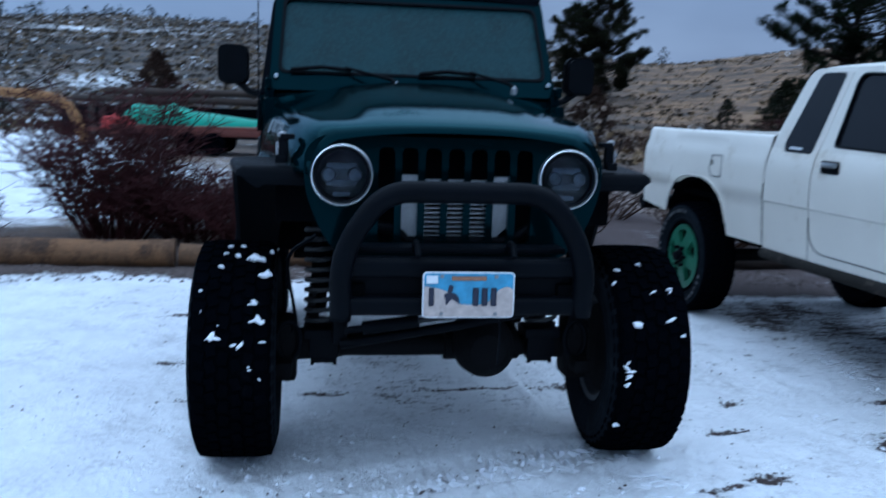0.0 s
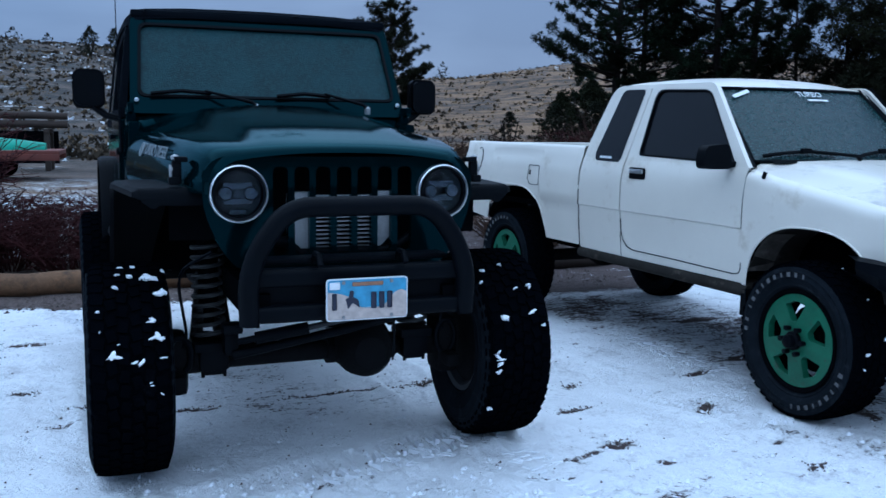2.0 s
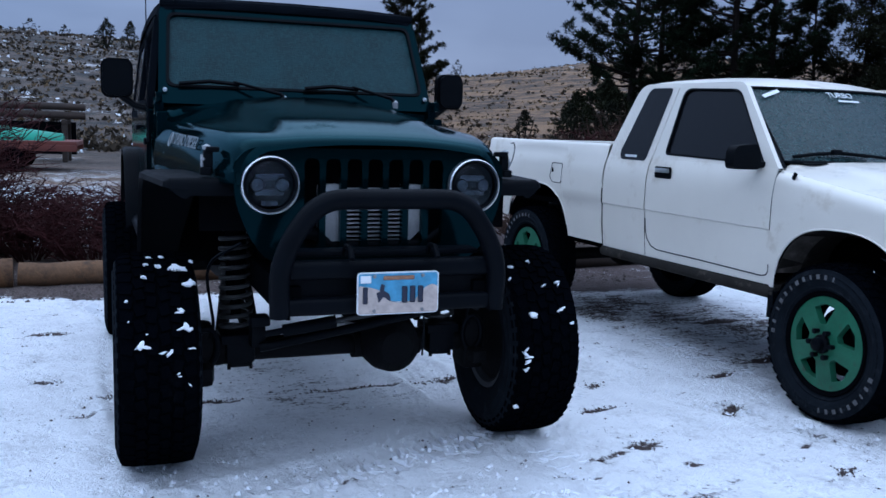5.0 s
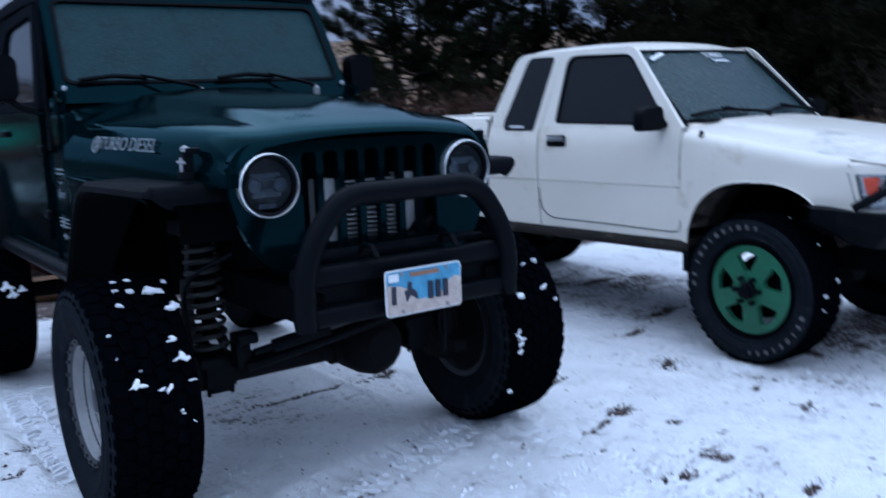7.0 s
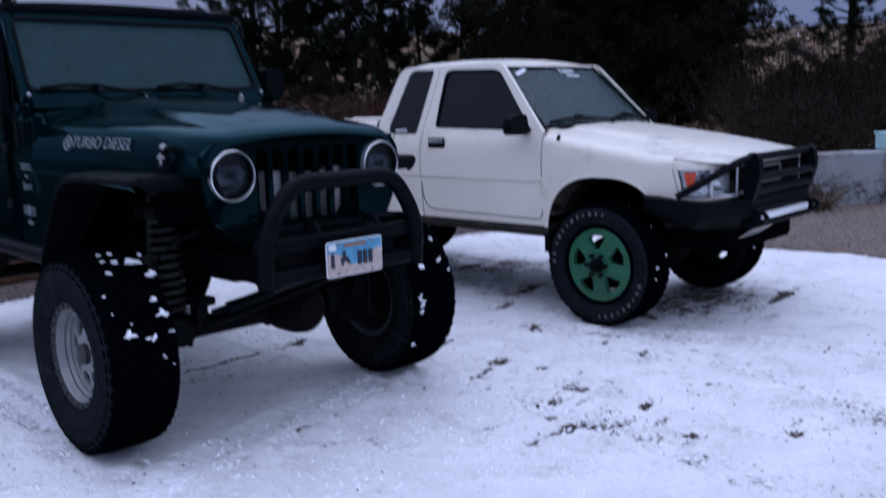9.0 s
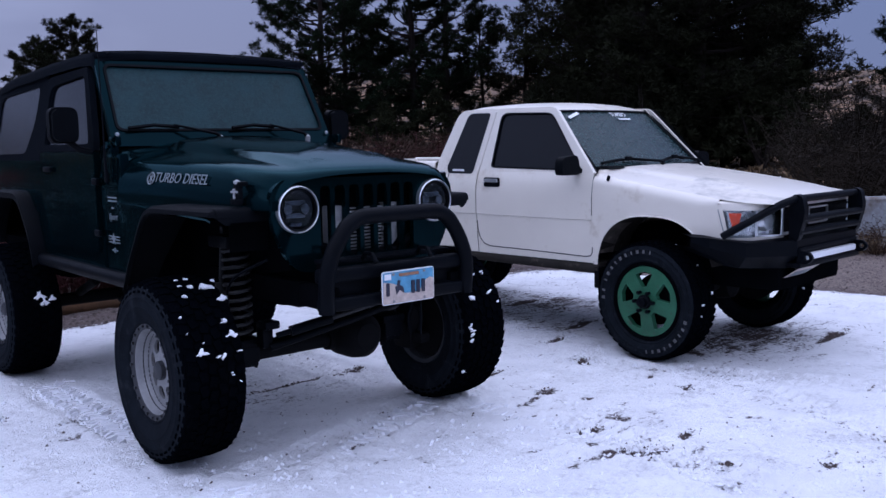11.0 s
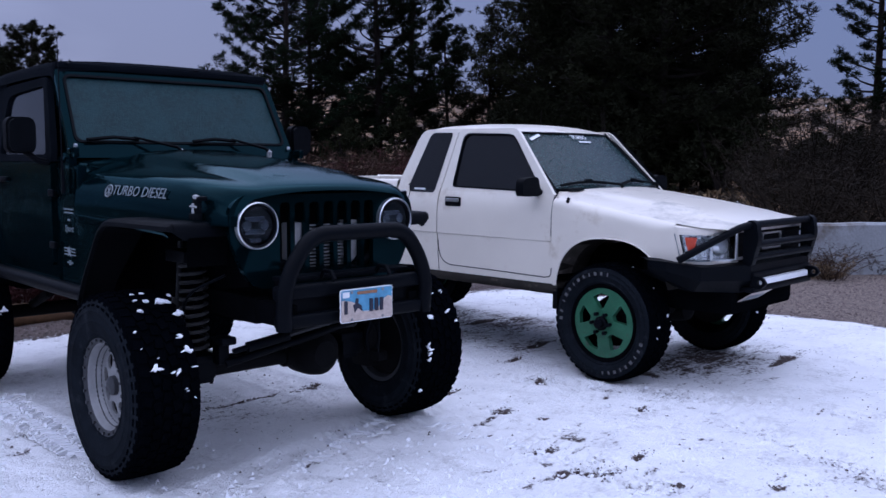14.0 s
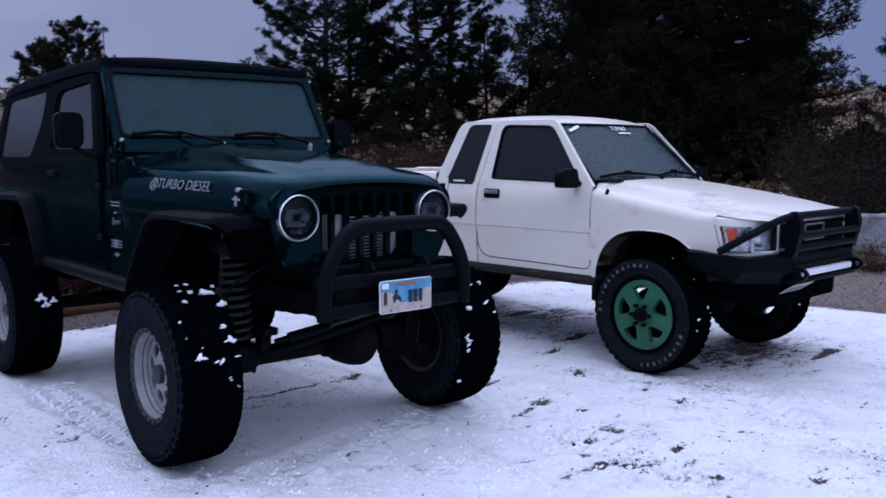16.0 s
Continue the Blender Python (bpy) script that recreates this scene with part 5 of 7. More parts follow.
for s in (-1, 1):
    b = B()
    box(b, (s * 0.60, 0.76, 0.455), (0.10, 0.16, 0.26), 0.03)
    box(b, (s * 0.60, 0.66, 0.40), (0.07, 0.12, 0.06), 0.02)
    tube(b, [(s * 0.46, 0.77, 0.47), (s * 0.62, 0.77, 0.46)], 0.065, 14)
    part("steering_knuckle", b, M_RUST, axle)
    b = B()
    box(b, (s * 0.45, 0.76, 0.52), (0.15, 0.15, 0.04), 0.01)
    box(b, (s * 0.445, 0.76, 0.465), (0.12, 0.15, 0.09), 0.015)
    box(b, (s * 0.44, 0.75, 0.415), (0.09, 0.12, 0.025), 0.008)
    part("spring_seat", b, M_BLACKPAINT, axle)
    for dx in (-0.045, 0.045):
        b = B()
        tube(b, [(s * 0.445 + dx, 0.71, 0.44), (s * 0.445 + dx, 0.71, 0.392)], 0.008, 6)
        part("u_bolt", b, M_RUST, axle)
    b = B()
    box(b, (s * 0.45, 0.80, 1.02), (0.17, 0.19, 0.06), 0.01)
    part("spring_perch", b, M_BLACKPAINT, axle)
    b = B()
    n = 11 * 20
    tube(b, [(s * 0.455 + 0.062 * math.cos(2 * math.pi * 11 * i / n), 0.765 + 0.062 * math.sin(2 * math.pi * 11 * i / n), 0.545 + 0.45 * i / n) for i in range(n + 1)], 0.0095, 7)
    part("coil_spring", b, M_SPRING, axle, "dirty steel coil spring")
    b = B()
    tube(b, [(s * 0.455, 0.765, 0.60), (s * 0.455, 0.765, 0.70), (s * 0.455, 0.765, 0.70), (s * 0.455, 0.765, 1.0)], [0.022, 0.022, 0.040, 0.042], 12)
    part("bump_stop", b, M_DARK, axle)
    b = B()
    tube(b, [(s * 0.50, 0.90, 0.46), (s * 0.46, 0.92, 0.80)], 0.028, 12)
    tube(b, [(s * 0.46, 0.92, 0.80), (s * 0.44, 0.92, 1.08)], 0.012, 8)
    part("shock_absorber", b, M_SPRING, axle)
    b = B()
    tube(b, [(s * 0.38, 0.80, 0.42), (s * 0.36, 1.6, 0.70)], 0.026, 10)
    tube(b, [(s * 0.37, 0.82, 0.55), (s * 0.34, 1.35, 0.78)], 0.02, 10)
    part("control_arm", b, M_RUST, axle)
    b = B()
    tube(b, bend([(s * 0.48, 0.42, 0.96), (s * 0.60, 0.60, 0.86), (s * 0.55, 0.68, 0.56), (s * 0.62, 0.70, 0.48)], 0.1, 4), 0.007, 6)
    part("brake_hose", b, M_BLACKPAINT, axle)
    b = B()
    tube(b, [(s * (0.585 + 0.045 * math.cos(a)), 0.68, 0.50 + 0.075 * math.sin(a)) for a in [math.pi * (-0.35 + 1.7 * k / 16) for k in range(17)]], 0.013, 8)
    part("hose_loop", b, M_BLACKPAINT, axle)
    b = B()
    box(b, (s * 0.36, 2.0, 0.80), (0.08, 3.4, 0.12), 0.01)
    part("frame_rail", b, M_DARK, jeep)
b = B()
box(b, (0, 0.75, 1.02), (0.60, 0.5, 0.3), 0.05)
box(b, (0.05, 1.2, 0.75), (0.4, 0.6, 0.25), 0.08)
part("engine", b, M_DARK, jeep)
b = B()
tube(b, [(-0.60, 3.16, 0.455), (0.60, 3.16, 0.455)], 0.045, 12)
lathe(b, [(0.0, -0.16), (0.11, -0.10), (0.13, 0.0), (0.11, 0.1), (0.0, 0.16)], 20, "y", (0.0, 3.16, 0.455))
part("rear_axle", b, M_RUST, jeep)
# unseen underside parts from here to the exhaust, added to darken the view below
b = B()
box(b, (0.0, 2.3, 0.68), (0.9, 0.7, 0.10), 0.03)
part("skid_plate", b, M_DARK, jeep)
b = B()
tube(b, [(0.02, 2.4, 0.66), (0.0, 3.05, 0.50)], 0.035, 10)
part("drive_shaft", b, M_RUST, jeep)
b = B()
box(b, (0.0, 3.55, 0.72), (0.9, 0.5, 0.30), 0.08)
part("fuel_tank", b, M_DARK, jeep)
b = B()
tube(b, [(-0.42, 2.75, 0.62), (-0.40, 3.12, 0.50)], 0.03, 10)
part("rear_control_arm", b, M_RUST, jeep)
b = B()
tube(b, [(-0.30, 1.5, 0.66), (-0.32, 2.2, 0.60), (-0.30, 2.65, 0.62)], [0.03, 0.075, 0.03], 12)
part("exhaust", b, M_RUST, jeep)

STEER = -0.9
wl_f = wheel(jeep, "jeep", -0.781, 0.775, 0.448, STEER, -1, "front wheel with mud tyre")
wr_f = wheel(jeep, "jeep", 0.812, 0.750, 0.448, STEER, 1, "front wheel with mud tyre")
wl_r = wheel(jeep, "jeep", -0.79, 3.16, 0.440, 0, -1, "rear wheel with mud tyre")
wheel(jeep, "jeep", 0.80, 3.16, 0.440, 0, 1, "rear wheel with mud tyre")

# lettering and badges on the sides
for s in (-1, 1):
    n = Vector((s * 1.0, -0.125, 0.36)).normalized()
    t = Vector((0, 0, 1)).cross(n).normalized()
    rot = Matrix((t, n.cross(t), n)).transposed().to_4x4()
    me = lettering("TURBO DIESEL", 0.072, 0.0012, 0.12)
    at = Vector((s * (hood_side(0.935) - 0.006), 0.935, 1.325))
    mesh_obj("lettering", me, M_GREYSTICKER, hood, "pale grey lettering", smooth=0, m=Matrix.Translation(at) @ rot @ pose(0, 0, 0, 0, 0, -1.0))
    b = B()
    c = at - t * 0.265
    upward = n.cross(t)
    tube(b, [c + n * 0.001 + t * 0.030 * math.cos(a) + upward * 0.030 * math.sin(a) for a in [2 * math.pi * i / 20 for i in range(20)]], 0.004, 4, closed=True)
    for a in (40, 90, 140):
        d = t * math.cos(radians(a)) + upward * math.sin(radians(a))
        tube(b, [c - d * 0.024, c + d * 0.024], 0.003, 4)
    part("round_emblem", b, M_GREYSTICKER, hood)
    for z, w, h in ((1.218, 0.12, 0.008), (1.200, 0.12, 0.008), (1.162, 0.035, 0.010), (1.010, 0.15, 0.006), (0.994, 0.15, 0.006), (0.978, 0.15, 0.006), (0.935, 0.02, 0.026), (0.935, 0.075, 0.007)):
        b = B()
        box(b, (s * 0.7265, 1.59, z), (0.003, w, h), 0.001)
        part("badge", b, M_GREYSTICKER, cowl)
    b = B()
    star = [(0.034 * (1 if k % 2 == 0 else 0.42) * math.sin(math.pi * k / 5), 0.034 * (1 if k % 2 == 0 else 0.42) * math.cos(math.pi * k / 5)) for k in range(10)]
    slab(b, star, [], lambda u, v, w: (s * (0.7285 + w), 1.59 + u, 0.994 + v), 0.002)
    part("star_emblem", b, M_GREYSTICKER, cowl)
    rot2 = Matrix(((0, 0, s), (s, 0, 0), (0, 1, 0))).to_4x4()
    mesh_obj("trim_lettering", lettering("Sport", 0.050, 0.0008, 0.35), M_GREYSTICKER, cowl, "pale script lettering", smooth=0, m=Matrix.Translation((s * 0.7275, 1.59, 1.115)) @ rot2)

stuck_snow(wl_f, [(78, -0.02, 0.025), (78, 0.02, 0.03), (70, -0.038, 0.025), (68, 0.013, 0.03), (65, 0.073, 0.08), (73, 0.137, 0.023), (59, -0.043, 0.027), (53, 0.126, 0.057), (43, -0.108, 0.016), (37, 0.08, 0.039),
                  (27, 0.095, 0.066), (32, -0.105, 0.012), (25, -0.039, 0.018), (19, -0.059, 0.053), (17, 0.009, 0.037), (17, 0.049, 0.044), (18, 0.115, 0.025), (5, 0.071, 0.023), (0, 0.111, 0.016)], 0.435, 3)
stuck_snow(wl_r, [(15, 0.01, 0.085), (9, 0.035, 0.08), (12, 0.085, 0.06)], 0.435, 7)
stuck_snow(wr_f, [(a, -x, s) for a, x, s in [(7, -0.113, 0.034), (3, -0.110, 0.042), (-1, -0.115, 0.04), (-5, -0.112, 0.03), (29, 0.06, 0.045), (25, -0.076, 0.05), (-29, -0.131, 0.03), (44, 0.007, 0.035), (50, -0.136, 0.025),
                                             (20, 0.108, 0.025), (58, -0.11, 0.03), (63, -0.026, 0.025), (45, 0.077, 0.03)]], 0.435, 4, 1)


# ---- the white pickup ----
truck = thing("pickup_truck", "white extended-cab pickup with green wheels and black steel bumper", "pickup truck", (3.299, 0.527, -0.03), 3.0)


def tws(u, v, w):
    """Windshield, bowed in plan: u across -1..1, v up 0..1, w outwards."""
    half = lerp(0.690, 0.598, v)
    return (u * half, lerp(0.545, 0.982, v) - 0.105 * (1 - u * u) - w * 0.75, lerp(1.302, 1.724, v) + w * 0.6)


def t_side(z, y=1.0, crease=True):
    """Half-width of the body at height z, drawn in at the nose, with a pressed line along the doors and the bed."""
    w = curve([(0.55, 0.764), (0.62, 0.783), (0.80, 0.801), (0.938, 0.806), (1.10, 0.806), (1.20, 0.794), (1.27, 0.767), (1.34, 0.757)], z)
    if crease and z < 0.934:
        w -= 0.008
    if y < -0.35:
        w -= 0.05 * ((-0.35 - y) / 0.5) ** 2
    return w


def arch(y, c, half, low, top):
    u = min(1.0, abs(y - c) / half)
    return low + (top - low) * (1 - u ** 2.6) ** (1 / 2.2)


def panel_rows(ys, bottom, top, crease=True):
    """Rows up a side panel; where it reaches down far enough they meet the pressed line along the body."""
    rows = []
    for y in ys:
        z0, z1 = bottom(y), top(y)
        if crease and z0 < 0.88:
            zs = [lerp(z0, 0.929, i / 4) for i in range(5)] + [lerp(0.938, z1, i / 6) for i in range(7)]
        else:
            zs = [lerp(z0, z1, i / 11) for i in range(12)]
        rows.append([(t_side(z, y, crease), y, z) for z in zs])
    return rows


def roll(y):
    """Radius of the rounded fender top, running out at the nose."""
    return 0.075 * min(1.0, max(0.02, (y + 0.62) / 0.25))


def spaced(a, b, step):
    n = max(2, int(round((b - a) / step)) + 1)
    return [lerp(a, b, i / (n - 1)) for i in range(n)]


FRONT_TOP = [(-0.85, 1.082), (-0.70, 1.092), (-0.55, 1.108), (0.0, 1.19), (0.48, 1.262)]


def front_bottom(y):
    if y < -0.43:
        return 0.865
    if y < 0.45:
        return max(arch(y, 0.01, 0.45, 0.56, 0.985), 0.865 if y < -0.3 else 0.0)
    return 0.60


ys_front = sorted(set([round(v, 4) for v in spaced(-0.495, -0.44, 0.05) + spaced(-0.44, 0.46, 0.022) + [0.462, 0.488]]))
for s in (-1, 1):
    b = B()
    rows = panel_rows(ys_front, front_bottom, lambda y: curve(FRONT_TOP, y) - roll(y), False)
    for r in rows:
        x0, y0, z0 = r[-1]
        r += [(x0 - roll(y0) * (1 - math.cos(radians(a))), y0, z0 + roll(y0) * math.sin(radians(a))) for a in (15, 30, 45, 60, 74)]
    loft(b, [[(s * x, y, z) for x, y, z in r] for r in rows])
    # rolled wheel arch lip
    lip = [(s * t_side(front_bottom(y), y, False), y, front_bottom(y)) for y in spaced(-0.42, 0.445, 0.03)]
    tube(b, lip, 0.006, 6)
    fen = part("front_fender", b, M_WHITE, truck, smooth=60)
    b = B()
    loft(b, [[(s * 0.77, y, arch(y, 0.01, 0.46, 0.56, 0.995) - 0.004), (s * 0.42, y, arch(y, 0.01, 0.46, 0.56, 0.995) - 0.01)] for y in spaced(-0.44, 0.455, 0.05)])
    part("wheel_liner", b, M_LINER, fen)
    b = B()
    loft(b, [[(s * 0.771, y, arch(y, 0.01, 0.46, 0.56, 0.995) - 0.012), (s * 0.60, y, arch(y, 0.01, 0.46, 0.56, 0.995) - 0.020)] for y in spaced(0.29, 0.452, 0.018)])
    part("splash_guard", b, M_MUD, fen, "splash guard grey with dried mud")
    b = B()
    box(b, (s * 0.780, 0.364, 1.236), (0.014, 0.022, 0.04), 0.005, (20, 0, 0))
    part("antenna_base", b, M_PLASTIC, fen)
    # door
    b = B()
    rows = panel_rows([0.494, 0.50, 0.55] + spaced(0.6, 1.55, 0.15) + [1.624, 1.630], lambda y: 0.625, lambda y: 1.272)
    loft(b, [[(s * x, y, z) for x, y, z in r] for r in rows])
    up = rpoly([(0.500, 1.27), (1.630, 1.27), (1.535, 1.765), (0.952, 1.760)], [0.0, 0.0, 0.03, 0.05], 4)
    win = rpoly([(0.603, 1.283), (1.512, 1.303), (1.482, 1.732), (0.968, 1.717)], [0.02, 0.035, 0.07, 0.06], 4)
    tw = lambda v: 0.766 - 0.26 * (v - 1.27)
    slab(b, up, [win], lambda u, v, w: (s * (tw(v) - w), u, v), 0.03)
    door = part("door", b, M_WHITE, truck, "white door with tinted window")
    b = B()
    slab(b, [(lerp(1.12, u, 1.02), lerp(1.51, v, 1.03)) for u, v in win], [], lambda u, v, w: (s * (tw(v) - 0.012 - w), u, v), 0.005)
    part("door_glass", b, M_TINT, door, "dark tinted glass")
    b = B()
    slab(b, win, [[(lerp(1.12, u, 0.965), lerp(1.51, v, 0.945)) for u, v in win]], lambda u, v, w: (s * (tw(v) + 0.003 - w), u, v), 0.012)
    part("window_rubber", b, M_PLASTIC, door)
    b = B()
    slab(b, rrect(-0.082, -0.037, 0.082, 0.037, 0.014), [], lambda u, v, w: (s * (0.797 + w), 1.463 + u, 1.190 + v), 0.007)
    hd = part("door_handle", b, M_BLACKPAINT, door, "black door handle")
    b = B()
    box(b, (s * 0.810, 1.463, 1.203), (0.014, 0.135, 0.028), 0.006)
    part("grip", b, M_CHROME, hd, "bright chrome grip")
    b = B()
    slab(b, rpoly([(-0.115, -0.068), (0.115, -0.066), (0.10, 0.062), (-0.09, 0.075)], 0.045, 5), [], lambda u, v, w: (s * (0.895 + u * 0.9), 0.60 + w, 1.325 + v), 0.07)
    box(b, (s * 0.795, 0.63, 1.285), (0.10, 0.05, 0.035), 0.01)
    part("door_mirror", b, M_PLASTIC, door, "black door mirror")
    # quarter behind the door
    b = B()
    rows = panel_rows([1.637, 1.66, 1.8, 2.0, 2.124, 2.130], lambda y: 0.62, lambda y: 1.272)
    loft(b, [[(s * x, y, z) for x, y, z in r] for r in rows])
    up = rpoly([(1.637, 1.27), (2.130, 1.27), (2.115, 1.36), (1.955, 1.765), (1.542, 1.765)], [0, 0, 0.03, 0.09, 0.0], 4)
    win = rpoly([(1.700, 1.253), (1.975, 1.255), (2.0, 1.30), (1.842, 1.738), (1.602, 1.735)], [0.02, 0.03, 0.05, 0.05, 0.03], 4)
    slab(b, up, [[(lerp(1.80, u, 0.97), max(1.276, lerp(1.50, v, 0.97))) for u, v in win]], lambda u, v, w: (s * (tw(v) - w), u, v), 0.03)
    q = part("cab_quarter", b, M_WHITE, truck)
    b = B()
    slab(b, win, [], lambda u, v, w: (s * (tw(v) + 0.005 - w), u, v), 0.006)
    part("quarter_glass", b, M_TINT, q, "dark tinted quarter glass")
    b = B()
    box(b, (s * 0.7715, 1.86, 1.281), (0.003, 0.13, 0.016))
    part("window_sticker", b, M_STICKER, q)
    # A-pillar
    b = B()
    rows = []
    for k in range(9):
        f = k / 8
        z = lerp(1.262, 1.752, f)
        outer = Vector((tw(z) - 0.012, lerp(0.515, 0.975, f), z))
        inner = Vector(tws(1, lerp(-0.08, 1.05, f), 0.002))
        mid = outer.lerp(inner, 0.5) + Vector((0.004, -0.008, 0.004))
        rows.append([(s * p.x, p.y, p.z) for p in (outer - Vector((0.03, -0.01, 0)), outer, outer.lerp(mid, 0.55) + Vector((0.004, -0.003, 0)), mid, inner.lerp(mid, 0.4) + Vector((0.002, -0.004, 0)), inner, inner - Vector((0.01, -0.03, 0)))])
    loft(b, rows)
    part("windshield_pillar", b, M_WHITE, truck, smooth=50)
    b = B()
    strip = [[(p[0] + s * 0.002, p[1] - 0.004, p[2] + 0.002) for p in (row[3:6] if s < 0 else row[1:6])] for row in rows]
    if s > 0:  # wider black strip added on the far side, to hide the white pillar and door edge
        strip = [[(q[0][0] + 0.014, q[0][1] + 0.035, q[0][2]), (q[0][0] + 0.014, q[0][1] - 0.045, q[0][2] + 0.004)] + q for q in strip]
    loft(b, strip)
    part("windshield_molding", b, M_PLASTIC, truck, "black windshield molding", smooth=50)
    # sill tube
    b = B()
    tube(b, [(s * 0.768, 0.44, 0.585), (s * 0.768, 2.13, 0.595)], 0.035, 10)
    box(b, (s * 0.67, 1.28, 0.60), (0.2, 1.66, 0.06), 0.01)
    part("sill", b, M_LINER, truck, "dark muddy sill")
    # bed side
    def bed_bottom(y):
        if abs(y - 3.09) < 0.48:
            return arch(y, 3.09, 0.485, 0.62, 1.02)
        return 0.64 if y < 3.1 else lerp(0.70, 0.74, (y - 3.57) / 0.4)
    b = B()
    ysb = [2.144, 2.153] + spaced(2.19, 2.58, 0.08) + spaced(2.605, 3.575, 0.022) + spaced(3.62, 3.97, 0.08) + [3.985, 3.995]
    rows = panel_rows(ysb, bed_bottom, lambda y: 1.333)
    rows = [r + [(r[-1][0] - 0.012, r[-1][1], 1.348), (r[-1][0] - 0.05, r[-1][1], 1.352), (r[-1][0] - 0.07, r[-1][1], 1.34), (r[-1][0] - 0.07, r[-1][1], 1.06)] for r in rows]
    loft(b, [[(s * x, y, z) for x, y, z in r] for r in rows])
    tube(b, [(s * t_side(bed_bottom(y), y), y, bed_bottom(y)) for y in spaced(2.615, 3.565, 0.03)], 0.006, 6)
    bed = part("bed_side", b, M_WHITE, truck, smooth=50)
    b = B()
    flap = rpoly([(2.700, 1.185), (2.852, 1.185), (2.866, 1.075), (2.832, 1.035), (2.700, 1.035)], [0.012, 0.012, 0.012, 0.02, 0.012], 3)
    tube(b, [(s * (t_side(z) + 0.001), y, z) for y, z in flap], 0.0032, 5, closed=True)
    part("filler_flap_seam", b, M_GAP, bed)
    b = B()
    box(b, (s * 0.807, 2.828, 1.130), (0.006, 0.018, 0.034), 0.002)
    part("flap_latch", b, M_PLASTIC, bed)
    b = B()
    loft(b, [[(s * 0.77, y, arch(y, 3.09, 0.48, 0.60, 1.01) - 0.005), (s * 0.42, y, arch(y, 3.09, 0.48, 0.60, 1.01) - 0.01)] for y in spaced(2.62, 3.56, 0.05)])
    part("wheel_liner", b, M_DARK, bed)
    # tail lamp
    b = B()
    box(b, (s * 0.73, 3.985, 1.02), (0.12, 0.03, 0.34), 0.01)
    part("tail_lamp", b, M_ORANGE, truck, "red tail lamp")

# seams seen as dark gaps
for s in (-1, 1):
    b = B()
    run = [(1.05, 0.672), (0.56, 0.668), (0.52, 0.676), (0.502, 0.70), (0.498, 0.74)]
    run = [(1.630 + 0.494 - y, z) for y, z in reversed([(1.05, 0.678), (0.62, 0.682), (0.56, 0.70), (0.52, 0.74), (0.502, 0.80), (0.496, 0.88)])] + run[1:]
    tube(b, [(s * (t_side(z) + 0.0005), y, z) for y, z in run], 0.0038, 5)
    part("door_seam", b, M_GAP, truck)
for s in (-1, 1):
    for y, z0, z1 in ((0.491, 0.62, 1.27), (1.6335, 0.86, 1.27), (2.137, 0.63, 1.27)):
        b = B()
        loft(b, [[(s * (t_side(z) - 0.02), y - 0.008, z), (s * (t_side(z) - 0.02), y + 0.008, z)] for z in spaced(z0, z1, 0.05)])
        part("panel_gap", b, M_GAP, truck)

# hood, roof, nose
b = B()
rows = []
for y in (-0.80, -0.795, -0.78, -0.74, -0.66, -0.55, -0.4, -0.2, 0.0, 0.2, 0.4, 0.47):
    edge_z = curve(FRONT_TOP, y) - roll(y) * 0.039
    crown = curve([(-0.80, 1.098), (-0.795, 1.108), (-0.78, 1.118), (-0.74, 1.132), (-0.55, 1.168), (-0.2, 1.225), (0.2, 1.275), (0.47, 1.305)], y)
    w = t_side(edge_z - roll(y) * 0.96, y) - roll(y) * 0.724 - 0.002 - (0.10 * ((-0.60 - y) / 0.2) ** 1.5 if y < -0.60 else 0)
    half = []
    for u in (1.0, 0.985, 0.96, 0.92, 0.86, 0.78, 0.72, 0.66, 0.6, 0.5, 0.35, 0.18, 0.0):
        k = min(1, max(0, (0.70 - u) / 0.10))
        z = edge_z + (crown - edge_z) * (1 - u ** 2.6) + 0.012 * k * k * (3 - 2 * k) * min(1, max(0, (y + 0.75) / 0.3))
        half.append((w * u, z))
    rows.append([(-x, y, z) for x, z in half] + [(x, y, z) for x, z in half[-2::-1]])
loft(b, rows)
part("hood", b, M_PATCHEDWHITE, truck, "white hood with grey patches", smooth=50)
b = B()
rows = []
for i in range(21):
    f = i / 20
    edge = curve([(0, 1.737), (0.08, 1.752), (0.25, 1.764), (0.55, 1.770), (0.88, 1.768), (0.96, 1.75), (1, 1.72)], f)
    crown = 0.046 * curve([(0, 0.0), (0.06, 0.35), (0.15, 0.68), (0.35, 0.95), (0.6, 1.0), (0.85, 0.9), (0.95, 0.62), (1, 0.2)], f)
    half = curve([(0, 0.605), (0.10, 0.630), (0.2, 0.638), (0.9, 0.640), (1, 0.632)], f)
    half_rows = []
    for u in (1.0, 0.985, 0.95, 0.88, 0.75, 0.5, 0.25, 0.0):
        y = lerp(0.995 - 0.110 * (1 - u * u), 1.955 - 0.03 * u ** 4, f)
        half_rows.append((half * u, y, edge + crown * (1 - u ** 3) - (0.012 if u == 1.0 else 0)))
    x, y, z = half_rows[0]
    half_rows = [(x + 0.006, y, z - 0.022)] + half_rows
    rows.append([(-x, y, z) for x, y, z in half_rows] + [(x, y, z) for x, y, z in half_rows[-2::-1]])
loft(b, rows)
part("roof", b, M_WHITE, truck, "white roof", smooth=60)
# cowl: white panel below the glass with a black vent in its middle
def cowl_row(y_of, z_of, xs):
    return [(x, y_of(x), z_of(x)) for x in xs]


def hood_rear(x):
    return 1.256 + 0.056 * (1 - min(1.0, abs(x) / 0.71) ** 2.6)


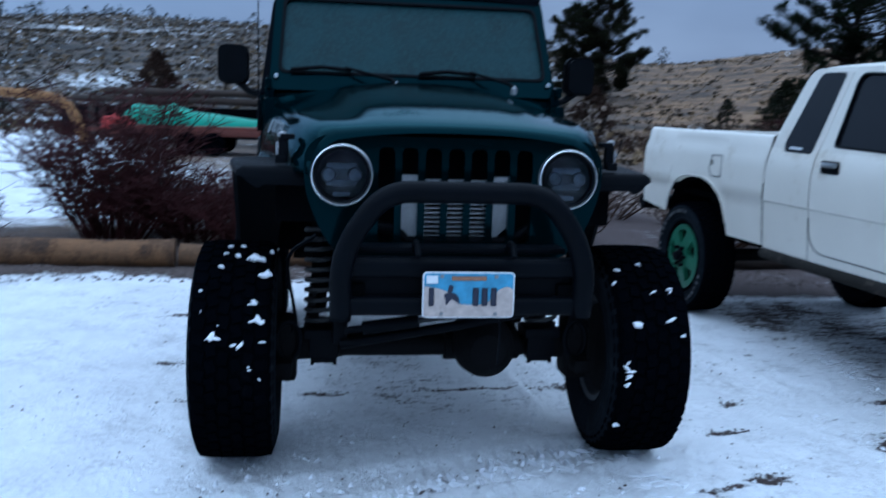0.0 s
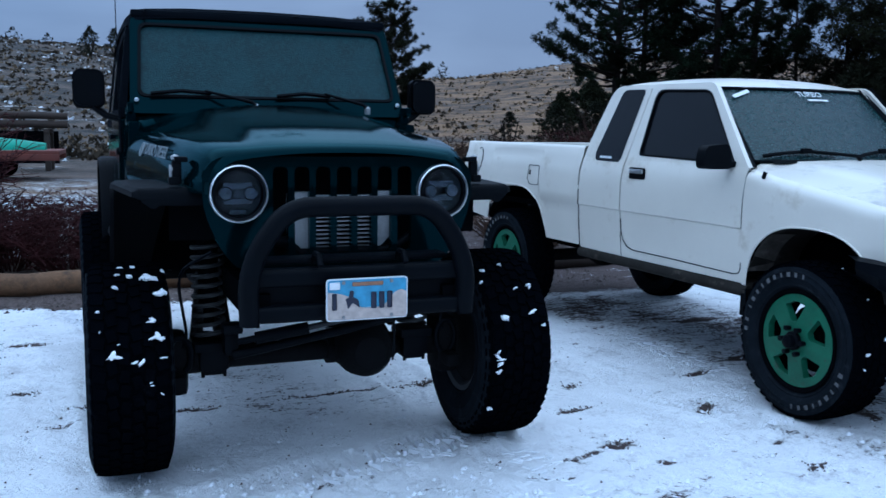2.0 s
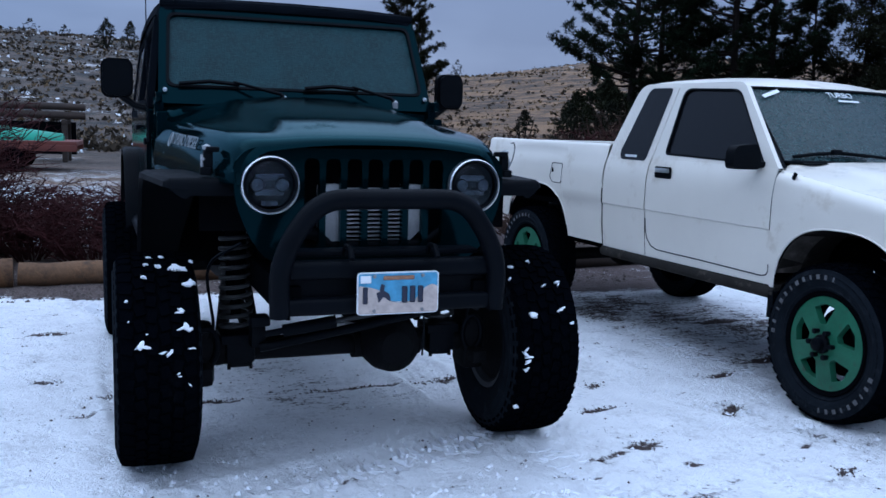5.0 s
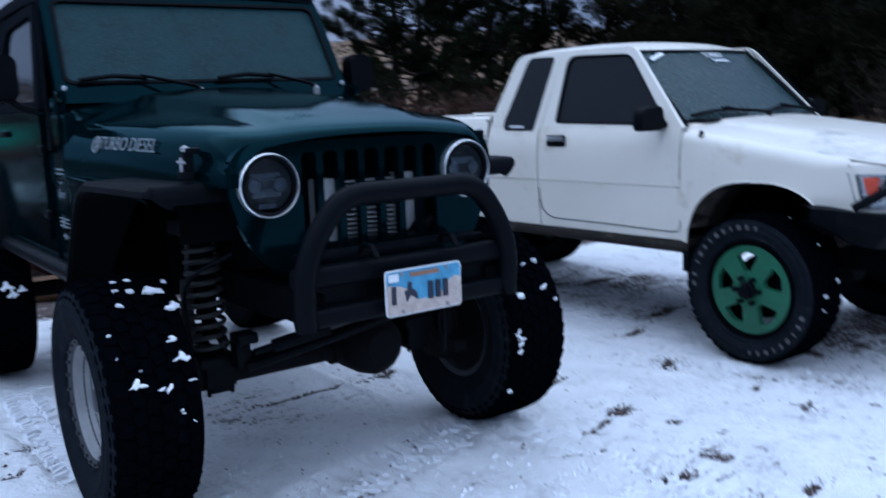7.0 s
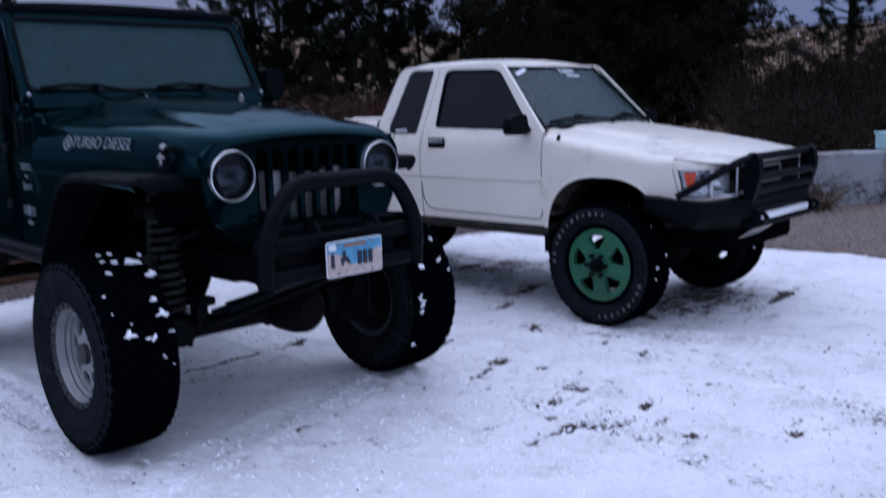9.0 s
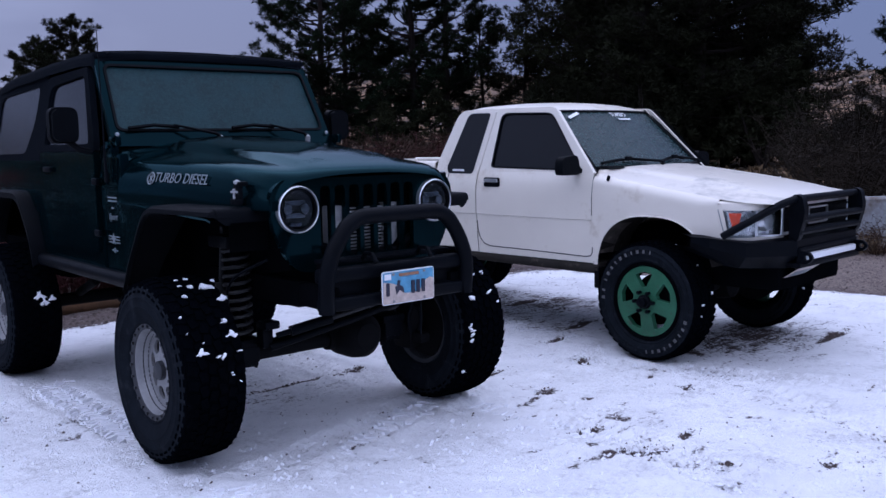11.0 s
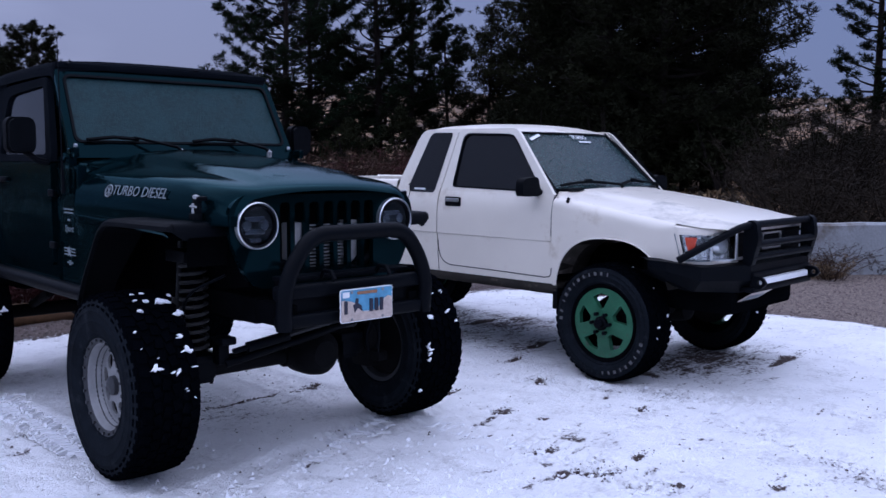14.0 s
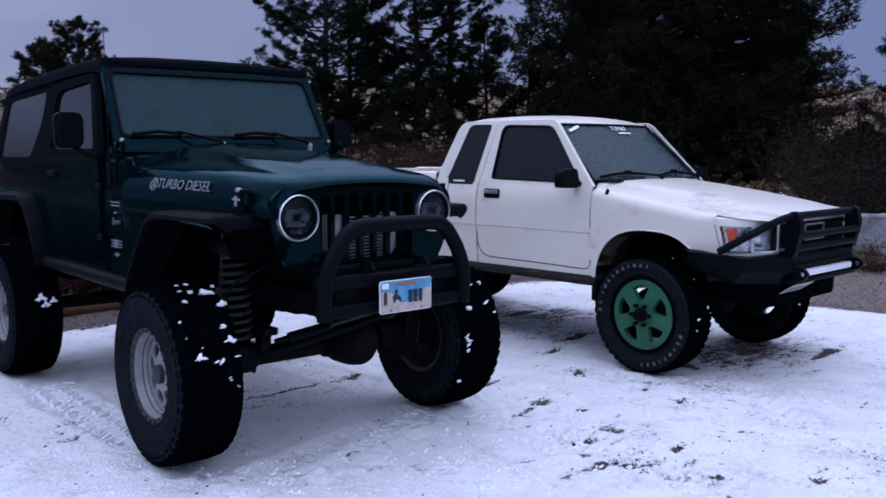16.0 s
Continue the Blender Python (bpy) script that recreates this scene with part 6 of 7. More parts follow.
def glass_foot(x):
    return Vector(tws(max(-1.0, min(1.0, x / 0.69)), -0.02, 0.0))


wide = np.linspace(-0.762, 0.762, 27)
b = B()
loft(b, [cowl_row(lambda x: 0.462, lambda x: hood_rear(x) - 0.003, wide),
         cowl_row(lambda x: lerp(0.466, glass_foot(x).y, 0.5), lambda x: lerp(hood_rear(x), glass_foot(x).z if abs(x) < 0.69 else 1.262, 0.6), wide),
         cowl_row(lambda x: glass_foot(x).y + 0.015 if abs(x) < 0.70 else 0.525, lambda x: glass_foot(x).z if abs(x) < 0.70 else 1.262, wide)])
part("cowl_panel", b, M_WHITE, truck, smooth=60)
b = B()
vent = np.linspace(-0.60, 0.60, 15)
loft(b, [cowl_row(lambda x: glass_foot(x).y - 0.035, lambda x: glass_foot(x).z + 0.004, vent), cowl_row(lambda x: glass_foot(x).y - 0.002, lambda x: glass_foot(x).z + 0.012, vent)])
part("cowl", b, M_PLASTIC, truck)


b = B()
loft(b, [[tws(u, v, 0.0) for u in np.linspace(-1, 1, 17)] for v in np.linspace(0, 1, 9)])
loft(b, [[tws(u, v, -0.005) for u in np.linspace(-1, 1, 17)] for v in np.linspace(0, 1, 9)])
wsg = part("windshield", b, M_WINDSHIELD, truck, "greyish windshield with white lettering")
b = B()
loop = [tws(-1, v, 0.004) for v in np.linspace(0, 1, 8)] + [tws(u, 1, 0.004) for u in np.linspace(-0.9, 0.9, 10)] + [tws(1, v, 0.004) for v in np.linspace(1, 0, 8)] + [tws(u, 0, 0.004) for u in np.linspace(0.9, -0.9, 10)]
tube(b, loop, 0.011, 6, closed=True)
part("windshield_seal", b, M_PLASTIC, wsg)
me = lettering("TURBO", 0.062, 0.001)


def on_glass(u, v, w):
    """A pose on the windshield, x along it and y up it."""
    e1 = (Vector(tws(u + 0.02, v, 0)) - Vector(tws(u - 0.02, v, 0))).normalized()
    e2 = (Vector(tws(u, v + 0.05, 0)) - Vector(tws(u, v - 0.05, 0))).normalized()
    return Matrix.Translation(Vector(tws(u, v, w))) @ Matrix((e1, e2, e1.cross(e2))).transposed().to_4x4()


mesh_obj("windshield_lettering", me, M_STICKER, wsg, "white lettering", smooth=0, m=on_glass(0.0, 0.925, 0.010))
b = B()
box(b, (0, 0, 0), (0.17, 0.014, 0.002))
part("windshield_bar", b, M_STICKER, wsg, m=on_glass(0.07, 0.845, 0.010))
b = B()
box(b, (0, 0, 0), (0.13, 0.026, 0.002))
part("windshield_sticker", b, M_STICKER, wsg, m=on_glass(-0.80, 0.915, 0.010) @ pose(0, 0, 0, 0, 0, 24))
for px, a, c in ((-0.02, -0.62, -0.14), (0.50, 0.02, 0.42)):
    b = B()
    p1 = Vector(tws(lerp(a, c, 0.55) / 0.675, 0.10, 0.035))
    tube(b, [(px, 0.405, 1.318), (px - 0.03, 0.405, 1.338), p1], [0.016, 0.010, 0.008], 8)
    box(b, p1, (0.07, 0.025, 0.03), 0.008)
    wip = part("wiper", b, M_PLASTIC, truck, "black wiper")
    b = B()
    tube(b, [tws(lerp(a, c, k / 6) / 0.675, 0.05 + 0.055 * math.sin(math.pi * k / 7), 0.02) for k in range(7)], 0.011, 6)
    part("blade", b, M_PLASTIC, wip)
# rear of the cab
b = B()
slab(b, rpoly([(-0.75, 0.65), (0.75, 0.65), (0.745, 1.27), (0.625, 1.735), (-0.625, 1.735), (-0.745, 1.27)], 0.03), [rrect(-0.56, 1.32, 0.56, 1.67, 0.05)], lambda u, v, w: (u, 2.10 - 0.40 * max(0, v - 1.3) + w, v), 0.02)
part("cab_back", b, M_WHITE, truck)
b = B()
slab(b, rrect(-0.57, 1.31, 0.57, 1.68, 0.05), [], lambda u, v, w: (u, 2.098 - 0.40 * max(0, v - 1.3) - w, v), 0.005)
part("rear_glass", b, M_TINT, truck)
b = B()
box(b, (0, 3.97, 1.09), (1.39, 0.04, 0.50), 0.012)
part("tailgate", b, M_WHITE, truck)
b = B()
box(b, (0, 3.06, 0.88), (1.42, 1.84, 0.04))
box(b, (0, 2.165, 1.10), (1.42, 0.03, 0.46))
part("bed_floor", b, M_DARK, truck)
b = B()
tube(b, [(-0.77, 4.07, 0.72), (0.77, 4.07, 0.72)], 0.06, 10)
part("rear_bumper", b, M_BLACKPAINT, truck)

# interior
b = B()
box(b, (0, 1.28, 0.70), (1.44, 1.6, 0.06))
part("cab_floor", b, M_DARK, truck)
b = B()
box(b, (0, 0.60, 1.17), (1.36, 0.26, 0.22), 0.06)
part("dashboard", b, M_DASH, truck)
for s in (-1, 1):
    b = B()
    box(b, (s * 0.38, 1.25, 0.95), (0.52, 0.5, 0.16), 0.05)
    box(b, (s * 0.38, 1.53, 1.22), (0.50, 0.14, 0.55), 0.06, (-12, 0, 0))
    box(b, (s * 0.38, 1.60, 1.55), (0.24, 0.08, 0.15), 0.04, (-12, 0, 0))
    part("seat", b, M_SEAT, truck)
b = B()
tube(b, [(0.38 + 0.18 * math.cos(a), 0.80 + 0.09 * math.sin(a), 1.27 + 0.15 * math.sin(a)) for a in [2 * math.pi * i / 20 for i in range(20)]], 0.014, 6, closed=True)
part("steering_wheel", b, M_PLASTIC, truck)

# nose: grille, lamps, panels
b = B()
box(b, (0, -0.74, 0.97), (1.04, 0.05, 0.20), 0.01)
grl = part("grille", b, M_PLASTIC, truck, "black grille with bright surround")
b = B()
slab(b, rrect(-0.525, 0.880, 0.525, 1.075, 0.02), [rrect(-0.508, 0.897, 0.508, 1.058, 0.015)], lambda u, v, w: (u, -0.775 - w, v), 0.014)
slab(b, rrect(-0.15, 0.925, 0.15, 1.04, 0.02), [rrect(-0.137, 0.937, 0.137, 1.028, 0.015)], lambda u, v, w: (u, -0.778 - w, v), 0.012)
part("grille_surround", b, M_CHROME, grl)
for z in (0.93, 0.98, 1.03):
    b = B()
    box(b, (0, -0.772, z), (1.01, 0.012, 0.016), 0.003)
    part("grille_bar", b, M_PLASTIC, grl)
for s in (-1, 1):
    b = B()
    # headlamp between the grille and the corner
    def hl(u, v, w):
        x = lerp(0.53, 0.69, u)
        return (s * x, -0.785 + 0.085 * u * u - w, lerp(0.885, 1.056, v))
    loft(b, [[hl(u, v, -0.05) for u in np.linspace(0, 1, 6)] for v in (0, 1)])
    lamp = part("headlamp", b, M_REFLECT, truck, "clear rectangular headlamp")
    b = B()
    loft(b, [[hl(u, v, 0.012 * math.sin(math.pi * v)) for u in np.linspace(0, 1, 8)] for v in np.linspace(0, 1, 5)])
    part("lens", b, M_LENS, lamp)
    b = B()
    tube(b, [hl(0, 0, 0.0), hl(0.5, 0, 0.0), hl(1, 0, 0.0), hl(1, 1, 0.0), hl(0.5, 1, 0.0), hl(0, 1, 0.0)], 0.008, 6, closed=True)
    part("lamp_surround", b, M_CHROME, lamp)
    b = B()
    lathe(b, [(0.07, -0.70), (0.055, -0.735), (0.02, -0.745), (0.0, -0.745)], 20, "y", (s * 0.605, 0, 0.975))
    part("bulb_bowl", b, M_CHROME, lamp)
    # corner marker
    cx = [(0.690, -0.70), (0.735, -0.665), (0.768, -0.615), (0.790, -0.56), (0.800, -0.495)]
    b = B()
    slant = lambda i, y, z: y - (0.05 * (1.075 - z) / 0.19 if i == 4 else 0.0)
    loft(b, [[(s * x, slant(i, y, z), z) for i, (x, y) in enumerate(cx)] for z in (0.885, 0.93, 0.985, 1.02, 1.05)])
    mk = part("corner_lamp", b, M_LENS, truck, "clear corner lamp with orange half")
    b = B()
    loft(b, [[(s * (x - 0.022), y + 0.02, z) for x, y in cx] for z in (0.885, 1.05)])
    part("reflector", b, M_REFLECT, mk)
    b = B()
    loft(b, [[(s * (0.760 + 0.034 * f), -0.634 + 0.070 * f, z0) for f in (0.0, 0.5, 1.0)] for z0 in (1.03,)] + [[(s * (0.771 + 0.016 * f), -0.620 + 0.034 * f, 0.945) for f in (0.0, 0.5, 1.0)]])
    part("orange_lens", b, M_ORANGE, mk)
    b = B()
    tube(b, [(s * x, y, 1.05) for x, y in cx] + [(s * x, y - (0.05 if x > 0.795 else 0), 0.88) for x, y in reversed(cx)], 0.005, 6, closed=True)
    part("marker_surround", b, M_GREYSTICKER, mk)
    b = B()
    brow = [(0.50, -0.785)] + [(x + 0.004, y - 0.008) for x, y in cx]
    loft(b, [[(s * x, y, 1.046) for x, y in brow], [(s * (x + 0.001), y - 0.002, 1.062) for x, y in brow], [(s * x * 0.995, y + 0.004, 1.092) for x, y in brow], [(s * x * 0.985, y + 0.03, 1.101) for x, y in brow], [(s * x * 0.95, y + 0.14, 1.106) for x, y in brow]])
    part("lamp_brow", b, M_WHITE, truck)
    # white sheet under and behind the lamps
    b = B()
    loft(b, [[(s * 0.44, -0.76, z), (s * 0.69, -0.68, z), (s * 0.762, -0.60, z), (s * t_side(z, -0.49, False), -0.49, z)] for z in (0.80, 0.875)])
    part("lamp_valance", b, M_WHITE, truck)
    b = B()
    loft(b, [[(s * t_side(z, -0.49, False), -0.494, z), (s * (t_side(z, -0.49, False) + 0.002), -0.522 - 0.05 * (1.08 - z) / 0.2, z)] for z in (0.865, 0.95, 1.08)])
    part("fender_edge", b, M_WHITE, truck)
b = B()
box(b, (0, -0.62, 0.98), (1.30, 0.06, 0.26))
part("radiator_support", b, M_DARK, truck)

# steel bumper with bull bar
b = B()
plan = [(-0.865, -0.34), (-0.875, -0.48), (-0.80, -0.69), (-0.46, -0.86), (0.46, -0.86), (0.80, -0.69), (0.875, -0.48), (0.865, -0.34)]
rows = []
for (x, y) in plan:
    e = abs(x) > 0.84
    zb = 0.80 if e and y > -0.4 else 0.755 if e else 0.675 if abs(x) > 0.6 else 0.655
    zt = 0.885 if e else 0.86
    rows.append([(x * 0.93, y + 0.10, zt), (x, y, zt - 0.012), (x, y, lerp(zb, zt, 0.45)), (x * (0.96 if e else 0.9), y + (0.02 if e else 0.09), zb), (x * 0.85, y + 0.2, zb)])
loft(b, rows)
bb = part("bumper", b, M_BLACKPAINT, truck, "black plate-steel front bumper", smooth=20)
b = B()
box(b, (0, -0.835, 0.685), (0.92, 0.10, 0.035), 0.008)
box(b, (0, -0.83, 0.785), (0.90, 0.09, 0.03), 0.008)
part("lamp_shelf", b, M_BLACKPAINT, bb)
b = B()
box(b, (0, -0.875, 0.735), (0.74, 0.05, 0.042), 0.012)
part("light_bar", b, M_LEDBAR, bb, "white light bar")
for s in (-1, 1):
    b = B()
    slab(b, rpoly([(-0.93, 0.70), (-0.96, 0.735), (-0.93, 0.775), (-0.85, 0.78), (-0.85, 0.69)], 0.02), [ring_pts(-0.915, 0.737, 0.016, 14)], lambda u, v, w: (s * (0.42 + w), u, v), 0.025)
    part("shackle_tab", b, M_BLACKPAINT, bb)
    b = B()
    slab(b, rpoly([(-0.87, 0.84), (-0.915, 1.02), (-0.895, 1.13), (-0.84, 1.145), (-0.81, 1.10), (-0.81, 0.84)], 0.035), [], lambda u, v, w: (s * (0.425 + w), u, v), 0.055)
    part("bull_bar_post", b, M_BLACKPAINT, bb)
    b = B()
    tube(b, bend([(s * 0.44, -0.855, 1.115), (s * 0.60, -0.825, 1.09), (s * 0.81, -0.68, 0.965), (s * 0.855, -0.555, 0.885)], 0.12, 5), 0.024, 10)
    part("bull_bar_wing", b, M_BLACKPAINT, bb)
for z, y in ((1.11, -0.855), (0.985, -0.885), (0.90, -0.865)):
    b = B()
    tube(b, [(-0.46, y, z), (0.46, y, z)], 0.024, 10)
    part("bull_bar_tube", b, M_BLACKPAINT, bb)
b = B()
slab(b, rrect(-0.1525, -0.0765, 0.1525, 0.0765, 0.012), [], lambda u, v, w: (-0.25 + u, -0.85 + 0.82 * (0.0765 - v) + w * 0.57, 0.615 + v * 0.57 + w * 0.8), 0.004)
pl = part("number_plate", b, M_PLATETAN, truck, "pale number plate hung under the bumper")
b = B()
slab(b, rrect(-0.12, -0.03, 0.12, 0.03, 0.008), [], lambda u, v, w: (-0.25 + u, -0.851 + 0.82 * (0.0765 - v) - w * 0.57, 0.6145 + v * 0.57 - w * 0.8), 0.002)
part("plate_bar", b, M_GREYSTICKER, pl)

# underside
# unseen dark block, added to fill the shaded space behind the bumper
b = B()
box(b, (0, -0.42, 0.60), (0.95, 0.66, 0.20), 0.05)
part("skid_plate", b, M_DARK, truck)
b = B()
for s in (-1, 1):
    box(b, (s * 0.42, 1.6, 0.60), (0.09, 4.6, 0.13), 0.01)
box(b, (0, 0.1, 0.70), (0.7, 0.9, 0.35), 0.08)
box(b, (0, 1.6, 0.62), (0.5, 0.8, 0.16), 0.05)
part("frame", b, M_DARK, truck)
b = B()
tube(b, [(-0.66, 0.0, 0.42), (0.66, 0.0, 0.42)], 0.05, 12)
lathe(b, [(0.0, -0.15), (0.1, -0.1), (0.12, 0.0), (0.1, 0.1), (0.0, 0.14)], 20, "y", (0.15, 0.0, 0.42))
part("front_axle", b, M_RUST, truck)
b = B()
tube(b, [(-0.66, 3.10, 0.42), (0.66, 3.10, 0.42)], 0.05, 12)
lathe(b, [(0.0, -0.15), (0.1, -0.1), (0.12, 0.0), (0.1, 0.1), (0.0, 0.14)], 20, "y", (0.1, 3.10, 0.42))
part("rear_axle", b, M_RUST, truck)
for s in (-1, 1):
    b = B()
    tube(b, [(s * 0.55, -0.15, 0.48), (s * 0.45, -0.1, 0.85)], 0.03, 10)
    part("shock_absorber", b, M_RUST, truck)
    wf = wheel(truck, "truck", s * 0.745, 0.0, 0.41, -2.0, s, "front wheel with green rim")
    stuck_snow(wf, [(40, -s * 0.02, 0.014), (12, -s * 0.06, 0.024), (2, s * 0.05, 0.03), (-8, s * 0.07, 0.03), (70, 0.03, 0.014)], 0.411, 50 + s, s)
    wheel(truck, "truck", s * 0.745, 3.10, 0.41, 0, s, "rear wheel with green rim")
b = B()
slab(b, rpoly([(0.43, 0.45), (0.43, 0.60), (0.47, 0.60), (0.47, 0.45)], 0.01), [], lambda u, v, w: (-0.62 - w, u, v), 0.18)
part("mud_flap", b, M_PLASTIC, truck)


# ---- plants and the yard ----
def soup(name, verts, faces, mat, parent=None, label="", smooth=0):
    me = bpy.data.meshes.new(name)
    me.from_pydata(verts, [], faces)
    me.update()
    return mesh_obj(name, me, mat, parent, label, smooth)


def limb(V, Fc, pts, r0, r1, n=5):
    """A tapered limb along points, added to a face soup."""
    base = len(V)
    k = len(pts)
    for i, p in enumerate(pts):
        p = Vector(p)
        d = (Vector(pts[min(i + 1, k - 1)]) - Vector(pts[max(i - 1, 0)])).normalized()
        s = d.cross(Vector((0.31, 0.2, 0.93))).normalized()
        u = s.cross(d)
        r = lerp(r0, r1, i / (k - 1))
        for j in range(n):
            a = 2 * math.pi * j / n
            V.append(tuple(p + r * (math.cos(a) * s + math.sin(a) * u)))
    for i in range(k - 1):
        for j in range(n):
            a, b2 = base + i * n + j, base + i * n + (j + 1) % n
            Fc.append((a, b2, b2 + n, a + n))


def tuft(V, Fc, c, size, rnd, blades=9, up=0.4, slim=1.0):
    """A clump of needle blades spreading from one point."""
    for _ in range(blades):
        d = Vector((rnd.gauss(0, 1), rnd.gauss(0, 1), rnd.gauss(up, 0.8))).normalized()
        s = d.cross(Vector((rnd.gauss(0, 1), rnd.gauss(0, 1), rnd.gauss(0, 1)))).normalized()
        ln, w = size * rnd.uniform(0.55, 1.15), size * rnd.uniform(0.13, 0.24) * slim
        b = len(V)
        m = c + d * ln * rnd.uniform(0.0, 0.35)
        V.extend([tuple(m + s * w), tuple(c + d * ln), tuple(m - s * w)])
        Fc.append((b, b + 1, b + 2))


def pine(at, height, spread, seed, density=1.0, lean=0.0, bare=0.12, mat=None, label="", dense=False, name="pine_tree", tuft_size=0.36, side=None, blunt=1.5):
    """A pine: tapered trunk, whorls of rising limbs, needle tufts on their outer parts."""
    rnd = random.Random(seed)
    x, y = at
    z = gz(x, y) - 0.15
    t = thing(name, label, "tree", (x, y, z), group="pines behind the yard")
    V, Fc, NV, NF = [], [], [], []
    bendx, bendy = rnd.uniform(-0.3, 0.3) + lean, rnd.uniform(-0.3, 0.3)
    trunk = lambda q: Vector((bendx * q * q + 0.12 * math.sin(q * 5 + seed), bendy * q * q, q * height))
    r0 = height * 0.017
    limb(V, Fc, [trunk(i / 10) for i in range(11)], r0, 0.03, 8)
    n = int(height * (4.2 if dense else 4.0) * density)
    for i in range(n):
        q = lerp(bare, 0.985, (i + rnd.random()) / n)
        # widest in the lower third, open and uneven above
        prof = (1 - ((q - bare) / (1 - bare)) ** blunt) * (0.65 + 0.35 * min(1, (q - bare) / 0.15))
        ln = spread * max(0.10, prof) * rnd.uniform(0.45, 1.12)
        a = rnd.uniform(0, 2 * math.pi)
        d = Vector((math.cos(a), math.sin(a), 0))
        if side:
            ln *= 1 + side[1] * d.dot(Vector((math.cos(radians(side[0])), math.sin(radians(side[0])), 0)))
        p0 = trunk(q)
        rise = lerp(-0.12, 0.5, q) + rnd.uniform(-0.12, 0.15)
        pts = [p0]
        sag = rnd.uniform(-0.05, 0.12)
        for k in range(1, 6):
            f = k / 5
            pts.append(p0 + d * ln * f + Vector((rnd.uniform(-0.05, 0.05) * ln, rnd.uniform(-0.05, 0.05) * ln, ln * (rise * f - sag * math.sin(f * 3.1) + (0.18 if dense else 0.30) * f * f))))
        limb(V, Fc, pts, max(0.035, r0 * 0.34 * (1 - q * 0.6)), 0.014, 4)
        across = Vector((-d.y, d.x, 0))
        m = max(4, int(ln * (8.5 if dense else 9.0)))
        for k in range(m):
            f = rnd.uniform(0.34 if not dense else 0.10, 1.0) ** (0.65 if not dense else 0.8)
            s = f * 5
            j = min(4, int(s))
            c = pts[j].lerp(pts[j + 1], s - j)
            # side twigs fan out flat and turn up at their ends
            reach = ln * rnd.uniform(-1, 1) * 0.24 * (1.15 - 0.6 * f)
            off = across * reach + d * abs(reach) * 0.6 + Vector((0, 0, abs(reach) * 0.28 + rnd.gauss(0.03, 0.07) * (1.6 if dense else 1.0)))
            if abs(reach) > 0.25:
                limb(V, Fc, [c, c + off * 0.5 - Vector((0, 0, 0.03)), c + off], 0.012, 0.005, 3)
            # each shoot carries a few short bunches of needles, set close together
            for _ in range(2 if dense else 3):
                p = c + off + Vector((rnd.gauss(0, 1), rnd.gauss(0, 1), rnd.gauss(0.25, 0.7))) * tuft_size * (0.42 if dense else 0.27)
                tuft(NV, NF, p, tuft_size * rnd.uniform(0.5, 0.9), rnd, 10 if dense else 16, 0.5, 0.50 if dense else 0.42)
    soup("trunk", V, Fc, M_BARK, t, "dark bark trunk and limbs", 60)
    soup("crown", NV, NF, mat or M_NEEDLE, t, "dark green needle tufts")
    return t


def polar(az, d, eye=(-2.58, -3.26)):
    return (eye[0] + d * math.sin(radians(az)), eye[1] + d * math.cos(radians(az)))


def juniper(at, h, r, seed, name="juniper", label="", mat=None, n=90):
    """A low evergreen: a few stems and an uneven cone of tufts."""
    rnd = random.Random(seed)
    x, y = at
    t = thing(name, label or "small dark juniper on the slope", "shrub", (x, y, gz(x, y) - 0.05), group="junipers on the slope")
    V, Fc, NV, NF = [], [], [], []
    for _ in range(5):
        a = rnd.uniform(0, 6.28)
        limb(V, Fc, [(0, 0, 0), (0.3 * r * math.cos(a), 0.3 * r * math.sin(a), h * 0.4), (0.5 * r * math.cos(a), 0.5 * r * math.sin(a), h * 0.8)], h * 0.03, 0.01, 4)
    for _ in range(n):
        q = rnd.random() ** 0.8
        a = rnd.uniform(0, 6.28)
        rr = r * (1 - q ** 1.8) * rnd.uniform(0.3, 1.1) + 0.05
        tuft(NV, NF, Vector((rr * math.cos(a), rr * math.sin(a), h * (0.06 + 0.92 * q))), h * 0.085 * rnd.uniform(0.6, 1.2), rnd, 18, 0.8, 0.6)
    tagged(soup("stem", V, Fc, M_BARK, t), kind="stuff")
    soup("foliage", NV, NF, mat or M_JUNIPER, t)
    return t


OPEN = "tall open ponderosa pine with gaps between limbs, behind the pickup"
FULL = "dense dark pine standing behind the pickup"
pine(polar(33.6, 58), 17.5, 6.0, 11, 1.5, bare=0.05, label=OPEN, blunt=2.6, side=(146, -0.18))
pine(polar(35.0, 60), 15.5, 5.0, 12, 1.2, bare=0.05, label=OPEN, blunt=2.6, side=(146, 0.2))
pine(polar(39.2, 57), 18.0, 5.2, 13, 1.4, bare=0.05, label=OPEN, blunt=2.6)
pine(polar(41.3, 58), 17.0, 4.4, 15, 1.0, bare=0.05, label=OPEN, blunt=2.6)
pine(polar(43.6, 62), 10.0, 3.8, 14, 1.5, bare=0.05, label=OPEN, blunt=2.6)
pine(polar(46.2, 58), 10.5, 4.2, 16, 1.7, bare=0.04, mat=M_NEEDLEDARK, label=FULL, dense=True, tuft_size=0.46)
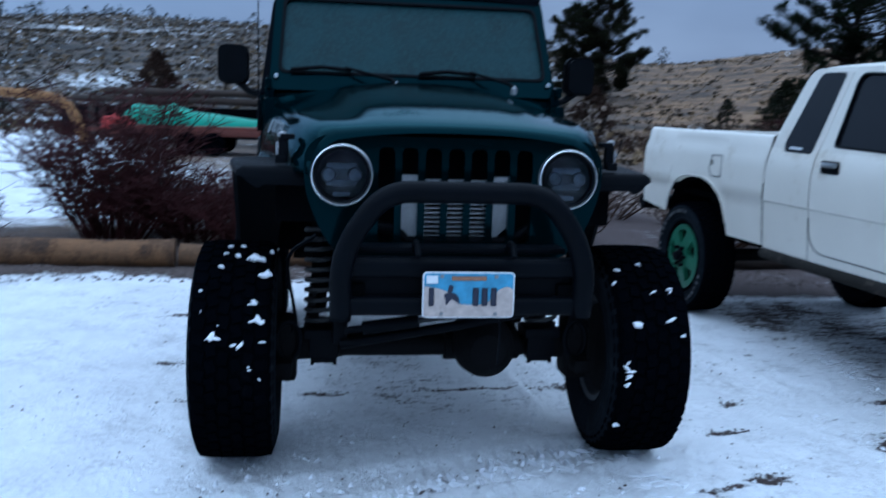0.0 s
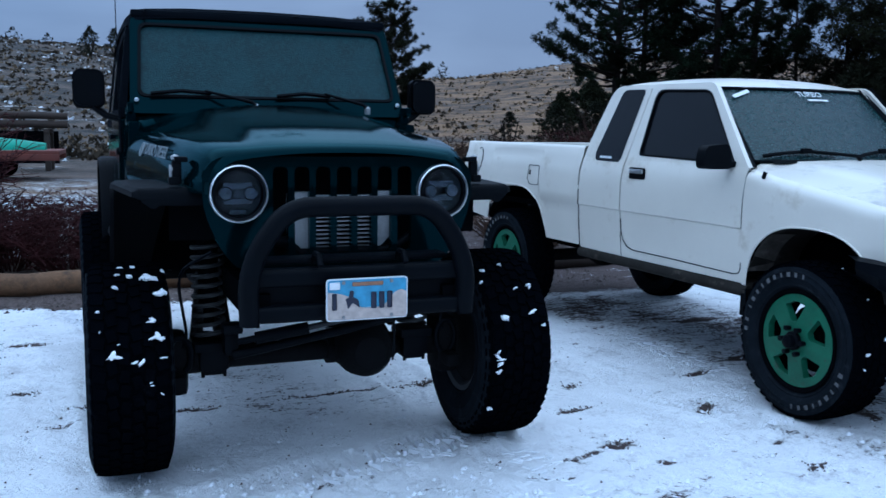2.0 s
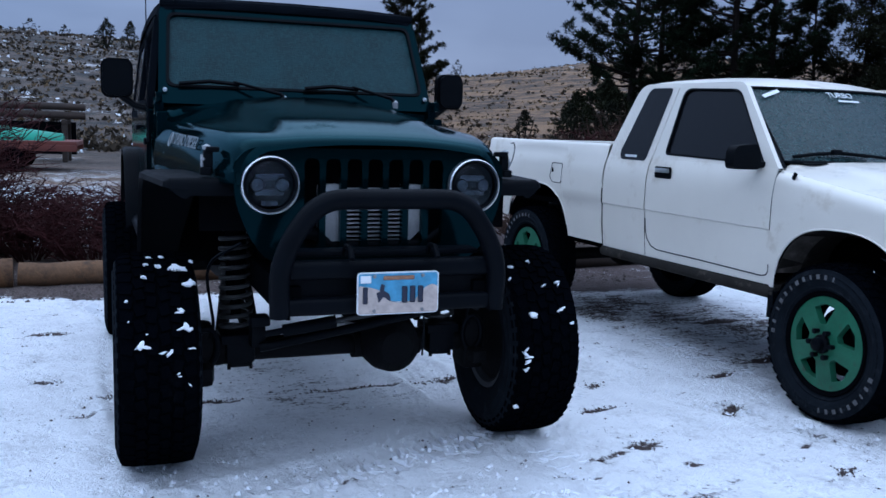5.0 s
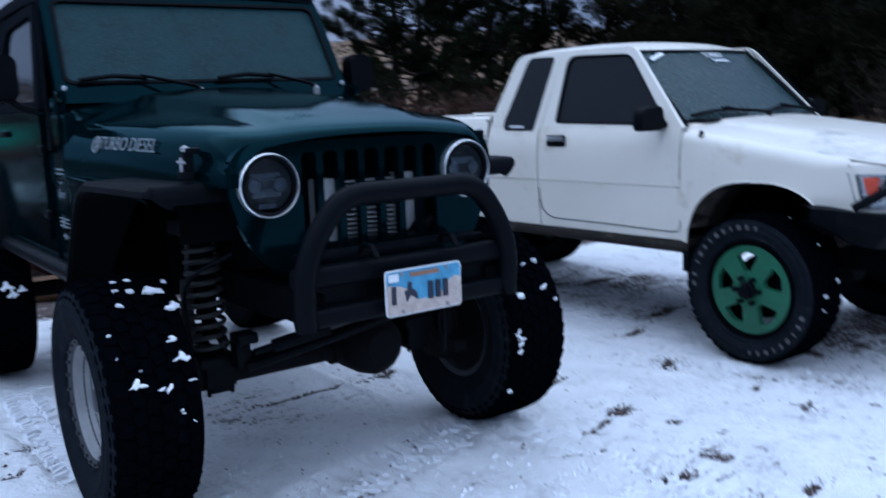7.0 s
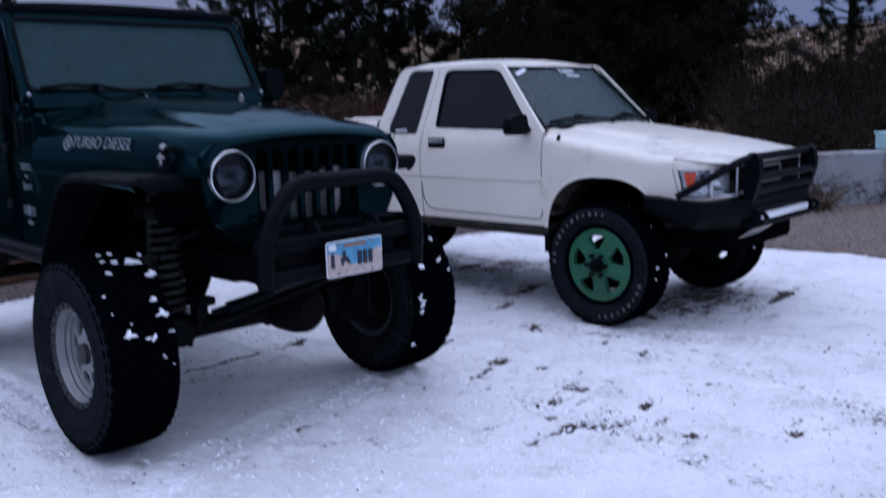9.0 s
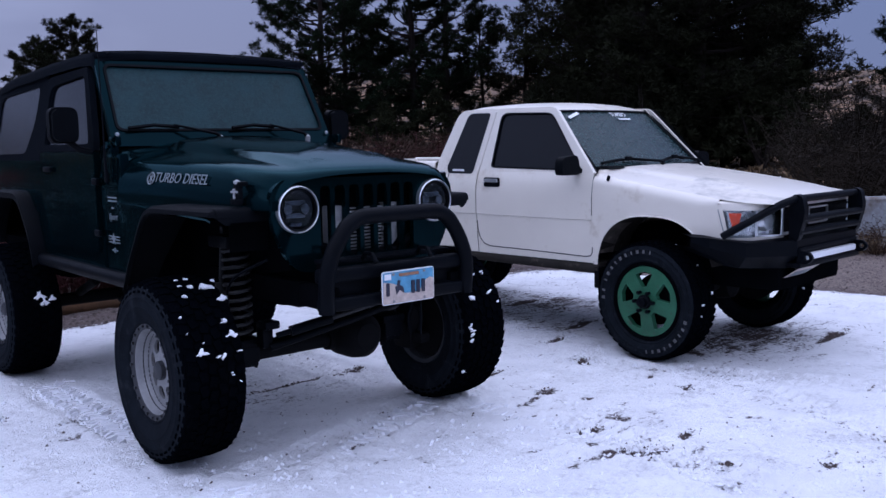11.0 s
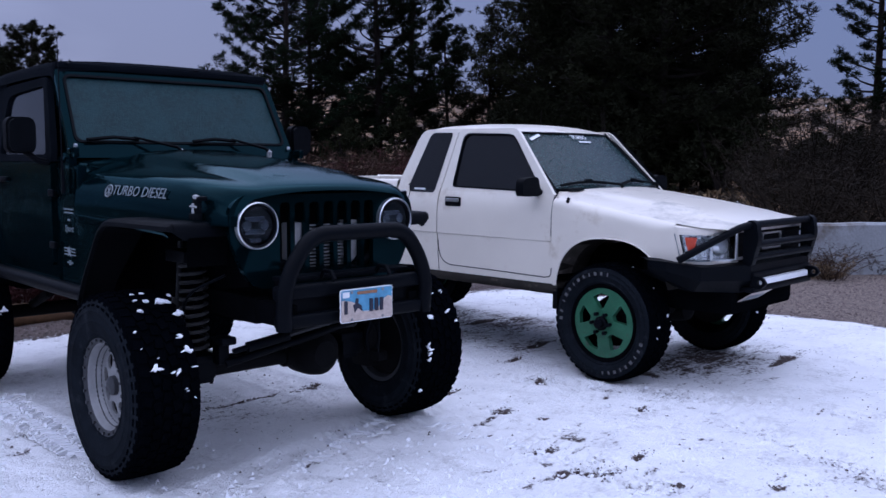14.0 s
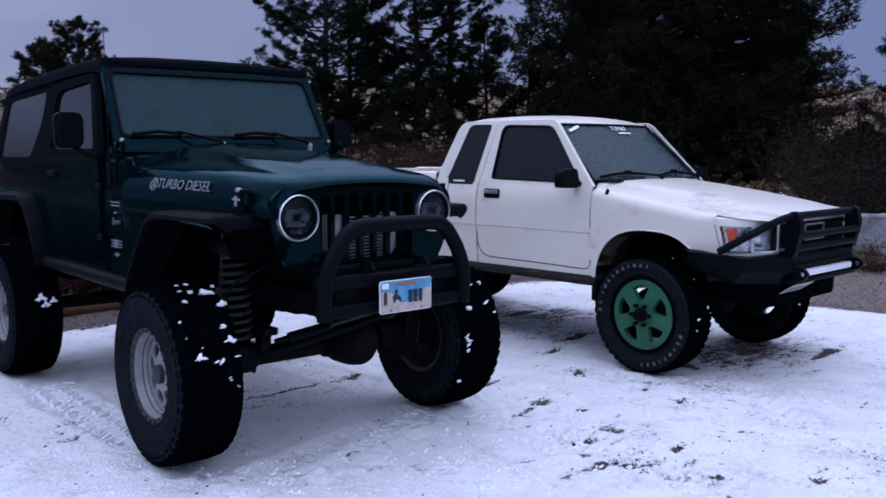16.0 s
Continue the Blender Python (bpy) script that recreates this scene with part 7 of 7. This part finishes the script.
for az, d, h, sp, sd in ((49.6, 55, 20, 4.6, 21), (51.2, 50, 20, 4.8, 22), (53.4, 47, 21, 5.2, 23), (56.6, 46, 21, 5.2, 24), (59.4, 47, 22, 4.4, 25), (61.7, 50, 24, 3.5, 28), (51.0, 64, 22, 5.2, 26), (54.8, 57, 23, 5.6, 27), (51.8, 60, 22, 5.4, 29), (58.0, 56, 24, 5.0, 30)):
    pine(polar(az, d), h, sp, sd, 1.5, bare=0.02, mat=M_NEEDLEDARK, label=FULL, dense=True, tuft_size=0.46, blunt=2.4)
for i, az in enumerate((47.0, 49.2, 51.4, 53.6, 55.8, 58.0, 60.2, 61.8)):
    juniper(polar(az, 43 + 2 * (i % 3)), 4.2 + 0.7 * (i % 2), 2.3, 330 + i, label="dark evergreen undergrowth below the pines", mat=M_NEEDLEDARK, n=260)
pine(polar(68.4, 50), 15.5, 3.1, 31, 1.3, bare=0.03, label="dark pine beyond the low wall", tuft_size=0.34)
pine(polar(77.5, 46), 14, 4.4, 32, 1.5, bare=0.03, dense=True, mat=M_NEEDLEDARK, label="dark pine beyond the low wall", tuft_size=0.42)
pine(polar(19.3, 90), 10.6, 4.4, 41, 2.2, bare=0.02, blunt=2.6, mat=M_NEEDLEDARK, label="bushy dark pine far behind the parked cars", tuft_size=0.42)
pine(polar(17.3, 92), 8.4, 3.8, 42, 2.2, bare=0.02, blunt=2.6, mat=M_NEEDLEDARK, label="bushy dark pine far behind the parked cars", tuft_size=0.42)


def from0(az, d):
    return polar(az, d, (-0.52, -2.87))


juniper(from0(-8.75, 42), 3.3, 1.6, 51, n=420, mat=M_TWIGBROWN, label="rust-brown conifer on the slope")
juniper(from0(-17.5, 45), 1.7, 1.1, 52)
juniper(polar(0.9, 150, (-0.92, -3.16)), 4.6, 1.9, 53, n=160)
juniper(polar(2.2, 152, (-0.92, -3.16)), 4.4, 1.5, 57, n=140)
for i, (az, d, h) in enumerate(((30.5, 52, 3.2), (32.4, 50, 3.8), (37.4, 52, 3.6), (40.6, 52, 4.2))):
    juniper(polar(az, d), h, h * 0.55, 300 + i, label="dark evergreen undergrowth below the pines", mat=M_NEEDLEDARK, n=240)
juniper(from0(17.6, 36), 2.4, 1.5, 58, label="brown conifer beyond the parked cars", mat=M_TWIGBROWN, n=260)
juniper(from0(25.5, 48), 2.2, 1.0, 54, label="dark shrub on the tan slope beyond the pickup bed", n=160)
juniper(from0(28.3, 44), 2.6, 1.3, 55, label="dark shrub on the tan slope beyond the pickup bed", n=160)
juniper(from0(30.8, 42), 2.6, 1.7, 56, label="dark shrub on the tan slope beyond the pickup bed", n=200)
for i, (az, d, h) in enumerate(((-22, 300, 6), (-20.5, 310, 5), (-19.3, 305, 7), (-17.2, 318, 8), (-15.4, 320, 6), (-13.6, 322, 5), (-12.6, 320, 6), (-11.2, 318, 6), (-10.4, 322, 5), (-9.0, 320, 7), (-8.2, 324, 6), (-7.2, 322, 5), (-5.6, 325, 6), (-3.2, 320, 8), (-1.4, 322, 7), (0.6, 325, 8), (21.6, 300, 6))):
    juniper(from0(az, d), h, h * 0.55, 60 + i, label="dark juniper on the ridge", n=60)
rj = random.Random(12)
for i in range(26):
    h = rj.uniform(3.5, 7.0)
    juniper(from0(lerp(-17.5, -4.5, (i + rj.random()) / 26), rj.uniform(305, 325)), h, h * 0.75, 500 + i, label="dark juniper on the ridge", n=46)


def twigs(name, at, h, r, seed, mat, label, stems=60, category="shrub", up=1.0, thick=0.008, wide=None, fine=10):
    """A leafless bush of forking twigs."""
    rnd = random.Random(seed)
    x, y = at
    V, Fc, TV, TF = [], [], [], []
    for _ in range(stems):
        a = rnd.uniform(0, 6.28)
        q = math.sqrt(rnd.random())
        w = wide or r
        p0 = Vector((w * 0.45 * q * math.cos(a), r * 0.45 * q * math.sin(a), 0))
        d = Vector((math.cos(a) * q * r, math.sin(a) * q * r, h * up * rnd.uniform(0.55, 1.05)))
        pts = [p0, p0 + d * 0.35 + Vector((rnd.gauss(0, 0.05), rnd.gauss(0, 0.05), 0)), p0 + d * 0.7 + Vector((rnd.gauss(0, 0.08), rnd.gauss(0, 0.08), 0)), p0 + d + Vector((rnd.gauss(0, 0.1), rnd.gauss(0, 0.1), 0))]
        limb(V, Fc, pts, thick, thick * 0.35, 3)
        for _ in range(fine):
            f = rnd.uniform(0.2, 0.98)
            c = pts[0].lerp(pts[-1], f)
            e = Vector((rnd.gauss(0, 1), rnd.gauss(0, 1), rnd.uniform(-0.2, 1.0))) * h * 0.17
            limb(TV, TF, [c, c + e * 0.5, c + e], thick * 0.6, thick * 0.25, 3)
            for _ in range(4):
                g = c + e * rnd.uniform(0.3, 1.0)
                q = Vector((rnd.gauss(0, 1), rnd.gauss(0, 1), rnd.uniform(0, 0.9))) * h * 0.075
                w = q.cross(Vector((rnd.gauss(0, 1), rnd.gauss(0, 1), rnd.gauss(0, 1)))).normalized() * thick * 0.5
                b0 = len(TV)
                TV.extend([tuple(g - w), tuple(g + w), tuple(g + q)])
                TF.append((b0, b0 + 1, b0 + 2))
    t = thing(name, label, category, (x, y, gz(x, y) - 0.03), group="bushes round the yard")
    tagged(soup("stem", V, Fc, mat, t), kind="stuff")
    tagged(soup("fine_growth", TV, TF, mat, t), kind="stuff")
    return t


RED = "leafless dark red twiggy bush behind the border logs"
twigs("bush", (-2.33, 6.1), 1.42, 0.62, 81, M_TWIGRED, RED, 120, thick=0.009, fine=10)
twigs("bush", (-1.55, 6.2), 0.74, 0.70, 82, M_TWIGRED, RED, 110, thick=0.009, fine=9)
twigs("bush", (-1.0, 5.9), 0.66, 0.6, 83, M_TWIGRED, RED, 80, thick=0.009, fine=8)
twigs("bush", (-3.55, 5.75), 0.62, 0.35, 84, M_TWIGRED, RED, 40, thick=0.007)
twigs("bush", (-0.2, 6.4), 0.66, 0.7, 85, M_TWIGRED, RED, 110, thick=0.011, fine=7)
twigs("bush", (-1.9, 7.6), 0.55, 0.9, 86, M_TWIGRED, RED, 60, thick=0.011)
twigs("bush", (0.5, 5.9), 0.8, 0.7, 87, M_TWIGRED, RED, 90, thick=0.011, fine=7)
twigs("bush", (1.4, 6.1), 0.7, 0.7, 88, M_TWIGRED, RED, 80, thick=0.011, fine=7)
wd = random.Random(77)
for i in range(16):
    f = wd.uniform(0.28, 0.95)
    x, y = lerp(6.2, 15.5, f) - 0.53 * wd.uniform(0.15, 0.6), lerp(4.2, -1.55, f) - 0.85 * wd.uniform(0.15, 0.6)
    twigs("dry_weed", (x, y), wd.uniform(0.2, 0.55), wd.uniform(0.2, 0.4), 400 + i, M_STRAW if i % 3 else M_TWIGBROWN, "dry straw-coloured weeds before the low wall", 26, thick=0.006, fine=4)
for i, (x, y, h) in enumerate(((11.1, 1.0, 0.7), (12.2, 0.2, 0.55), (10.4, 1.7, 0.4), (13.0, -0.4, 0.5), (12.9, -1.3, 0.45))):
    twigs("dry_weed", (x, y), h, 0.35, 90 + i, M_TWIGBROWN, "dry brown weeds before the low wall", 24, thick=0.006)
rnd = random.Random(9)
for i in range(20):
    az = lerp(24, 44, i / 19) + rnd.uniform(-0.5, 0.5)
    k = 0.5 + 0.5 * min(1, max(0, (az - 28) / 5))
    twigs("brush", polar(az, rnd.uniform(30, 42)), k * rnd.uniform(1.2, 2.3), rnd.uniform(1.0, 1.8), 100 + i, M_TWIGBROWN if i % 3 or az < 32 else M_TWIGRED, "reddish brown leafless brush under the pines", 32, thick=0.024, fine=5)
for i in range(22):
    az = lerp(63.6, 84, i / 21) + rnd.uniform(-0.6, 0.6)
    dd = rnd.uniform(28, 44)
    h = rnd.uniform(2.2, 3.8) * dd / 34
    twigs("oak_brush", polar(az, dd), h, h * rnd.uniform(0.5, 0.75), 130 + i, M_BRUSHDARK, "dark brown tangled brush beyond the low wall", 38, thick=0.022, fine=6)
    if i % 3 < 2:
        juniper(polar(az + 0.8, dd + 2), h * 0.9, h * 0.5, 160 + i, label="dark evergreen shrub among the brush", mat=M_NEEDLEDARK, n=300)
for i in range(16):
    az = lerp(63.4, 80, i / 15) + rnd.uniform(-0.5, 0.5)
    twigs("brush", polar(az, rnd.uniform(19, 27)), rnd.uniform(1.0, 1.9), rnd.uniform(1.0, 1.6), 200 + i, M_BRUSHDARK, "dark brown leafless brush behind the low wall", 36, thick=0.018, fine=6)


def scatter(name, count, seed, size, blades, slim, up, mat, label, category, thin_right=0.5):
    """Low growth strewn over the slopes, more than one could count."""
    rnd = random.Random(seed)
    spots = []
    while len(spots) < count:
        az = rnd.uniform(-40, 95)
        d = 26 + 290 * rnd.random() ** 1.1
        if d < 34 and az < 5 or (az > 16 and rnd.random() < thin_right):
            continue
        spots.append((*polar(az, d, (0, -3)), rnd.uniform(*size) * (1 + d / 220)))
    zs = ground_full(np.array([p[0] for p in spots]), np.array([p[1] for p in spots]))
    V, Fc = [], []
    for (x, y, w), z in zip(spots, zs):
        for _ in range(2):
            c = Vector((x + rnd.gauss(0, w * 0.5), y + rnd.gauss(0, w * 0.5), float(z) + w * 0.12))
            tuft(V, Fc, c, w * 0.8, rnd, blades, up, slim)
    tagged(soup(name, V, Fc, mat), label, category, kind="stuff")


scatter("sagebrush", 15000, 17, (0.14, 0.42), 4, 1.9, 0.7, M_SAGE, "grey-brown sagebrush dotted over the slopes", "sagebrush", 0.72)
scatter("dry_grass", 11000, 18, (0.12, 0.40), 3, 1.6, 0.9, M_STRAW, "pale dry grass tufts over the slopes", "dry grass", 0.3)
scatter("snow_flecks", 1700, 19, (0.14, 0.36), 3, 2.4, 0.15, M_SNOWBIT, "small leftovers of snow between the sagebrush", "snow", 0.93)
for i in range(12):
    twigs("brush", (lerp(0.6, 6.5, i / 11) + rnd.uniform(-0.3, 0.3), rnd.uniform(6.6, 9.5)), rnd.uniform(0.5, 0.9), rnd.uniform(0.6, 0.9), 170 + i, M_TWIGBROWN, "dry brown brush behind the border logs", 34, thick=0.012, fine=5)


# ---- border logs, boat on its trailer, log pile, low wall ----
def log(at, to, r, mat, label, seed):
    rnd = random.Random(seed)
    a, c = Vector((*at, gz(*at) + r * 0.82)), Vector((*to, gz(*to) + r * 0.82))
    b = B()
    n = 14
    tube(b, [(a.lerp(c, i / n) - a) + Vector((0, rnd.uniform(-0.008, 0.008), rnd.uniform(-0.006, 0.006))) for i in range(n + 1)], [r * rnd.uniform(0.93, 1.05) for _ in range(n + 1)], 16)
    ob = obj("border_log", b, mat, m=Matrix.Translation(a), smooth=50)
    return tagged(ob, label, "log", "border logs")


log((-6.4, 4.98), (-1.63, 5.14), 0.125, M_LOG, "peeled yellow-brown log lying along the yard edge", 1)
log((-1.59, 5.13), (1.5, 5.26), 0.105, M_OLDLOG, "weathered brown log lying along the yard edge", 2)
# darker than the other two: the shade behind the pickup is in its colour
log((1.56, 5.26), (4.6, 5.4), 0.105, M_DARKWOOD, "weathered log along the yard edge, shade put into its dark colour", 3)

trailer = thing("flatbed_trailer", "rusty red flatbed trailer standing in the yard", "trailer", (-3.1, 20.0, gz(-3.1, 20.0)), -4)
b = B()
box(b, (0.0, 0, 0.62), (3.7, 1.7, 0.10), 0.01)
part("deck", b, M_TRAILER, trailer)
for s in (-1, 1):
    b = B()
    box(b, (0.0, s * 0.83, 0.52), (3.7, 0.08, 0.14), 0.01)
    part("side_rail", b, M_TRAILER, trailer)
    for x in (-0.1, 0.5):
        b = B()
        lathe(b, [(0.13, -0.09), (0.24, -0.09), (0.27, -0.06), (0.27, 0.06), (0.24, 0.09), (0.13, 0.09), (0.13, -0.09)], 28, "y", (x, s * 0.92, 0.27))
        lathe(b, [(0.13, -0.05), (0.0, -0.05)], 20, "y", (x, s * 0.92, 0.27))
        part("wheel", b, M_TYRE, trailer)
b = B()
tube(b, [(-1.8, 0, 0.55), (-2.9, 0, 0.5)], 0.05, 8)
part("drawbar", b, M_TRAILER, trailer)
b = B()
rows = []
for i in range(15):
    f = i / 14
    x = lerp(-1.72, 1.5, f)
    w = 0.62 * (math.sin(math.pi * (0.16 + 0.80 * f)) ** 0.5)
    h = lerp(0.58, 0.24, f ** 1.2) * min(1.0, (f + 0.03) / 0.08) ** 0.5 + 0.13 * math.exp(-((f - 0.36) / 0.06) ** 2)
    rows.append([(x, w * math.cos(a), 0.585 + h * math.sin(a) ** 0.8) for a in [math.pi * k / 10 for k in range(11)]])
loft(b, rows, caps=True)
boat = obj("covered_boat", b, M_BOAT, m=pose(-3.1, 20.0, gz(-3.1, 20.0), 0, 0, -4), smooth=60)
tagged(boat, "small boat under a bright green tarp on the trailer", "boat")
b = B()
for i in range(16):
    rr = random.Random(i)
    bmesh.ops.create_icosphere(b, subdivisions=1, radius=rr.uniform(0.1, 0.2), matrix=pose(-2.0 + 0.075 * (i % 8), -0.6 + 0.15 * (i // 8), 0.62 + 0.1 * rr.random(), rr.uniform(0, 90), rr.uniform(0, 90)))
jk = obj("junk_heap", b, material("faded_red_scrap", (0.34, 0.025, 0.022), 0.7, var=0.5, scale=5), m=pose(-3.1, 20.0, gz(-3.1, 20.0), 0, 0, -4))
tagged(jk, "heap of faded red scrap lying on the trailer deck", "scrap heap")

for i in range(5):
    b = B()
    x0 = -5.5 + 0.3 * i
    tube(b, [(x0, 0, 0), (x0 + 4, 0.02, 0.02), (0.4, 0, 0)], 0.10, 10)
    ob = obj("pole", b, M_DARKWOOD, m=pose(-1.55, 24.0 + 0.25 * (i % 3), gz(-3, 24) + (0.95 if i < 3 else 1.18) + 0.3, 0, 0, -4), smooth=50)
    tagged(ob, "long weathered pole on the rack behind the trailer", "pole", "stacked poles")
rack = thing("pole_rack", "dark timber rack that holds the stacked poles", "rack", (-1.55, 24.2, gz(-1.55, 24.2)), -4)
for x in (-4.9, -2.6, -0.1):
    for y in (-0.45, 0.55):
        b = B()
        box(b, (x, y, 0.57), (0.14, 0.14, 1.14), 0.01)
        part("post", b, M_DARKWOOD, rack)
    b = B()
    box(b, (x, 0.05, 1.08), (0.14, 1.2, 0.12), 0.01)
    part("crossbeam", b, M_DARKWOOD, rack)
b = B()
box(b, (-3.0, 0.62, 0.62), (6.2, 0.04, 0.9))
part("back_board", b, M_BLACKPAINT, rack)

# an arched tan boom left of the bush
b = B()
tube(b, bend([(-8.6, 17.0, 1.38), (-6.3, 17.0, 1.36), (-5.35, 17.0, 1.25), (-5.05, 17.0, 0.4)], 0.4, 5), 0.10, 10)
tube(b, [(-8.5, 17.0, 0.0), (-8.5, 17.0, 1.42)], 0.1, 8)
ob = obj("bent_rail", b, material("yellow_ochre_paint", (0.24, 0.115, 0.035), 0.7, var=0.3, scale=3, dirt=((0.12, 0.08, 0.05), 0.4, 4)), smooth=50, m=Matrix.Translation((0, 0, gz(-6, 17) - 0.05)))
tagged(ob, "bent ochre steel rail standing in the yard", "rail")

# low concrete wall
d = (WALL_B - WALL_A).normalized()
ang = math.degrees(math.atan2(d.y, d.x))
ln = (WALL_B - WALL_A).length
b = B()
rows = []
rw = random.Random(4)
for i in range(25):
    x = ln * i / 24
    h = 0.70 + rw.uniform(-0.012, 0.012)
    rows.append([(x, 0, -0.2), (x, 0, h - 0.03), (x, 0.03, h), (x, 0.19, h), (x, 0.22, h - 0.03), (x, 0.22, -0.2)])
loft(b, rows, caps=True)
wall = obj("low_wall", b, M_CONCRETE, m=pose(WALL_A.x, WALL_A.y, gz(9.5, 2.2), 0, 0, ang), smooth=30)
tagged(wall, "low grey concrete wall along the gravel drive", "wall", kind="structure")
b = B()
box(b, (0, 0, 0.11), (0.34, 0.26, 0.22), 0.03)
box(b, (0, 0, 0.225), (0.37, 0.29, 0.03), 0.01)
tub = obj("plastic_tub", b, M_TEAL, m=pose(10.75, 1.55, gz(9.5, 2.2) + 0.70, 0, 0, ang))
tagged(tub, "pale teal plastic tub on the low wall", "tub")


def pebbles():
    """Grit, clods and dead leaves on the thin snow."""
    rnd = random.Random(23)
    V, Fc = [], []

    def clod(x, y, s):
        b0 = len(V)
        z = gz(x, y)
        base = [(rnd.uniform(0.7, 1.1), rnd.uniform(0.7, 1.1)) for _ in range(5)]
        for k in range(5):
            a = 2 * math.pi * k / 5 + rnd.uniform(-0.3, 0.3)
            V.append((x + s * math.cos(a) * base[k][0], y + s * math.sin(a) * base[k][1], z - 0.003))
        V.append((x + rnd.uniform(-0.3, 0.3) * s, y + rnd.uniform(-0.3, 0.3) * s, z + s * rnd.uniform(0.35, 0.8)))
        for k in range(5):
            Fc.append((b0 + k, b0 + (k + 1) % 5, b0 + 5))

    for x, y, p, q, turn in SPOTS:
        c, s = math.cos(radians(turn)), math.sin(radians(turn))
        for _ in range(int(40 + 420 * p)):
            u, v = rnd.gauss(0, p * 0.75), rnd.gauss(0, q * 0.9)
            clod(x + u * c - v * s, y + u * s + v * c, 0.002 + 0.008 * rnd.random() ** 2)
    for _ in range(9000):
        x, y = rnd.uniform(-3.0, 6.0), rnd.uniform(-3.2, 4.4)
        at = np.array([x]), np.array([y])
        if 0.6 * vnoise(*at, 1 / 0.7, 31)[0] + 0.4 * vnoise(*at, 1 / 0.12, 32)[0] > 0.60:
            clod(x, y, 0.002 + 0.010 * rnd.random() ** 2.5)
    for _ in range(2600):
        clod(rnd.uniform(-6, 4), rnd.uniform(4.4, 5.6), rnd.uniform(0.006, 0.03))
    for _ in range(8000):
        a, c = rnd.uniform(0, 9), rnd.uniform(0.05, 4.6)
        clod(6.05 + c - 0.2 * (a - 4.5), a - 4.0, rnd.uniform(0.005, 0.019))
    ob = soup("pebbles", V, Fc, M_STONE)
    tagged(ob, "brown grit and clods scattered over thin snow", "gravel", kind="stuff")


pebbles()


def tread_prints():
    """Ribs of snow that the tyre blocks left standing along the wheel tracks."""
    rnd = random.Random(41)
    V, Fc = [], []
    for (x0, y0), (x1, y1), w in PRINTS:
        d = Vector((x1 - x0, y1 - y0))
        ln = d.length
        d.normalize()
        n = Vector((d.y, -d.x))
        for i in range(int(ln / 0.052)):
            for row, (c, turn) in enumerate(((-0.36, 0.5), (-0.12, -0.4), (0.12, 0.4), (0.36, -0.5))):
                if rnd.random() < 0.12:
                    continue
                s = (i + 0.5 * (row % 2) + rnd.uniform(-0.12, 0.12)) * 0.052
                p = Vector((x0, y0)) + d * s + n * c * w * rnd.uniform(0.92, 1.08)
                a = math.atan2(n.y, n.x) + turn + rnd.uniform(-0.2, 0.2)
                u, v = Vector((math.cos(a), math.sin(a))), Vector((-math.sin(a), math.cos(a)))
                hl, hw, hh = w * 0.12 * rnd.uniform(0.7, 1.2), 0.008 * rnd.uniform(0.8, 1.2), rnd.uniform(0.002, 0.010)
                z = gz(p.x, p.y) - 0.016
                b0 = len(V)
                for su, sv in ((-1, -1), (1, -1), (1, 1), (-1, 1)):
                    q = p + u * su * hl * 1.2 + v * sv * hw * 1.6
                    V.append((q.x, q.y, z))
                for su, sv in ((-1, -1), (1, -1), (1, 1), (-1, 1)):
                    q = p + u * su * hl + v * sv * hw
                    V.append((q.x, q.y, z + 0.014 + hh * rnd.uniform(0.7, 1.2)))
                Fc.extend([(b0 + 4, b0 + 5, b0 + 6, b0 + 7)] + [(b0 + k, b0 + (k + 1) % 4, b0 + 4 + (k + 1) % 4, b0 + 4 + k) for k in range(4)])
    tagged(soup("tread_prints", V, Fc, M_PRINT), "tyre tread prints pressed into the snow", "tyre track", kind="stuff")


PRINTS = [((-0.80, 1.25), (-0.76, 2.75), 0.27), ((-0.80, 0.30), (-0.9, -0.5), 0.27), ((0.92, 0.78), (0.35, 0.55), 0.25), ((0.35, 0.55), (-0.25, 0.20), 0.25), ((0.90, 0.55), (0.80, -0.5), 0.24), ((-0.9, 3.6), (-1.2, 4.4), 0.26), ((2.68, 1.3), (2.72, 2.6), 0.2)]
tread_prints()


def snow_crumbs():
    """Crumbs of broken snow where wheels and boots have churned it."""
    rnd = random.Random(61)
    V, Fc = [], []
    zones = [(0.55, -0.35, 0.55, 0.75, 2600), (-0.85, 0.0, 0.3, 0.9, 900), (-1.2, 2.0, 0.35, 0.9, 900), (1.6, -0.9, 0.9, 0.6, 900), (2.1, 0.7, 0.5, 0.8, 700), (-0.9, -1.0, 0.7, 0.7, 700)]
    for cx, cy, sx, sy, n in zones:
        for _ in range(n):
            x, y = rnd.gauss(cx, sx), rnd.gauss(cy, sy)
            s = 0.004 + 0.014 * rnd.random() ** 2.2
            z, b0 = gz(x, y), len(V)
            for k in range(5):
                a = 2 * math.pi * k / 5 + rnd.uniform(-0.4, 0.4)
                q = s * rnd.uniform(0.6, 1.2)
                V.append((x + q * math.cos(a), y + q * math.sin(a), z - 0.003))
            V.append((x + rnd.uniform(-0.4, 0.4) * s, y + rnd.uniform(-0.4, 0.4) * s, z + s * rnd.uniform(0.4, 0.9)))
            Fc.extend([(b0 + k, b0 + (k + 1) % 5, b0 + 5) for k in range(5)])
    tagged(soup("snow_crumbs", V, Fc, M_PRINT), "small crumbs of broken white snow on the ground", "snow", kind="stuff")


snow_crumbs()
